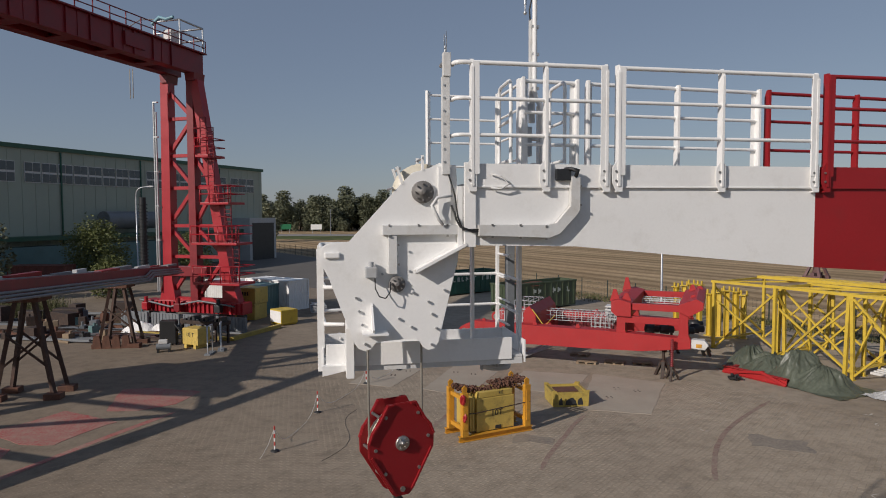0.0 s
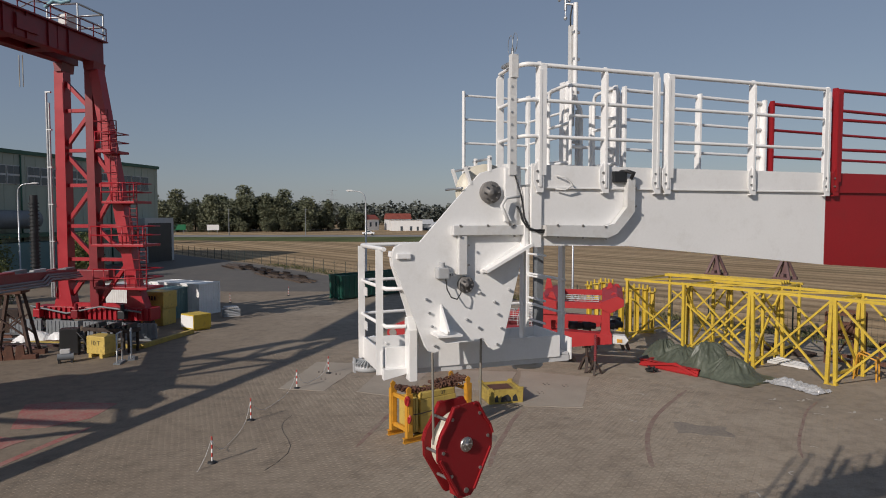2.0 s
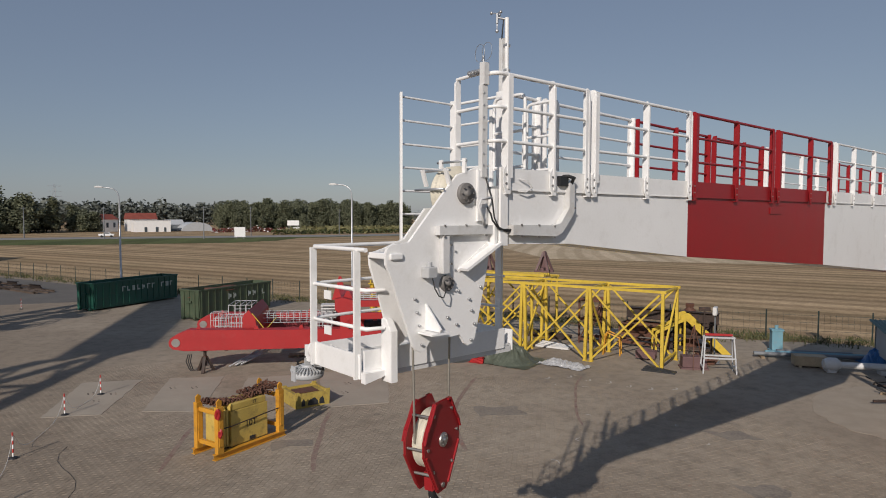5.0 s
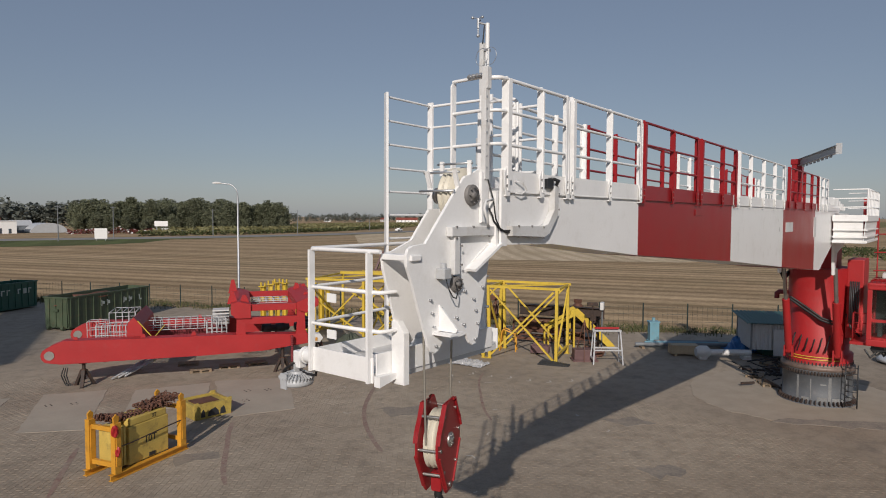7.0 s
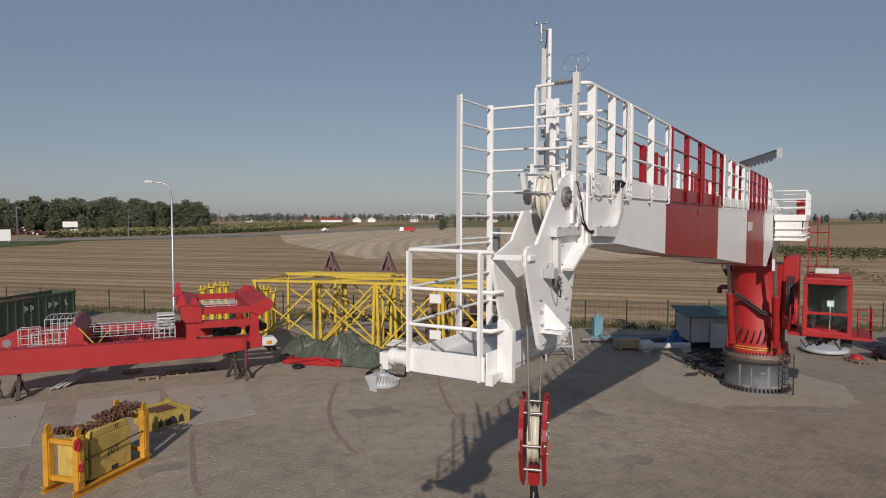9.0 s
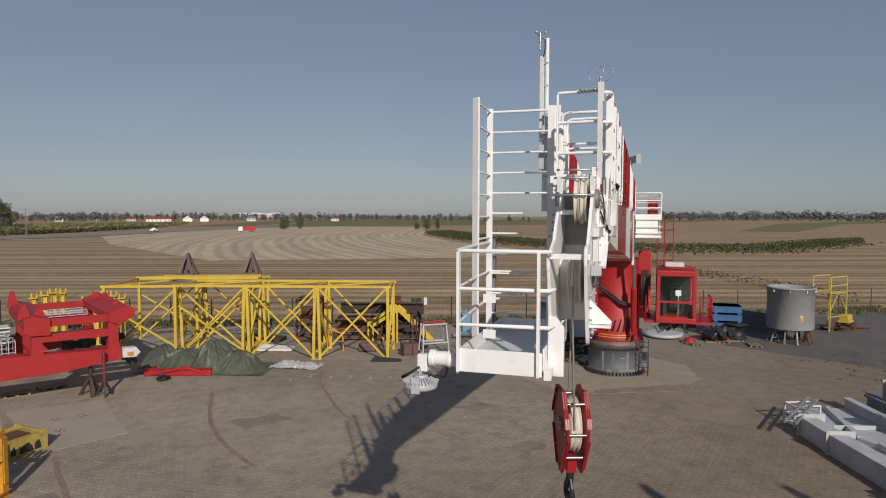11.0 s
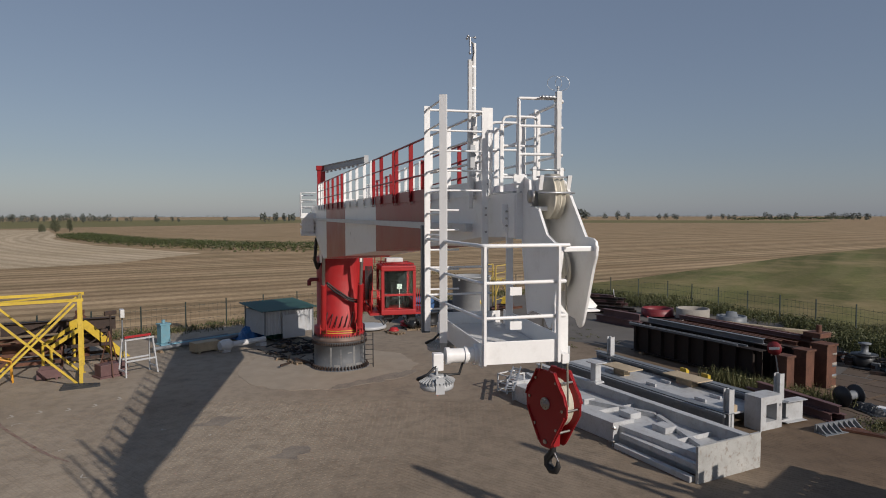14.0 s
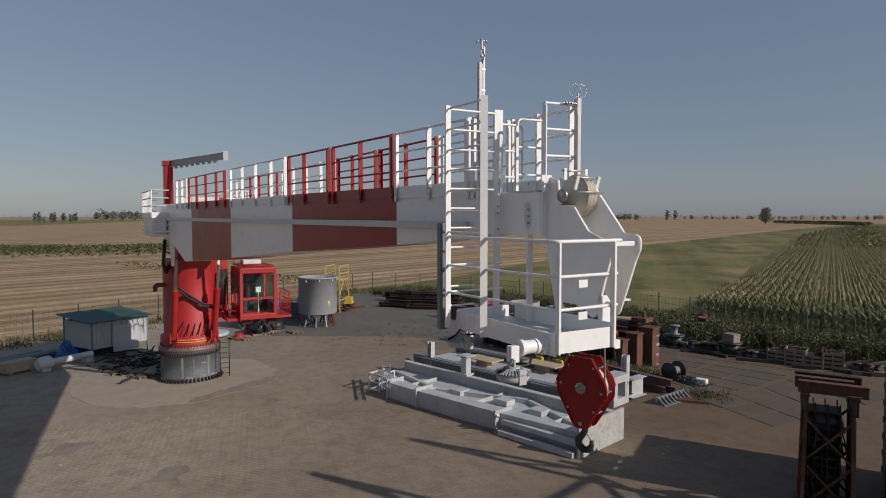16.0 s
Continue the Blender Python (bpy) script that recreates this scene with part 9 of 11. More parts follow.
def gantry_leg(y0, posts, zz, x0, x1):
    """Three posts leaning apart, with ties, diagonals and a bogie beam under them."""
    def at(p, z):
        (xa, za), (xb, zb), _ = p
        return xa + (xb - xa) * (za - z) / (za - zb)
    for k, (a, b, w) in enumerate(posts):
        bm = bm_new()
        skin(bm, [[Vector((x + i * w * s / 2, y0 + j * 0.42, z)) for i, j in ((-1, -1), (1, -1), (1, 1), (-1, 1))] for x, z, s in ((a[0], a[1], 0.85), (b[0] + (a[0] - b[0]) * 0.1, 3.6, 1.0), (b[0], b[1], 1.0 if k == 1 else 1.75))], smooth=False)
        part("leg_post", bm, RED_GANTRY_SHADE if k == 1 else RED_GANTRY, gantry, "red leg post")
    for i, (z0, z1) in enumerate(zip(zz, zz[1:])):
        for pa, pb in ((posts[0], posts[1]), (posts[1], posts[2])):
            if abs(at(pb, z0) - at(pa, z0)) + abs(at(pb, z1) - at(pa, z1)) < 1.6:
                continue
            bm = bm_new()
            p, q = ((at(pa, z0), y0, z0), (at(pb, z1), y0, z1)) if i % 2 == 0 else ((at(pb, z0), y0, z0), (at(pa, z1), y0, z1))
            bar(bm, p, q, 0.3, 0.28, (0, 1, 0))
            part("leg_brace", bm, RED_GANTRY, gantry)
            bm = bm_new()
            bar(bm, (at(pa, z1), y0, z1), (at(pb, z1), y0, z1), 0.28, 0.28, (0, 1, 0))
            part("leg_tie", bm, RED_GANTRY, gantry)
    bm = bm_new()
    box(bm, posts[0][1][0] - 0.8, posts[1][1][0] + 1.4, y0 - 0.5, y0 + 0.45, 3.9, 4.75, 0.04)
    part("leg_sill", bm, RED_GANTRY_SHADE, gantry, "shade-darkened red sill beam")
    bm = bm_new()
    box(bm, x0, x1, y0 - 0.7, y0 + 0.7, 0.75, 1.75, 0.05)
    n = int((x1 - x0) / 0.45)
    for k in range(n):
        x = x0 + 0.2 + (x1 - x0 - 0.4) * k / (n - 1)
        box(bm, x - 0.05, x + 0.05, y0 - 0.85, y0 - 0.7, 0.8, 1.7)
    part("bogie_beam", bm, RED_GANTRY, gantry, "red bogie beam with stiffener ribs")
    for x in (x0 + 0.6, x0 + 2.4, x1 - 2.4, x1 - 0.6):
        bm = bm_new()
        tube(bm, (x, y0 - 0.2, 0.42), (x, y0 + 0.2, 0.42), 0.42, 16)
        part("bogie_wheel", bm, DARK, gantry)


gantry_leg(0.0, (((-2.7, 20.8), (-2.9, 1.7), 0.95), ((-0.1, 20.8), (-0.1, 1.7), 0.75), ((0.35, 20.8), (3.6, 1.7), 0.95)), (20.2, 17.6, 14.4, 11.6, 8.3, 5.6, 1.9), -5.4, 5.0)
gantry_leg(SPAN, (((-2.6, 20.8), (-4.6, 1.7), 0.9), ((-0.4, 20.8), (2.0, 1.7), 0.7), ((0.6, 20.8), (14.0, 1.7), 1.1)), (20.2, 17.0, 13.0, 9.0, 5.0, 1.9), -6.5, 15.5)
for z, x0, x1 in ((10.3, 1.5, 4.3), (6.9, 0.5, 5.0), (3.5, 0.6, 5.2), (14.3, 1.1, 2.4)):
    bm = bm_new()
    box(bm, x0, x1, -1.4, 0.9, z - 0.2, z, 0.02)
    pf = part("platform", bm, RED_GANTRY, gantry, "red railed platform")
    bm = bm_new()
    n = int((x1 - x0) / 0.8)
    for k in range(n + 1):
        x = x0 + (x1 - x0) * k / n
        tube(bm, (x, -1.4, z), (x, -1.4, z + 1.4), 0.045, 5)
    for y in (-1.4, 0.9):
        for h in (0.7, 1.4):
            pipe(bm, [(x0, y, z + h), (x1, y, z + h)], 0.05, 5)
    for h in (0.7, 1.4):
        pipe(bm, [(x1, -1.4, z + h), (x1, 0.9, z + h)], 0.05, 5)
    part_each("platform_rail", bm, RED_GANTRY, pf)
bm = bm_new()
for x, z0, z1 in ((2.3, 10.3, 16.6), (3.9, 6.9, 11.6), (4.6, 3.5, 8.2), (1.6, 14.3, 17.5)):
    for dx in (-0.3, 0.3):
        tube(bm, (x + dx, -0.9, z0), (x + dx, -0.9, z1), 0.05, 5)
    k = z0
    while k < z1:
        pipe(bm, [(x - 0.3, -0.9, k), (x + 0.3, -0.9, k)], 0.03, 5)
        k += 0.35
    k = z0 + 2.2
    while k < z1:
        pipe(bm, [(x - 0.3, -0.9, k), (x - 0.45, -1.5, k), (x + 0.45, -1.5, k), (x + 0.3, -0.9, k)], 0.03, 5)
        k += 1.5
part("caged_ladder", bm, RED_GANTRY_SHADE, gantry, "shade-darkened red caged ladders")
bm = bm_new()
for x, z in ((-3.72, 19.0), (-3.5, 18.2)):
    tube(bm, (x, -0.6, 2.5), (x, -0.6, z), 0.085, 8)
for k in range(6):
    box(bm, -3.75, -3.3, -0.7, -0.5, 4 + 3 * k, 4.1 + 3 * k)
part("cable_pipe", bm, GALV, gantry, "grey vertical cable pipes")
bm = bm_new()
tube(bm, (-4.9, -0.9, 4.2), (-4.9, -0.9, 10.8), 0.3, 10)
for k in range(20):
    tube(bm, (-4.9, -0.9, 4.4 + 0.3 * k), (-4.9, -0.9, 4.5 + 0.3 * k), 0.4, 10)
part("spring_column", bm, DARK, gantry, "black ribbed spring column")
bm = bm_new()
for x in (-3.9, -3.6):
    tube(bm, (x, -3.0, 19.0), (x, -3.0, 21.4), 0.035, 5)
part("hoist_rope", bm, ROPE, gantry)
for k, x in enumerate((-4.6, -1.2, 2.9)):
    bm = bm_new()
    box(bm, x - 0.3, x + 0.3, -1.4, -0.9, 0.95, 1.6, 0.05)
    tube(bm, (x, -1.15, 1.6), (x, -1.15, 2.1), 0.16, 10)
    part("drive_unit", bm, (RED_GANTRY, RED_GANTRY_SHADE, DARK)[k], gantry, "drive motor on the bogie beam")
bm = bm_new()
pipe(bm, [(-5.4, -1.0, 1.8), (-2, -1.2, 1.3), (1.0, -1.2, 1.9), (4.4, -1.0, 1.5)], 0.08, 6)
part("bogie_cable", bm, GREY, gantry)

# long red jib resting on trestles
rj = thing("red_jib", "long dark red jib boom resting on steel trestles", "jib", None)
A, B = Vector((-20.3, 27.5, 6.0)), Vector((-22.9, 54.0, 4.6))
bm = bm_new()
bar(bm, A, B, 1.1, 0.75)
part("boom", bm, RED_OLD, rj)
bm = bm_new()
bar(bm, A + Vector((-0.1, 0, 0.395)), B + Vector((-0.1, 0, 0.395)), 0.8, 0.03)
part("top_plate", bm, GREY, rj, "dusty grey top plate")
for k in range(3):
    bm = bm_new()
    o = Vector((0.68 + 0.12 * k, 0, -0.18 - 0.16 * k))
    pipe(bm, [A + o, A.lerp(B, 0.7) + o, A.lerp(B, 0.74) + o + Vector((0, 0, 0.35)), B + o + Vector((0, 0, 0.3))], 0.075, 8)
    part("service_pipe", bm, GREY, rj, "grey pipe clipped along the jib")
r = random.Random(4)
for k in range(9):
    c = A.lerp(B, (k + 0.5) / 9) + Vector((r.uniform(-0.3, 0.3), 0, 0.4))
    w, l, h = r.uniform(0.12, 0.3), r.uniform(0.3, 1.3), r.uniform(0.08, 0.22)
    bm = bm_new()
    box(bm, c.x - w, c.x + w, c.y - l, c.y + l, c.z - 0.06, c.z + h, 0.02)
    part("jib_fitting", bm, (GREY_LIGHT, RED, GREY)[k % 3], rj, "fitting on top of the jib")


RUST_BROWN = surface("brown_rusty_steel", (0.065, 0.036, 0.026), 0.75, var=0.3, scale=1.5, dirt=(0.13, 0.06, 0.035), dirt_amount=0.6, relief=0.4)


def trestle(m, h, w, label):
    t = thing("high_trestle", label, "trestle", m, "trestles under the jib")
    for x in (-1, 1):
        for y in (-0.8, 0.8):
            bm = bm_new()
            bar(bm, (x * w, y, 0.25), (x * 0.45, y * 0.6, h - 0.25), 0.2, 0.2)
            part("leg", bm, RUST_BROWN, t)
    bm = bm_new()
    for y in (-0.7, 0.7):
        bar(bm, (-w * 0.85, y, h * 0.3), (w * 0.6, y, h * 0.62), 0.1, 0.1)
        bar(bm, (w * 0.85, y, h * 0.3), (-w * 0.6, y, h * 0.62), 0.1, 0.1)
    part_each("brace", bm, RUST_BROWN, t)
    bm = bm_new()
    box(bm, -0.75, 0.75, -0.75, 0.75, h - 0.3, h, 0.02)
    part("head", bm, RUST, t)
    bm = bm_new()
    for x in (-1, 1):
        for y in (-0.8, 0.8):
            box(bm, x * w - 0.4, x * w + 0.4, y - 0.3, y + 0.3, 0, 0.3, 0.02)
    part_each("foot_block", bm, RUST, t)


trestle(pose(-21.1, 32.5, 0, 0, 0, 8), 5.2, 1.35, "tall dark rusty trestle on heavy feet")
trestle(pose(-22.9, 45.2, 0, 0, 0, 5), 4.45, 1.2, "dark rusty trestle on heavy feet")
for k in range(4):
    bm = bm_new()
    prism(bm, [(-0.3, 0), (0.3, 0), (0.18, 0.9), (-0.18, 0.9)], "y", -0.12, 0.12)
    solid("steel_wedge", bm, RUST, "rusty steel wedge block on the paving", "wedge", pose(-24.0 + 0.62 * k, 44.0 + 0.1 * k, 0, 0, 0, 10), "steel wedges")

# rails, profiles and scrap laid out beyond the trestles
rc = random.Random(17)
for k in range(26):
    x, y, a = rc.uniform(-39, -27), rc.uniform(46, 58), rc.gauss(-12, 14)
    bm = bm_new()
    l = rc.uniform(1.5, 5.5)
    if k % 3:
        i_beam(bm, (-l / 2, 0, 0.14), (l / 2, 0, 0.14), 0.2, 0.28)
    else:
        box(bm, -l / 4, l / 4, -0.5, 0.5, 0, rc.uniform(0.4, 1.5), 0.03)
    solid("steel_section" if k % 3 else "steel_case", bm, (RUST_DARK, GREY, RUST)[k % 3 if k % 5 else 0], "dark steel section lying on the paving" if k % 3 else "dark dusty steel case on the paving", "steel", pose(x, y, 0.0, 0, 0, a), "steel laid out behind the trestles")

# yellow weights, containers and barriers round the gantry
for k, (x, y, z, w, d, h, mm, lab) in enumerate(((-17.3, 44.5, 0.25, 1.5, 1.1, 1.15, YELLOW_PALE, "yellow weight block with a load marking"), (-17.2, 57.0, 0, 2.1, 1.8, 1.4, YELLOW_PALE, "dull yellow steel box"), (-17.1, 57.0, 1.42, 2.1, 1.8, 1.4, YELLOW_PALE, "dull yellow steel box stacked on another"), (-13.5, 53.9, 0.15, 1.75, 1.6, 1.15, YELLOW, "white and yellow machine box"))):
    t = thing("yellow_box", lab, "box", pose(x, y, z, 0, 0, (-27, -20, -22, -44.6, 5)[k]), "yellow boxes by the gantry")
    bm = bm_new()
    box(bm, -w / 2, w / 2, -d / 2, d / 2, 0, h, 0.05)
    b = part("body", bm, mm, t)
    bm = bm_new()
    for sx in (-0.3, 0.3):
        box(bm, sx * w - 0.12, sx * w + 0.12, -d / 2 - 0.02, d / 2 + 0.02, -0.25 if z else 0.0, 0.02)
    part("runner", bm, mm, t)
    if k == 0:
        lettering(t, "10 T", 0.42, pose(0, -d / 2 - 0.004, h * 0.6, 90), BLACK)
        continue
    bm = bm_new()
    if k == 3:
        box(bm, -w / 2 + 0.05, w / 2 - 0.05, -d / 2 - 0.012, -d / 2 + 0.1, 0.1, h - 0.1)
    else:
        for j in range(3):
            box(bm, -0.35 + 0.26 * j, -0.2 + 0.26 * j, -d / 2 - 0.012, -d / 2 - 0.005, h * 0.5, h * 0.75)
    part("marking", bm, WHITE if k == 3 else BLACK, t)


def container(m, L, W, H, mat, label):
    t = thing("container", label, "container", m, "containers by the gantry")
    for a, b in (((0, 0, 0), (L, 0, 0)), ((L, 0, 0), (L, W, 0)), ((L, W, 0), (0, W, 0)), ((0, W, 0), (0, 0, 0))):
        n = int(math.dist(a, b) / 0.28)
        part("wall_panel", corrugated(a, b, 0.12, H - 0.1, n, 0.025), mat, t)
    bm = bm_new()
    for x in (0, L):
        for y in (0, W):
            box(bm, x - 0.08, x + 0.08, y - 0.08, y + 0.08, 0, H)
    for z in (0.06, H - 0.06):
        for y in (0, W):
            box(bm, 0.08, L - 0.08, y - 0.06, y + 0.06, z - 0.06, z + 0.06)
        for x in (0, L):
            box(bm, x - 0.06, x + 0.06, 0.08, W - 0.08, z - 0.06, z + 0.06)
    part("corner_frame", bm, mat, t)
    bm = bm_new()
    box(bm, 0, L, 0, W, H - 0.12, H - 0.02)
    part("roof", bm, mat, t)


container(pose(-14.75, 61.0, 0, 0, 0, 57.3), 2.5, 6.0, 2.9, WHITE, "white corrugated storage container")
container(pose(-19.1, 59.1, 0, 0, 0, -14), 2.45, 5.0, 2.65, TEAL, "dull teal corrugated container")
RUST_RED = surface("faded_rust_red_paint", (0.15, 0.045, 0.032), 0.65, var=0.2, dirt=(0.08, 0.04, 0.03), dirt_amount=0.6)
container(pose(-54.5, 80, 0, 0, 0, 0), 7.0, 2.5, 3.0, RUST_RED, "rust-red corrugated container beside the hall")
container(pose(-24.5, 66.0, 0, 0, 0, -30), 6.0, 2.5, 2.6, GREY_PALE, "pale grey site container")
barrier = thing("barrier", "grey slatted barrier on the paving", "barrier", pose(-25.8, 53.2, 0, 0, 0, -19.8), "grey barriers")
bm = bm_new()
box(bm, -1.4, 1.4, -0.06, 0.06, 0.15, 1.25)
part("panel", bm, GREY, barrier)
for j in range(9):
    bm = bm_new()
    box(bm, -1.35 + 0.33 * j, -1.2 + 0.33 * j, -0.1, 0.1, 0.2, 1.2)
    part("slat", bm, GREY, barrier)
bm = bm_new()
box(bm, -1.5, 1.5, -0.3, 0.3, 0, 0.12)
part("base", bm, GREY, barrier)
for k in range(1, 4):
    copy_thing(barrier, pose(-25.8 + 3.05 * k, 53.2 - 1.1 * k, 0, 0, 0, -19.8))
bm = bm_new()
bar(bm, (-24.5, 49.6, 0.15), (-15.6, 46.6, 0.15), 0.25, 0.25)
bar(bm, (-15.5, 46.6, 0.16), (-13.4, 52.1, 0.16), 0.3, 0.3)
solid("yellow_kerb", bm, YELLOW_DIRTY, "yellow steel kerb beam on the paving", "kerb")
drape("white_sack", pose(-23.2, 50.0, 0, 0, 0, 5), 2.4, 0.9, [(-0.6, 0, (1.6, 0.8), 0.9), (1.0, 0, (1.2, 0.7), 0.7)], WHITE, "long white sheeted bundle on the paving", "bundle", 8.0, 0.1)
rng = random.Random(31)
for k in range(26):
    x, y = rng.uniform(-36, -25), rng.uniform(46, 56)
    w, d, h = rng.uniform(0.3, 1.3), rng.uniform(0.3, 0.8), rng.uniform(0.25, 1.0)
    bm = bm_new()
    box(bm, -w / 2, w / 2, -d / 2, d / 2, 0.0, h, 0.03)
    tube(bm, (-w * 0.3, 0, h), (-w * 0.3, 0, h + 0.3 * rng.random() + 0.05), 0.1, 8)
    bar(bm, (-w, d, 0.08), (w, d * 0.8, 0.12), 0.15, 0.15)
    solid("yard_box", bm, (RUST_DARK, DARK, GREY, RUST, TEAL, WOOD)[k % 6], "small box and timber lying beside the gantry", "box", pose(x, y, 0, 0, 0, rng.random() * 180), "boxes by the gantry")
bm = bm_new()
for k in range(14):
    a, b = rng.uniform(-34, -22), rng.uniform(46, 60)
    bar(bm, (a, b, 0.15), (a + rng.uniform(3, 7), b + rng.uniform(-1.5, 1.5), 0.2), 0.2, 0.18)
solid("pipe_store", bm, GREY, "long grey pipes and sections laid near the hall", "pipes", kind="stuff")
# long dusty steel sections laid near the fence
DUSTY = surface("dusty_brown_steel", (0.115, 0.085, 0.066), 0.8, var=0.25, scale=1.0, dirt=(0.07, 0.045, 0.034), dirt_amount=0.6, relief=0.3)
STK = pose(-26, 125, 0, 0, 0, -64.5)
for k in range(30):
    bm = bm_new()
    l, x0 = rng.uniform(6, 12), rng.uniform(0, 35)
    y0 = rng.uniform(-0.3, 3.8)
    i_beam(bm, (x0, y0, 0.12), (x0 + l, y0 + rng.uniform(-0.7, 0.7), 0.12 + 0.06 * (k % 2)), 0.3, 0.22)
    solid("steel_section", bm, (DUSTY, DUSTY, RUST_DARK)[k % 3], "long dusty brown steel section laid near the fence", "steel section", STK, "steel sections by the fence")
for k in range(15):
    bm = bm_new()
    x0, l = rng.uniform(10, 40), rng.uniform(0.6, 1.4)
    y0 = rng.uniform(0.5, 3.0)
    i_beam(bm, (x0, y0, 0.46), (x0 + l * 2, y0 + 0.2, 0.46), 0.4, 0.42, 0.04)
    solid("steel_offcut", bm, NEAR_BLACK_STEEL, "short black beam offcut lying on the long sections", "offcut", STK, "black offcuts by the fence")
for x, y in ((-11.9, 60.6),):
    bm = bm_new()
    for j in range(5):
        box(bm, -0.7, 0.7, -0.6, 0.6, 0.14 * j, 0.14 * j + 0.1)
    for j in range(6):
        tube(bm, (-0.5 + 0.2 * j, -0.5, 0.8), (-0.5 + 0.2 * j, 0.5, 0.8), 0.1, 8)
    solid("parts_pallet", bm, GREY_LIGHT, "pallet stacked with grey parts", "pallet", pose(x, y, 0, 0, 0, 20))

# dark gear round the yellow weight
gear = thing("winch_cabinet", "black upright winch cabinet beside the yellow weight", "cabinet", pose(-19.6, 45.4, 0, 0, 0, 10))
bm = bm_new()
box(bm, -0.55, 0.55, -0.4, 0.4, 0.1, 1.75, 0.05)
part("body", bm, BLACK, gear)
bm = bm_new()
for x in (-0.45, 0.45):
    box(bm, x - 0.08, x + 0.08, -0.42, 0.42, 0, 0.1)
part_each("runner", bm, RUST_DARK, gear)
bm = bm_new()
tube(bm, (0.56, -0.1, 1.2), (0.9, -0.1, 1.2), 0.22, 14)
part("drum", bm, DARK, gear)
bm = bm_new()
pipe(bm, [(0.5, -0.42, 1.5), (0.9, -0.7, 1.1), (1.3, -0.8, 0.25), (1.9, -0.9, 0.06), (3.2, -1.4, 0.06)], 0.05, 6)
part("cable", bm, BLACK, gear)
bench = thing("steel_bench", "long dark steel bench frame behind the yellow weight", "bench", pose(-17.3, 46.2, 0, 0, 0, -22))
bm = bm_new()
box(bm, -1.9, 1.9, -0.5, 0.5, 1.35, 1.6, 0.02)
part("top", bm, RUST_DARK, bench)
for x in (-1.7, -0.6, 0.6, 1.7):
    bm = bm_new()
    for y in (-0.42, 0.42):
        bar(bm, (x, y, 0), (x, y, 1.35), 0.14, 0.14)
    part_each("leg", bm, RUST_DARK, bench)
bm = bm_new()
for k in range(9):
    box(bm, -1.7 + 0.4 * k, -1.45 + 0.4 * k, -0.35, 0.35, 1.602, 1.7 + 0.12 * (k % 3), 0.02)
part_each("fitting", bm, DARK, bench)
comp = thing("compressor", "small grey compressor standing on the paving", "compressor", pose(-18.9, 42.9, 0, 0, 0, 15))
bm = bm_new()
tube(bm, (-0.45, 0, 0.38), (0.45, 0, 0.38), 0.22, 16)
part("tank", bm, GREY, comp)
bm = bm_new()
box(bm, -0.3, 0.25, -0.16, 0.16, 0.58, 0.85, 0.04)
part("motor", bm, GREY_PALE, comp)
for x in (-0.35, 0.35):
    bm = bm_new()
    box(bm, x - 0.06, x + 0.06, -0.2, 0.2, 0, 0.2)
    part("foot", bm, DARK, comp)
for x, y, a in ((-15.55, 42.3, 0), (-15.2, 43.4, 15)):
    st = thing("barrier_stand", "thin galvanised barrier stand beside the yellow weight", "stand", pose(x, y, 0, 0, 0, a), "barrier stands")
    bm = bm_new()
    pipe(bm, [(0, -0.45, 0.1), (0, -0.45, 1.9), (0, 0.45, 1.9), (0, 0.45, 0.1)], 0.04, 8)
    pipe(bm, [(0, -0.45, 0.9), (0, 0.45, 0.9)], 0.03, 6)
    part("frame", bm, GALV, st)
    bm = bm_new()
    box(bm, -0.2, 0.2, -0.6, 0.6, 0, 0.1)
    part("base", bm, GREY, st)
for k in range(22):
    bm = bm_new()
    l = rng.uniform(1.2, 3.4)
    if k % 2:
        i_beam(bm, (-l, 0, 0.12), (l, 0, 0.12), 0.2, 0.24)
    else:
        bar(bm, (-l, 0, 0.08), (l, 0.1, 0.09), 0.2, 0.15)
    s = k / 21
    solid("steel_profile", bm, (RUST_DARK, DARK, RUST, GREY, BROWN)[k % 5], "long steel profile laid on the paving behind the trestle", "steel profile", pose(-33 + 11.5 * s, 50.5 - 2.6 * s + rng.uniform(-1.3, 1.8), 0.0, 0, 0, -14 + rng.uniform(-12, 12)), "steel profiles behind the trestle")
# unseen block added between the gantry's outer legs, outline traced back from its shadow
bm = bm_new()
prism(bm, [(-5.4, 11.4), (-4.6, 13.3), (-1.0, 13.7), (6.3, 11.1), (1.6, 10.5), (-1.5, 10.6)], "y", SPAN - 0.9, SPAN + 0.9)
part("machine_house", bm, RED_OLD, gantry, "unseen block between the outer legs, shaped from its shadow")

# ---- workshop hall ----
HP = Matrix(((-0.34, -0.94, 0, -39.7), (-0.94, 0.34, 0, 141.0), (0, 0, 1, 0), (0, 0, 0, 1)))
hall = thing("workshop_hall", "long pale green industrial hall with a band of windows", "hall", HP)
bm = bm_new()
box(bm, 0, 112, 0, 42, 0, 18.6)
wallh = part("wall", bm, HALL_WALL, hall)
bm = bm_new()
for k in range(56):
    box(bm, 2 * k + 0.95, 2 * k + 1.0, -0.05, -0.004, 0.5, 18.4)
part("cladding_seams", bm, HALL_WALL, wallh)
bm = bm_new()
box(bm, -0.3, 112, -0.3, 42.3, 18.6, 19.2)
part("roof_edge", bm, HALL_TRIM, hall, "dark green roof edge")
bm = bm_new()
prism(bm, [(-0.2, 19.2), (42.2, 19.2), (21, 21.5)], "x", 0, 112)
part("roof", bm, GREY, hall)
bm = bm_new()
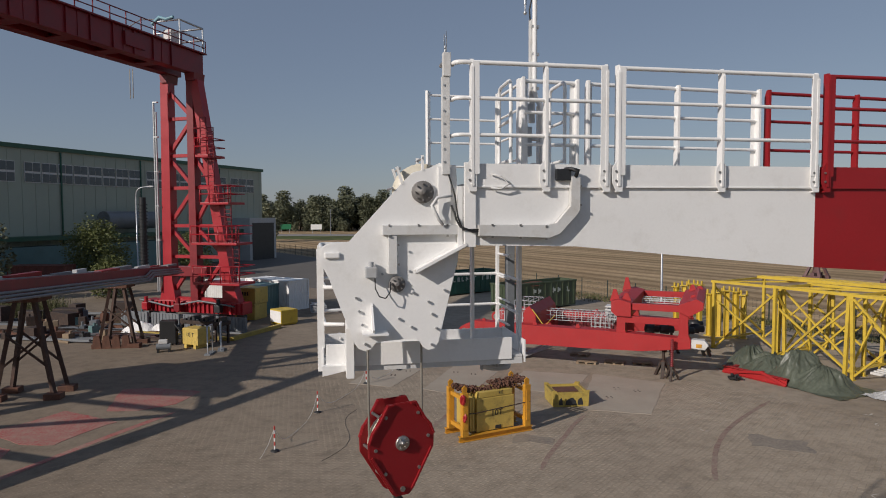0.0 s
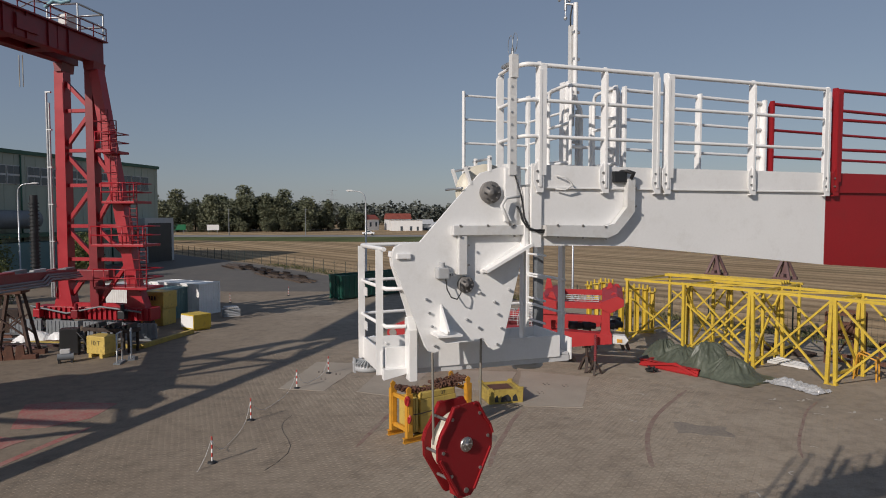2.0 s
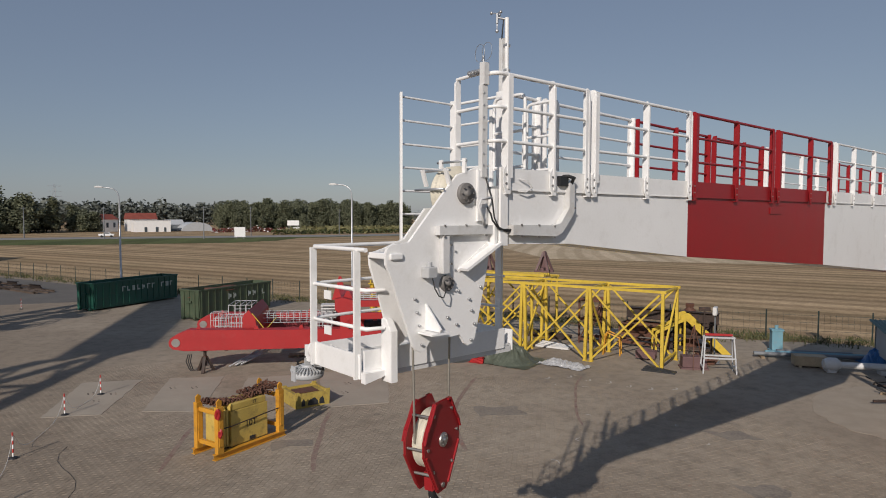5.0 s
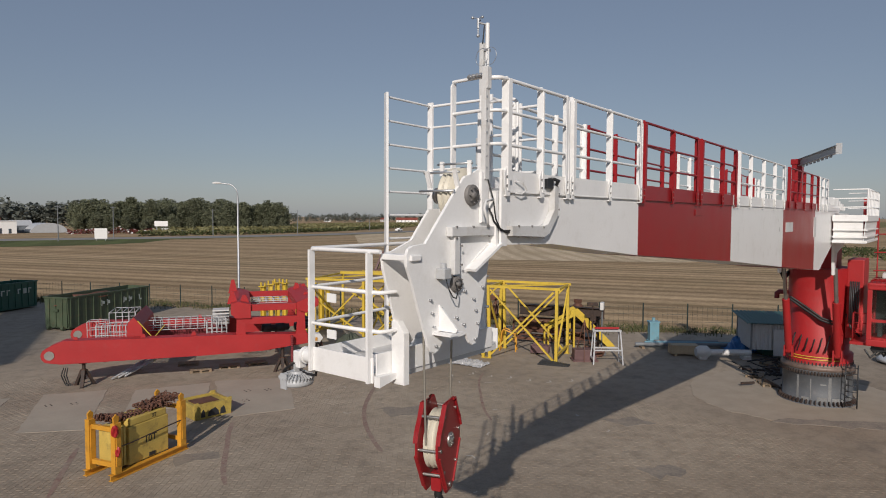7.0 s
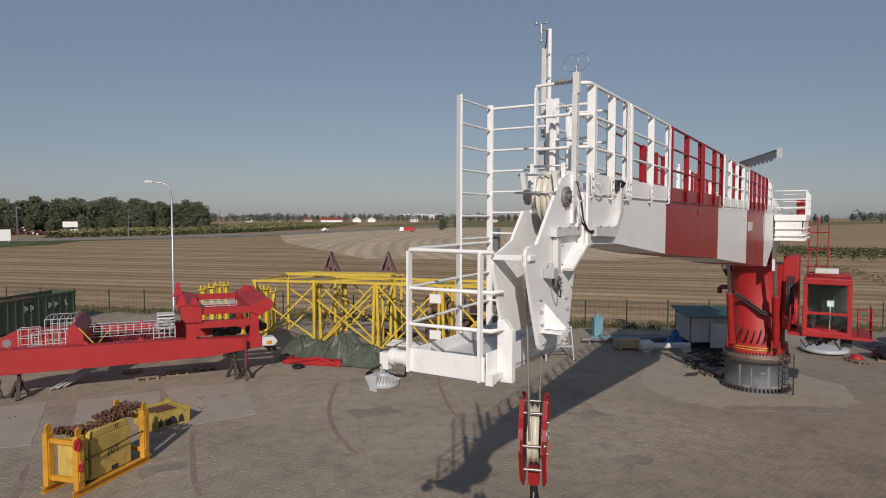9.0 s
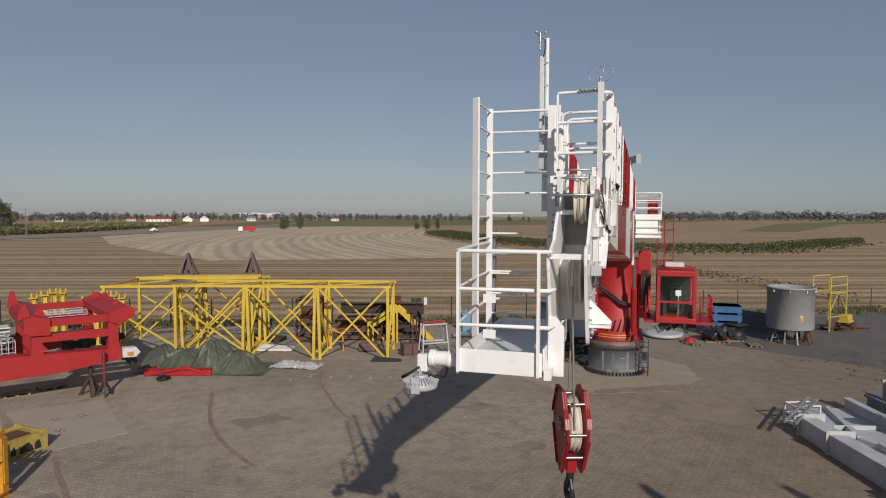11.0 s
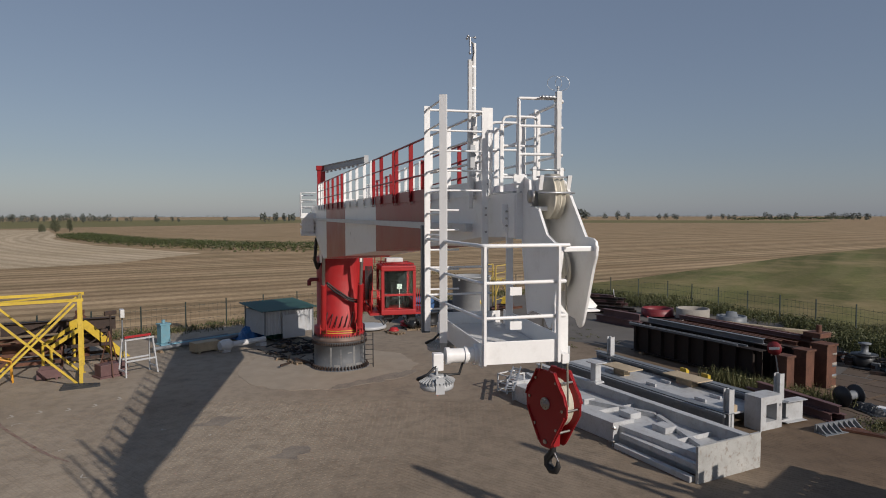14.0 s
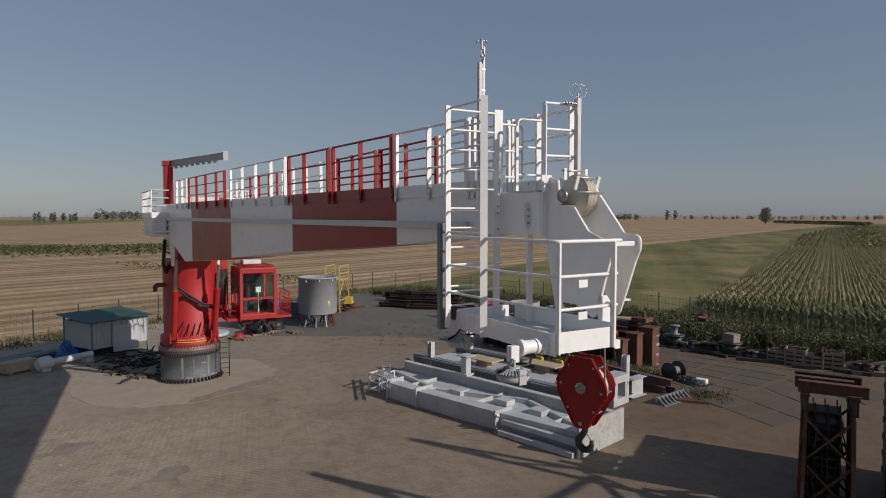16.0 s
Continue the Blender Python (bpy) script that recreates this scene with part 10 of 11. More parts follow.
box(bm, 8, 112, -3.0, -0.05, 5.8, 6.4)
part("canopy", bm, HALL_TRIM, hall, "dark green canopy")
bm = bm_new()
box(bm, 20, 112, -2.8, -0.06, 0, 5.0)
part("low_annex", bm, TEAL, hall)
for x0, n in ((3, 3), (12, 8), (34, 8), (56, 8), (78, 8), (100, 4)):
    for k in range(n):
        x = x0 + 2.6 * k
        bm = bm_new()
        box(bm, x, x + 2.4, -0.12, -0.005, 13.9, 16.8)
        w = part("window", bm, GREY_PALE, hall, "metal-framed window")
        bm = bm_new()
        for sx in (0.08, 1.24):
            for z in (14.0, 15.5):
                box(bm, x + sx, x + sx + 1.08, -0.15, -0.125, z, z + 1.2)
        part("pane", bm, DARK_GLASS, w)
bm = bm_new()
box(bm, 1.5, 10.5, -4.5, -0.01, 0.0, 8.6)
part("porch", bm, GREY_LIGHT, hall, "grey gate porch")
# closed dark sheet, painted-in shade of the open gateway
bm = bm_new()
box(bm, 2.3, 9.7, -4.56, -4.505, 0.0, 7.6)
part("gate", bm, DARK, hall, "dark sheet for the shaded inside of the open gate")
bm = bm_new()
tube(bm, (34, -2.6, 8.5), (44, -2.6, 8.5), 1.4, 18)
part("duct_vessel", bm, GREY, hall, "grey horizontal duct vessel")
bm = bm_new()
for x in (14, 34, 49, 76):
    tube(bm, (x, -0.2, 0), (x, -0.2, 18.5), 0.12, 8)
part_each("downpipe", bm, HALL_TRIM, hall)

# ---- street lamps ----
def street_lamp(x, y, h, a):
    t = thing("street_lamp", "tall grey street lamp with one curved arm", "street lamp", pose(x, y, 0, 0, 0, a), "street lamps")
    bm = bm_new()
    skin(bm, [ring(Vector((0, 0, z)), (0, 0, 1), q, 10) for z, q in ((0, 0.15), (1.6, 0.14), (1.62, 0.11), (h - 1.25, 0.085))])
    part("pole", bm, GALV, t)
    bm = bm_new()
    pipe(bm, [(0, 0, h - 1.3)] + bend((0, 0, h - 1.3), (-0.05, 0, h - 0.05), (-1.75, 0, h + 0.2), 0.95, 7) + [(-1.75, 0, h + 0.16)], 0.06, 8)
    part("arm", bm, GALV, t)
    bm = bm_new()
    prism(bm, [(-2.45, h + 0.14), (-2.2, h + 0.08), (-1.7, h + 0.08), (-1.55, h + 0.16), (-1.75, h + 0.27), (-2.2, h + 0.29), (-2.42, h + 0.22)], "y", -0.16, 0.16, 0.04)
    part("lamp_head", bm, GREY_PALE, t)


street_lamp(21.46, 62.78, 12.2, -41)
street_lamp(0.98, 78.35, 11.95, -20)
street_lamp(-42.0, 88.0, 13.0, 180)

# ---- fence ----
FENCE_MAT = surface("fence_green", (0.03, 0.045, 0.04), 0.6, var=0.15, relief=0)
FENCE = [(-58, 178), (-44, 163), (-15, 121), (7, 82), (23.5, 58.5), (39, 32.5), (51.19, 19.82), (69.40, -6.00), (58.46, -18.04), (39.99, -25.75), (29.79, -27.55), (14, -31)]
fence = thing("fence", "thin dark green post and wire mesh fence round the yard", "fence", None)
d = 0.0
posts = []
for (x0, y0), (x1, y1) in zip(FENCE, FENCE[1:]):
    n = max(1, round(math.dist((x0, y0), (x1, y1)) / 3.4))
    posts += [(x0 + (x1 - x0) * k / n, y0 + (y1 - y0) * k / n) for k in range(n)]
bm = bm_new()
box(bm, -0.04, 0.04, -0.04, 0.04, 0, 2.3)
me = bpy.data.meshes.new("fence_post")
bm.to_mesh(me)
bm.free()
me.materials.append(FENCE_MAT)
for x, y in posts:
    o = new("fence_post", me)
    o.parent = fence
    o.location = (x, y, -0.1)
bm = bm_new()
for (x0, y0), (x1, y1) in zip(posts, posts[1:]):
    for z in (0.15, 0.7, 1.3, 1.85):
        bar(bm, (x0, y0, z), (x1, y1, z), 0.014, 0.02)
    for k in range(1, 9):
        x, y = x0 + (x1 - x0) * k / 9, y0 + (y1 - y0) * k / 9
        bar(bm, (x, y, 0.0), (x, y, 2.0), 0.008, 0.008)
w = part("wire", bm, FENCE_MAT, fence)
w["kind"] = "stuff"


# ---- trees, maize, weeds ----
def quads_mesh(name, quads, material):
    """Many loose four-cornered leaves in one mesh."""
    co = np.array(quads, dtype=np.float32).reshape(-1, 3)
    n = len(co) // 4
    me = bpy.data.meshes.new(name)
    me.from_pydata(co.tolist(), [], [(4 * k, 4 * k + 1, 4 * k + 2, 4 * k + 3) for k in range(n)])
    me.materials.append(material)
    return me


def leaf(r, c, size, up=0.4):
    """A leaf clump: a tilted, uneven four-sided flake."""
    a = r.random() * math.tau
    t = r.uniform(-1.0, 1.0)
    u = Vector((math.cos(a), math.sin(a), r.uniform(-0.5, 0.5))).normalized()
    v = u.cross(Vector((math.sin(a * 3), math.cos(a * 2), t + up))).normalized()
    s, w = size * r.uniform(0.6, 1.3), size * r.uniform(0.4, 0.9)
    c = Vector(c)
    return [c - u * s * 0.5, c + v * w * 0.5 + u * s * 0.1 * t, c + u * s * 0.5, c - v * w * 0.5]


def crown(r, blobs, n, size):
    out = []
    tot = sum(b[3] ** 2 for b in blobs)
    for x, y, z, rad, flat in blobs:
        for _ in range(int(n * rad ** 2 / tot)):
            d = Vector((r.gauss(0, 1), r.gauss(0, 1), r.gauss(0, 1))).normalized()
            k = rad * (r.random() ** 0.35) * (1 + 0.25 * noise.noise(d * 2.3 + Vector((x, y, z))))
            out += leaf(r, (x + d.x * k, y + d.y * k, z + d.z * k * flat), size)
    return out


def tree(name, seed, h, spread, n, size, mat, label, m, group):
    r = random.Random(seed)
    t = thing(name, label, "tree", m, group)
    bm = bm_new()
    tr = h * 0.022 + 0.05
    pts = [Vector((0, 0, -0.2)), Vector((r.uniform(-0.2, 0.2), r.uniform(-0.2, 0.2), h * 0.3)), Vector((r.uniform(-0.4, 0.4), r.uniform(-0.4, 0.4), h * 0.62)), Vector((0, 0, h * 0.9))]
    skin(bm, [ring(p, (0, 0, 1), tr * k, 8) for p, k in zip(pts, (1, 0.75, 0.45, 0.1))])
    blobs = []
    for k in range(14):
        a = k * 2.4 + r.random()
        s = (k + 0.5) / 14
        z = h * (0.1 + 0.76 * s)
        l = spread * (0.35 + 0.4 * r.random()) * (0.75 + 0.5 * s - 0.85 * s * s)
        q = Vector((l * math.cos(a), l * math.sin(a), z + h * 0.05))
        p = Vector((0, 0, z - h * 0.06))
        skin(bm, [ring(p, q - p, tr * 0.35, 5), ring(p.lerp(q, 0.6), q - p, tr * 0.2, 5), ring(q, q - p, tr * 0.06, 5)])
        blobs.append((q.x, q.y, q.z, spread * r.uniform(0.36, 0.56), 0.9))
    blobs.append((0, 0, h * 0.84, spread * 0.42, 1.2))
    blobs.append((0, 0, h * 0.5, spread * 0.75, 1.4))
    part("trunk", bm, BARK, t)
    o = new("crown", quads_mesh("crown", crown(r, blobs, n, size), mat))
    o.parent = t
    return t


kinds = []
for k in range(7):
    kinds.append(tree("tree", 50 + k, (17, 19, 14, 21, 16, 12, 18)[k], (6.0, 5.6, 6.4, 5.6, 6.6, 5.2, 4.6)[k], 2100, 1.0, LEAF, "leafy dark green tree in the roadside belt", pose(-100 + 15 * k, 375 + 8 * (k % 3), 0, 0, 0, 40 * k), "roadside trees"))
rng = random.Random(77)
spots = []
for k in range(64):
    x = rng.uniform(-122, -20)
    spots.append((x, rng.uniform(364, 405), rng.uniform(0.75, 1.1) + 0.25 * math.exp(-((x + 62) / 30) ** 2)))
for k in range(26):
    spots.append((rng.uniform(-122, -20), rng.uniform(352, 364), rng.uniform(0.22, 0.5)))
for k in range(8):
    spots.append((rng.uniform(-420, -110), rng.uniform(380, 470), rng.uniform(0.8, 1.1)))
for k in range(210):
    b, dd = radians(rng.uniform(-26.6, -10.6)), rng.uniform(424, 485)
    spots.append((-math.sin(b) * dd, math.cos(b) * dd, rng.uniform(0.84, 1.0)))
for k in range(46):
    b, dd = radians(rng.uniform(-27.6, -10.4)), rng.uniform(413, 424)
    spots.append((-math.sin(b) * dd, math.cos(b) * dd, rng.uniform(0.25, 0.55)))
for k in range(18):
    b, dd = radians(rng.uniform(-1.2, 3.2)), rng.uniform(380, 410)
    spots.append((-math.sin(b) * dd, math.cos(b) * dd, rng.uniform(0.5, 0.85)))
spots += [(-60, 222, 0.75), (311, 290, 0.56), (318, 283, 0.5), (367, 216, 0.46), (361, 220, 0.38), (373, 211, 0.42), (532, -543, 1.05)]
for i, (x, y, s) in enumerate(spots):
    c = copy_thing(kinds[i % 7], pose(x, y, -0.1, 0, 0, rng.random() * 360))
    c.scale = (s * 1.15, s * 1.15, s)
tree("willow_bush", 5, 8.0, 5.0, 9000, 0.3, LEAF_LIGHT, "pale green round willow bush beside the hall", pose(-46.5, 86, 0), "bushes by the hall")
tree("willow_bush", 6, 6.2, 3.6, 5200, 0.3, LEAF_LIGHT, "pale green willow bush behind the gantry", pose(-38.0, 97, 0), "bushes by the hall")
tree("willow_bush", 11, 4.2, 2.6, 4200, 0.28, LEAF_LIGHT, "pale green low bush behind the jib", pose(-37.5, 72, 0), "bushes by the hall")
tree("willow_bush", 8, 8.0, 3.0, 2200, 0.45, LEAF, "dark green slender tree beside the hall", pose(-48.5, 68, 0), "bushes by the hall")


def inside(x, y, poly):
    c = False
    for (x0, y0), (x1, y1) in zip(poly, poly[1:] + poly[:1]):
        if (y0 > y) != (y1 > y) and x < (x1 - x0) * (y - y0) / (y1 - y0) + x0:
            c = not c
    return c


def patch(name, poly, step, hgt, size, mat, label, seed, per=3):
    r = random.Random(seed)
    xs, ys = [p[0] for p in poly], [p[1] for p in poly]
    out = []
    x = min(xs)
    while x < max(xs):
        y = min(ys)
        while y < max(ys):
            px, py = x + r.uniform(-0.4, 0.4) * step, y + r.uniform(-0.4, 0.4) * step
            if inside(px, py, poly):
                for _ in range(per):
                    out += leaf(r, (px + r.uniform(-0.4, 0.4) * step, py + r.uniform(-0.4, 0.4) * step, hgt * (1 - r.random() ** 1.6) * r.uniform(0.75, 1.1)), size, 0.1)
            y += step
        x += step
    ob = new(name, quads_mesh(name, out, mat))
    return tagged(ob, label, "crop", kind="stuff")


patch("maize_strip", [(270, 163), (205, 110), (168, 62), (163, 32), (176, 6), (250, -20), (272, -20), (254, -8), (192, 14), (180, 36), (186, 62), (222, 104), (290, 158)], 1.1, 1.75, 0.5, LEAF_STRIP, "dark green strip of standing maize in the field", 3, 7)
patch("verge_weeds", [(260, 150), (196, 104), (158, 60), (153, 30), (168, 2), (250, -24), (250, -20), (175, 5), (162, 32), (167, 62), (204, 110), (262, 156)], 2.2, 0.7, 0.9, LEAF_WEED, "rough weeds along the maize strip", 4, 2)
patch("maize_field", [(77, 297), (133, 298), (194, 325), (291, 388), (440, 530), (340, 530), (200, 450), (118, 371)], 3.0, 2.3, 2.0, LEAF_CORN, "wide field of standing maize behind the road", 5, 4)
patch("maize_edge", [(76, 296), (133, 297), (195, 324), (292, 387), (294, 389), (194, 327), (133, 300), (79, 300)], 1.0, 2.0, 1.0, LEAF_STRIP, "dark green edge of the maize field", 25, 4)
patch("far_maize", [(399, -508), (453, -547), (568, -596), (600, -622), (470, -580), (405, -535)], 2.6, 3.2, 1.8, LEAF_STRIP, "dark green maize far away", 6, 4)
patch("far_maize", [(1112, -563), (1240, -735), (1390, -990), (1450, -1010), (1300, -750), (1160, -560)], 9.0, 4.5, 5.0, LEAF_STRIP, "thin dark green maize block far away", 7, 2)


patch("field_edge_weeds", [(122, 31), (108, 21.5), (94.5, 13.8), (88, 8), (80, 3), (74, -1), (75.5, -3.5), (81, 0), (89, 5), (95.5, 10.8), (109, 18.5), (123, 27.5)], 0.9, 0.8, 0.4, LEAF_DRY, "dry weedy bank between two stubble fields", 9, 4)


def maize_plant(r, x, y, h, reach=1.0):
    out = []
    out += [Vector((x - 0.02, y, 0)), Vector((x + 0.02, y, 0)), Vector((x + 0.012, y, h)), Vector((x - 0.012, y, h))]
    for k in range(7):
        a = k * 2.5 + r.random() * 0.8
        z = h * (0.2 + 0.72 * k / 7)
        d = Vector((math.cos(a), math.sin(a), 0))
        s = Vector((-math.sin(a), math.cos(a), 0)) * 0.05
        l = r.uniform(0.45, 0.75) * reach
        p0, p1, p2 = Vector((x, y, z)), Vector((x, y, z + 0.28)) + d * l * 0.5, Vector((x, y, z + r.uniform(-0.1, 0.15))) + d * l
        out += [p0 - s, p0 + s, p1 + s * 1.3, p1 - s * 1.3]
        out += [p1 - s * 1.3, p1 + s * 1.3, p2 + s * 0.2, p2 - s * 0.2]
    return out


def tassel(r, x, y, h):
    a = r.random() * math.tau
    s = Vector((math.cos(a), math.sin(a), 0))
    b, t = Vector((x, y, h - 0.05)), Vector((x + r.gauss(0, 0.06), y + r.gauss(0, 0.06), h + 0.32))
    return [b, b.lerp(t, 0.5) + s * 0.035, t, b.lerp(t, 0.5) - s * 0.035]


LEAF_TASSEL = leaf_mat("maize_tassel", (0.2, 0.165, 0.085), (0.3, 0.25, 0.135), 0.8)
MAIZE = [(39.6, -29.4), (35.2, -30.6), (31.1, -31.9), (26.6, -33.0), (23.5, -35.2), (8, -42), (-20, -56), (0, -600), (286, -819), (413, -563), (292, -352), (187, -208), (131, -142), (88, -90), (64, -62), (49.5, -43.5)]
rows_dir, rows_side = Vector((0.638, -0.77)), Vector((-0.77, -0.638))
r = random.Random(15)
near, mid, far, tops = [], [], [], []
start = Vector((44.0, -27.0))
for i in range(-6, 76):
    o = start + rows_side * 0.75 * i
    s = -25.0
    while s < 120:
        p = o + rows_dir * s
        if inside(p.x, p.y, MAIZE) and p.x > 12:
            x, y, h = p.x + r.uniform(-0.06, 0.06), p.y + r.uniform(-0.06, 0.06), r.uniform(1.5, 2.0)
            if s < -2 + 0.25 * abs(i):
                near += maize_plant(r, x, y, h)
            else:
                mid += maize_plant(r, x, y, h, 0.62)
            tops += tassel(r, x, y, h)
        s += 0.5 if s < 24 else 0.85 if s < 60 else 1.25
for i in range(-20, 95):
    o = start + rows_side * 1.5 * i
    s = 112.0
    while s < 480:
        p = o + rows_dir * s
        if inside(p.x, p.y, MAIZE):
            k = 1 + s / 300
            for _ in range(3):
                if r.random() < 0.12:
                    tops += tassel(r, p.x + r.uniform(-0.15, 0.15), p.y + r.uniform(-0.15, 0.15), 1.7)
                far += leaf(r, (p.x + r.uniform(-0.2, 0.2), p.y + r.uniform(-0.2, 0.2), r.uniform(0.9, 1.9)), 0.42 * k, 0.9)
        s += 0.6 + s / 420
tagged(new("maize", quads_mesh("maize", near, LEAF_EDGE_SHADE)), "tall green maize plants standing in rows behind the fence", "crop", kind="stuff")
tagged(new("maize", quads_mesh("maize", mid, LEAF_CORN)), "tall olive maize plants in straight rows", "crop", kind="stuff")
tagged(new("maize_tassels", quads_mesh("maize_tassels", tops, LEAF_TASSEL)), "dry tan tassels above the maize", "crop", kind="stuff")
tagged(new("maize_rows", quads_mesh("maize_rows", far, LEAF_CORN)), "rows of green maize running into the distance", "crop", kind="stuff")

# weeds along the fence and in corners of the yard
def blade(r, x, y, h, w):
    """A thin upright stalk or grass blade that leans and tapers."""
    a = r.random() * math.tau
    s = Vector((math.cos(a), math.sin(a), 0)) * w
    b = Vector((x, y, 0))
    t = Vector((x + r.gauss(0, 0.22) * h, y + r.gauss(0, 0.22) * h, h))
    return [b - s, b + s, t + s * 0.25, t - s * 0.25]


weeds = []
for (x0, y0), (x1, y1), dens, hh in (((68.86, -7.51), (58.45, -18.45), 260, 0.8), ((58.45, -18.45), (39.99, -25.75), 700, 0.5), ((39.99, -25.75), (28.76, -27.93), 700, 0.7), ((28.76, -27.93), (16.52, -30.20), 700, 0.9), ((23, 59.5), (39, 33.5), 320, 0.4), ((39, 33.5), (69.90, -6.52), 620, 0.45), ((7, 83), (23, 59.5), 200, 0.5), ((-15, 122), (7, 83), 160, 0.5)):
    for _ in range(dens):
        t = r.random()
        clump = 0.5 + 0.5 * noise.noise(Vector((t * 9 + x0, y0 * 0.1, 0)))
        x, y = x0 + (x1 - x0) * t + r.gauss(0, 1.0), y0 + (y1 - y0) * t + r.gauss(0, 1.0)
        h = hh * r.uniform(0.35, 1.0) * (0.5 + clump)
        for _ in range(9):
            weeds += blade(r, x + r.gauss(0, 0.3), y + r.gauss(0, 0.3), h * r.uniform(0.5, 1.1), 0.035)
        for _ in range(4):
            weeds += leaf(r, (x + r.gauss(0, 0.3), y + r.gauss(0, 0.3), h * r.uniform(0.2, 0.9)), 0.13, 0.0)
for cx, cy, rad, n, hh in ((23.6, -9.3, 0.6, 90, 0.75), (22.2, -10.7, 0.6, 70, 0.65), (25.6, -8.4, 0.6, 80, 0.75), (17.9, -11.5, 0.55, 80, 0.18), (39.04, -0.73, 2.4, 60, 0.1), (-38, 59, 1.6, 160, 1.6), (-42, 62, 2.0, 160, 1.4)):
    for _ in range(n):
        x, y = cx + r.gauss(0, rad), cy + r.gauss(0, rad)
        for _ in range(9):
            weeds += blade(r, x + r.gauss(0, 0.12), y + r.gauss(0, 0.12), hh * r.uniform(0.3, 1.0), 0.02)
        for _ in range(4):
            weeds += leaf(r, (x + r.gauss(0, 0.12), y + r.gauss(0, 0.12), hh * r.random()), 0.09, 0.0)
# tall bushy weeds between the stored goods and the fence
brush = []
for (x0, y0), (x1, y1), n, hh in (((56.5, -13.0), (48.0, -20.0), 90, 1.2), ((62.6, -6.8), (57.2, -13.0), 120, 1.3), ((66.0, -5.2), (62.6, -6.8), 25, 0.8), ((48.0, -20.5), (39.0, -23.5), 70, 1.0), ((39.05, -22.58), (31.98, -21.0), 80, 1.3), ((32.98, -21.8), (26.86, -23.2), 90, 1.5), ((27.86, -23.6), (22.73, -26.0), 90, 1.6), ((23.73, -26.2), (17.58, -28.6), 90, 1.7)):
    for _ in range(n):
        t = r.random()
        if noise.noise(Vector((x0 + t * 7, y0, 2.0))) < -0.25:
            continue
        x, y = x0 + (x1 - x0) * t + r.gauss(0, 0.8), y0 + (y1 - y0) * t + r.gauss(0, 0.8)
        h = hh * r.uniform(0.4, 1.0)
        w = h * 0.3
        for _ in range(75):
            z = h * r.random() ** 0.8
            brush += leaf(r, (x + r.gauss(0, w), y + r.gauss(0, w), z), 0.14, 0.3)
        for _ in range(12):
            brush += blade(r, x + r.gauss(0, w), y + r.gauss(0, w), h * r.uniform(0.6, 1.15), 0.022)
tagged(new("weeds", quads_mesh("weeds", weeds, LEAF_WEED)), "rough green and yellow weeds along the fence", "weeds", kind="stuff")
tagged(new("brush", quads_mesh("brush", brush, LEAF_BUSH)), "bushy yellow-green brush behind the stored goods", "brush", kind="stuff")
# ---- far woods, houses and vehicles ----
def far_trees(out, r, b0, b1, dist, depth, h, spacing, gap=0.0, flakes=110, slim=0.36):
    """A row of far trees between two bearings: uneven crowns of loose flakes."""
    n = max(1, int(abs(radians(b1 - b0)) * dist / spacing))
    for k in range(n):
        b = b0 + (b1 - b0) * (k + r.random()) / n
        if gap and noise.noise(Vector((b * 1.1, dist * 0.01, 3.0))) < gap - 0.5:
            continue
        dd = dist + r.uniform(0, depth)
        x, y = -math.sin(radians(b)) * dd, math.cos(radians(b)) * dd
        hh = h * r.uniform(0.55, 0.9) * (1 + 0.22 * noise.noise(Vector((b * 2.3, 7.0, dist * 0.01))))
        w = hh * slim * r.uniform(0.7, 1.25)
        for _ in range(flakes):
            d = Vector((r.gauss(0, 1), r.gauss(0, 1), r.gauss(0, 1))).normalized() * r.random() ** 0.4
            out += leaf(r, (x + d.x * w, y + d.y * w, hh * (0.5 + 0.5 * d.z * (1 - 0.2 * abs(d.x)))), hh * 0.17)


rw = random.Random(8)
for label, rows in (
    ("dark woods behind the road", ((14, -13, 600, 30, 26, 3.0), (14, -13, 630, 40, 27, 3.0), (-25, -34, 900, 120, 17, 4.5))),
    ("hedges and garden trees round far houses", ((-30, -64, 1000, 160, 16, 4.5), (-60, -79, 930, 150, 13, 8.0, 0.52), (-75.6, -78.6, 900, 40, 19, 6.0, 0.0, 90, 0.2))),
    ("dark tree line across the far fields", ((-80, -97.5, 1300, 200, 25, 4.5), (-98.6, -104.8, 1500, 100, 31, 4.0), (-106.1, -106.5, 1200, 20, 22, 8), (-107.2, -108.1, 1200, 20, 22, 9), (-110.2, -111.2, 1200, 30, 19, 8), (-111.6, -114.7, 1250, 60, 18, 5, 0.35), (-115.4, -116.6, 1250, 30, 18, 8))),
    ("scattered trees and hedges along the horizon", ((-118.7, -121, 1300, 60, 18, 8, 0.3), (-122.8, -126, 1300, 60, 19, 7, 0.35), (-127.4, -129.0, 1200, 40, 23, 12, 0.0, 90, 0.2), (-129.5, -152, 1400, 80, 12, 7, 0.35))),
    ("thin line of the farthest woods, haze put into its colour", ((48, -153, 2700, 300, 15, 14, 0.25, 40, 0.6),)),
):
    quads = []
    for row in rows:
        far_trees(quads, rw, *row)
    tagged(new("far_woods", quads_mesh("far_woods", quads, LEAF_HAZE)), label, "woods", kind="stuff")


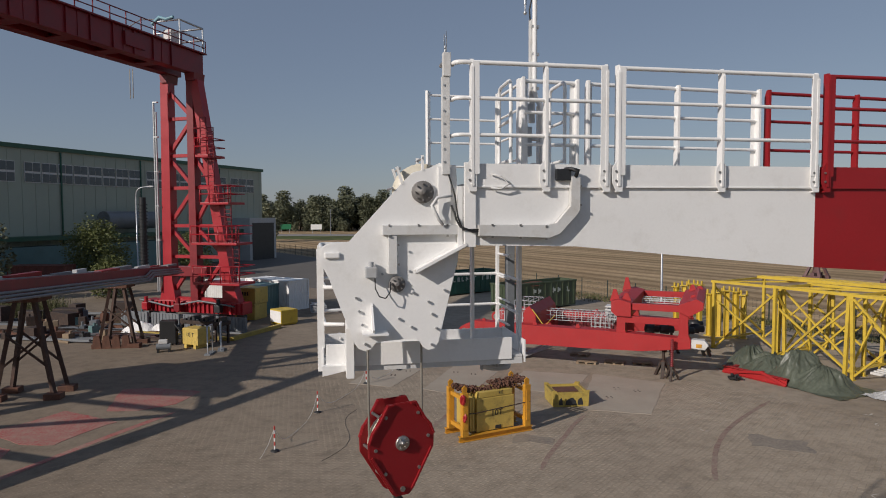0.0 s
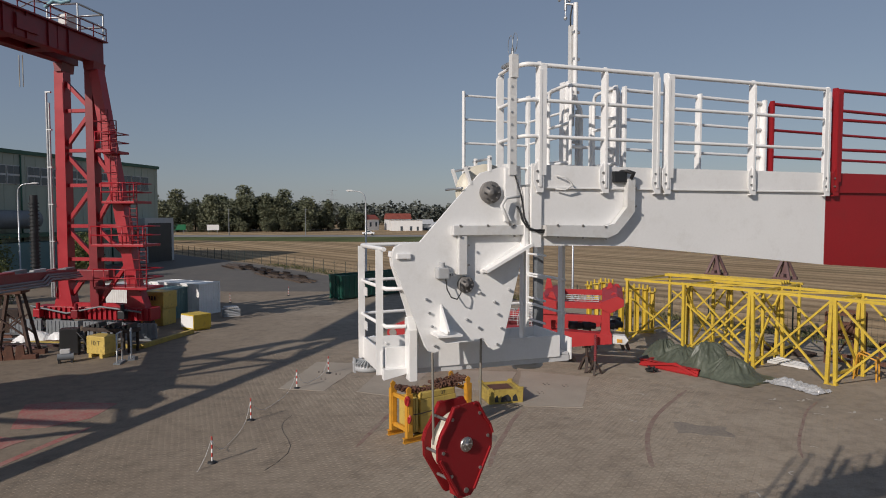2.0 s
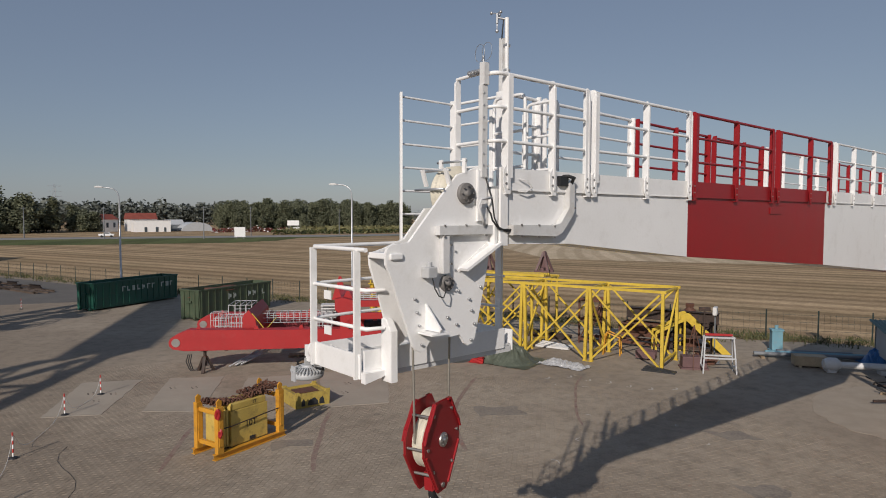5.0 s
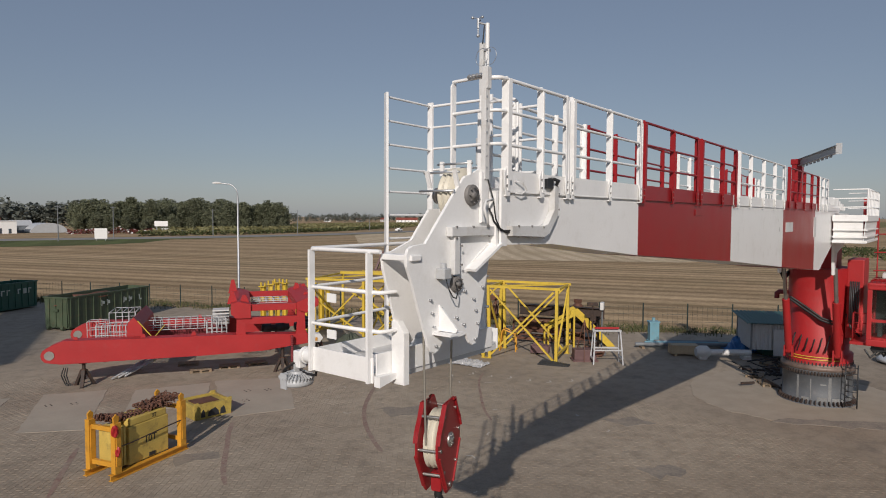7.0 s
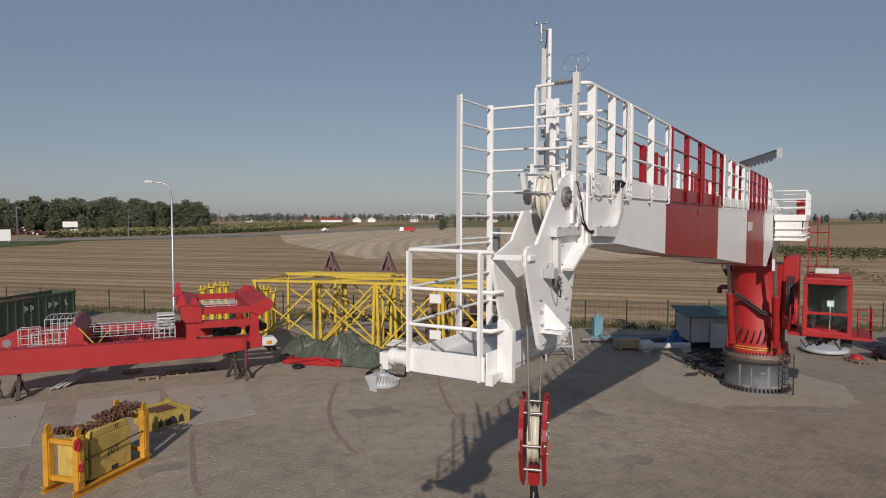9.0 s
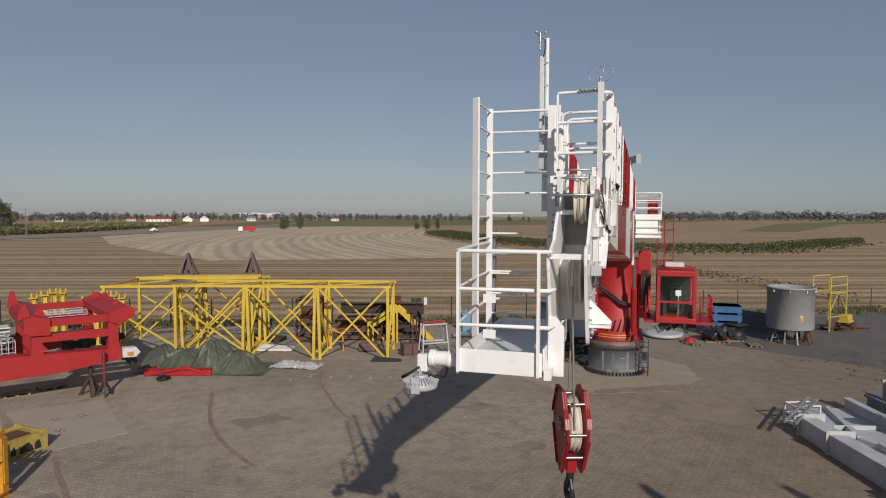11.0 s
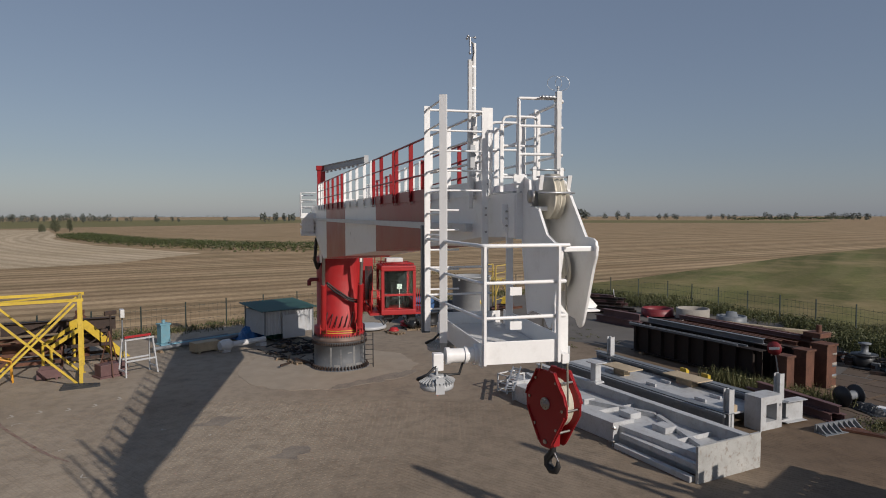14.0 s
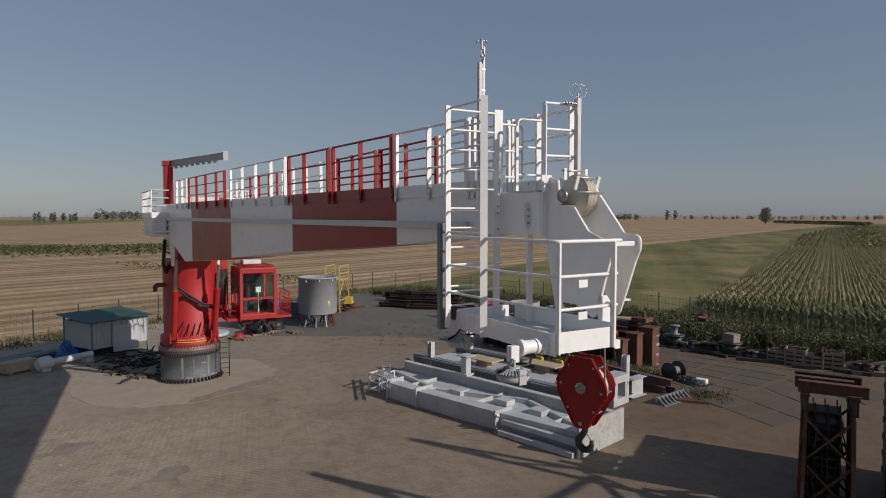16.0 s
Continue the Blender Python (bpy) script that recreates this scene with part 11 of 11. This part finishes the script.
def house(x, y, a, w, d, h, wall, roofm, label):
    t = thing("farmhouse", label, "house", pose(x, y, -0.1, 0, 0, a), "distant houses")
    bm = bm_new()
    box(bm, -w / 2, w / 2, -d / 2, d / 2, 0, h)
    b = part("wall", bm, wall, t)
    bm = bm_new()
    prism(bm, [(-d / 2 - 0.4, h), (d / 2 + 0.4, h), (0, h + d * 0.35)], "x", -w / 2 - 0.4, w / 2 + 0.4)
    part("roof", bm, roofm, t)
    for k in range(max(2, int(w / 5))):
        bm = bm_new()
        xx = -w / 2 + (k + 0.5) * w / max(2, int(w / 5))
        box(bm, xx - 0.7, xx + 0.7, -d / 2 - 0.05, -d / 2 - 0.01, h * 0.35, h * 0.75)
        part("window", bm, DARK_GLASS, t)


ROOF_RED = surface("red_roof_tiles", (0.24, 0.06, 0.04), 0.7, var=0.2, scale=0.3)
hall_white = thing("roadside_hall", "white flat-roofed roadside hall with dark doors", "building", pose(34.5, 376, -0.1, 0, 0, 5))
bm = bm_new()
box(bm, -9, 9, -5, 5, 0, 6.0)
part("wall", bm, WHITE, hall_white)
bm = bm_new()
box(bm, -9.2, 9.2, -5.2, 5.2, 6.004, 6.25)
part("roof", bm, GREY_PALE, hall_white)
for x, w, h in ((-4.0, 1.4, 2.6), (1.5, 1.4, 2.6), (5.6, 1.2, 2.4)):
    bm = bm_new()
    box(bm, x, x + w, -5.06, -5.01, 0.1, h)
    part("door", bm, DARK_GLASS, hall_white)
house(31.5, 396, 5, 15, 10, 6.6, WHITE, ROOF_RED, "white house with a red tiled roof")
house(13.5, 388, 40, 9, 8, 6.5, WHITE, ROOF_RED, "pale gabled house with a red tiled roof among trees")
tunnel = thing("storage_tunnel", "pale grey half-round storage tunnel beside the road", "shed", pose(57.5, 386, 0, 0, 0, 5))
bm = bm_new()
skin(bm, [[Vector((8.4 * math.cos(a), y, 4.9 * math.sin(a))) for a in [math.pi * k / 14 for k in range(15)]] for y in (-10, 10)])
part("shell", bm, GREY_LIGHT, tunnel)
house(48, 392, 5, 9, 8, 3.6, GREY, GREY_LIGHT, "low grey roadside shed with a pale roof")
r2 = random.Random(12)
for mm, n, lab in ((RUST, 900, "long low heaps of rusty scrap beside the road"), (RED_OLD, 380, "red scrapped machine parts heaped beside the road"), (GREY_PALE, 190, "pale sheet scrap heaped beside the road")):
    heap = []
    for _ in range(n):
        b, dd = r2.uniform(-17.9, -9.9), r2.uniform(352, 366)
        top = 4.4 * max(0.12, noise.noise(Vector((b * 1.3, 5.0, 1.0))) * 0.8 + 0.45)
        heap += leaf(r2, (-math.sin(radians(b)) * dd, math.cos(radians(b)) * dd, top * r2.random()), 1.3, 0.2)
    tagged(new("scrap_heap", quads_mesh("scrap_heap", heap, mm)), lab, "scrap", kind="stuff")
for b, dd, a, w, d, h, wall, roofm, lab in (
    (-30.6, 960, -20, 9, 8, 4.0, WHITE, GREY_PALE, "small white gabled house far across the fields"),
    (-33.4, 990, 30, 9, 7, 3.6, GREY_PALE, ROOF_RED, "small pale house with a red roof far away"),
    (-37.6, 930, -38, 30, 10, 3.2, WHITE, ROOF_RED, "long white farm building with a red roof far away"),
    (-39.8, 940, 50, 11, 12, 3.6, WHITE, GREY_PALE, "white gabled farm building far away"),
    (-41.1, 945, 50, 10, 11, 3.8, WHITE, GREY_PALE, "white gabled farm building far away"),
    (-35.6, 985, -10, 10, 8, 3.5, GREY_PALE, ROOF_RED, "small pale house with a red roof far away"),
    (-44.9, 990, -40, 12, 8, 4.0, GREY_PALE, GREY, "small grey house among far trees"),
    (-52.0, 995, -50, 11, 8, 4.0, GREY_PALE, ROOF_RED, "small pale house with a red roof far away"),
):
    house(-math.sin(radians(b)) * dd, math.cos(radians(b)) * dd, a, w, d, h, wall, roofm, lab)
for k in range(9):
    b, dd = radians(-44.2 - 0.43 * k), r2.uniform(2250, 2450)
    house(-math.sin(b) * dd, math.cos(b) * dd, -46, r2.uniform(12, 26), 10, r2.uniform(9, 15), (GREY_PALE, GREY)[k % 2], GREY_PALE, "pale apartment block in the distant town")


def board(x, y, w, h, z, mat, a, label):
    t = thing("road_sign", label, "sign", pose(x, y, 0, 0, 0, a), "roadside boards")
    bm = bm_new()
    for sx in (-w * 0.35, w * 0.35):
        tube(bm, (sx, 0.1, 0), (sx, 0.1, z + h), 0.1, 6)
    part("post", bm, GALV, t)
    bm = bm_new()
    box(bm, -w / 2, w / 2, -0.05, 0.05, z, z + h)
    part("panel", bm, mat, t)


SIGN_GREEN = surface("sign_green", (0.02, 0.16, 0.07), 0.5, var=0.05, relief=0)
board(-79, 322, 5.5, 2.6, 2.0, SIGN_GREEN, 10, "green and white road sign beside the road")
board(-64, 324, 5.5, 2.6, 1.8, WHITE, 10, "plain white roadside board on posts")
board(53, 252, 4.0, 3.7, 0.7, WHITE, -12, "white roadside board on posts")
board(98, 330, 6, 2.6, 3.6, WHITE, -20, "large white roadside billboard panel")
board(98.3, 326, 3.4, 2.4, 0.4, GREY_PALE, -20, "smaller pale board below the billboard")


def vehicle(x, y, z, a, body, label, truck=False):
    t = thing("truck" if truck else "pickup", label, "vehicle", pose(x, y, z, 0, 0, a), "vehicles on the road")
    L = 9.0 if truck else 5.4
    bm = bm_new()
    if truck:
        prism(bm, [(-L / 2, 0.9), (L / 2 - 2.3, 0.9), (L / 2 - 2.3, 3.1), (-L / 2, 3.1)], "y", -1.2, 1.2, 0.05)
    else:
        prism(bm, [(-2.7, 0.55), (2.6, 0.55), (2.7, 1.15), (1.6, 1.3), (0.9, 1.95), (-0.6, 2.0), (-0.8, 1.3), (-2.7, 1.3)], "y", -0.95, 0.95, 0.06)
    part("body", bm, body, t)
    bm = bm_new()
    if truck:
        prism(bm, [(L / 2 - 2.2, 0.7), (L / 2, 0.7), (L / 2, 2.0), (L / 2 - 0.3, 3.0), (L / 2 - 2.2, 3.0)], "y", -1.15, 1.15, 0.06)
        part("cab", bm, WHITE, t)
    else:
        prism(bm, [(-0.55, 1.4), (1.2, 1.4), (0.85, 1.85), (-0.5, 1.9)], "y", -0.97, 0.97)
        part("windows", bm, DARK_GLASS, t)
    for sx in ((-0.33, -0.2, 0.36) if truck else (-0.3, 0.32)):
        for y2 in (-0.85, 0.85):
            bm = bm_new()
            tube(bm, (sx * L, y2 - 0.15, 0.42), (sx * L, y2 + 0.15, 0.42), 0.42, 14)
            part("wheel", bm, BLACK, t)


vehicle(9, 280, 0.35, -8, WHITE, "white pickup driving on the country road")
vehicle(250, 262, -0.1, 136, RED_BRIGHT, "red and white truck standing in the field", True)
vehicle(216, 293, 0.35, 21, WHITE, "white van on the country road")
for b, dd, h in ((9.4, 300, 12), (3.0, 285, 12), (-2.3, 272, 12), (-9.7, 262, 12.5), (-13.5, 276, 12.5), (-21.0, 300, 12), (-28.0, 335, 12), (-34.3, 395, 10)):
    t = thing("utility_pole", "thin grey concrete utility pole beside the road", "pole", pose(-3 - math.sin(radians(b)) * dd, 1 + math.cos(radians(b)) * dd, -0.1, 0, 0, b), "poles along the road")
    bm = bm_new()
    skin(bm, [ring(Vector((0, 0, z)), (0, 0, 1), q, 8) for z, q in ((0, 0.2), (h, 0.12))])
    part("shaft", bm, GREY, t)
    bm = bm_new()
    bar(bm, (-0.9, 0, h - 0.5), (0.9, 0, h - 0.5), 0.12, 0.14)
    part("crossarm", bm, GREY, t)
pylon = thing("power_pylon", "thin grey lattice power pylon far away", "pylon", pose(-14, 717, 0))
bm = bm_new()
for x in (-1, 1):
    for y in (-1, 1):
        bar(bm, (x * 3, y * 3, 0), (x * 0.6, y * 0.6, 38), 0.3, 0.3)
for k in range(9):
    z0, z1 = 4 * k, 4 * k + 4
    w0, w1 = 3 - 2.4 * z0 / 38, 3 - 2.4 * z1 / 38
    for y in (-1, 1):
        bar(bm, (-w0, y * w0, z0), (w1, y * w1, z1), 0.18, 0.18)
        bar(bm, (w0, y * w0, z0), (-w1, y * w1, z1), 0.18, 0.18)
for z in (26, 31, 36):
    bar(bm, (-6, 0, z), (6, 0, z), 0.35, 0.35)
part("lattice", bm, GALV, pylon)


# ---- single pavers of the yard, nearest the walk ----
def paver_block(bm_data, x, y, ca, sa, lx, ly, z):
    vs, fs = bm_data
    n = len(vs)
    e = 0.006
    for zz, q in ((0.0005, 0.0), (z, e)):
        for i, j in ((-1, -1), (1, -1), (1, 1), (-1, 1)):
            u, v = i * (lx / 2 - q), j * (ly / 2 - q)
            vs.append((x + u * ca - v * sa, y + u * sa + v * ca, zz))
    fs += [(n + 4, n + 5, n + 6, n + 7), (n, n + 1, n + 5, n + 4), (n + 1, n + 2, n + 6, n + 5), (n + 2, n + 3, n + 7, n + 6), (n + 3, n, n + 4, n + 7)]


ANG = radians(50)
CA, SA = math.cos(ANG), math.sin(ANG)
PAVED = [(-15.5, 17.5), (-12.5, 40), (-4, 45), (2, 43), (9, 40), (18, 30.5), (23.5, 21), (23, 10), (21, -4), (14, -9.6), (9, -3), (10, 8), (4, 17), (-5, 19)]
KEEP_OUT = SLABS + RED_ZONES
rp = random.Random(8)
data = ([], [])
PIECE_MESH = []
for lz in range(4):
    d = ([], [])
    paver_block(d, 0, 0, 1, 0, 0.295, 0.195, 0.005 + 0.001 * lz)
    me = bpy.data.meshes.new("paver")
    me.from_pydata(d[0], [], d[1])
    me.materials.append(PAVERS)
    PIECE_MESH.append(me)
yard_ob = bpy.data.objects["pavement"]
count = 0
for i in range(-150, 260):
    for j in range(-300, 300):
        u, v = i * 0.3 + (0.15 if j % 2 else 0.0), j * 0.2
        x, y = u * CA - v * SA, u * SA + v * CA
        if not inside(x, y, PAVED) or any(inside(x, y, p) for p in KEEP_OUT):
            continue
        if 3.0 < x < 6.4 and 20.6 < y < 26.0 and count < 290:
            ob = new("paver", PIECE_MESH[rp.randrange(4)])
            ob.matrix_world = pose(x, y, 0, 0, 0, 50)
            ob.parent = yard_ob
            count += 1
        else:
            paver_block(data, x, y, CA, SA, 0.295, 0.195, 0.005 + rp.uniform(0, 0.003))
me = bpy.data.meshes.new("pavers")
me.from_pydata(data[0], [], data[1])
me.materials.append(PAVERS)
tagged(new("pavers", me), "small worn concrete pavers in running bond", "pavers", kind="stuff")
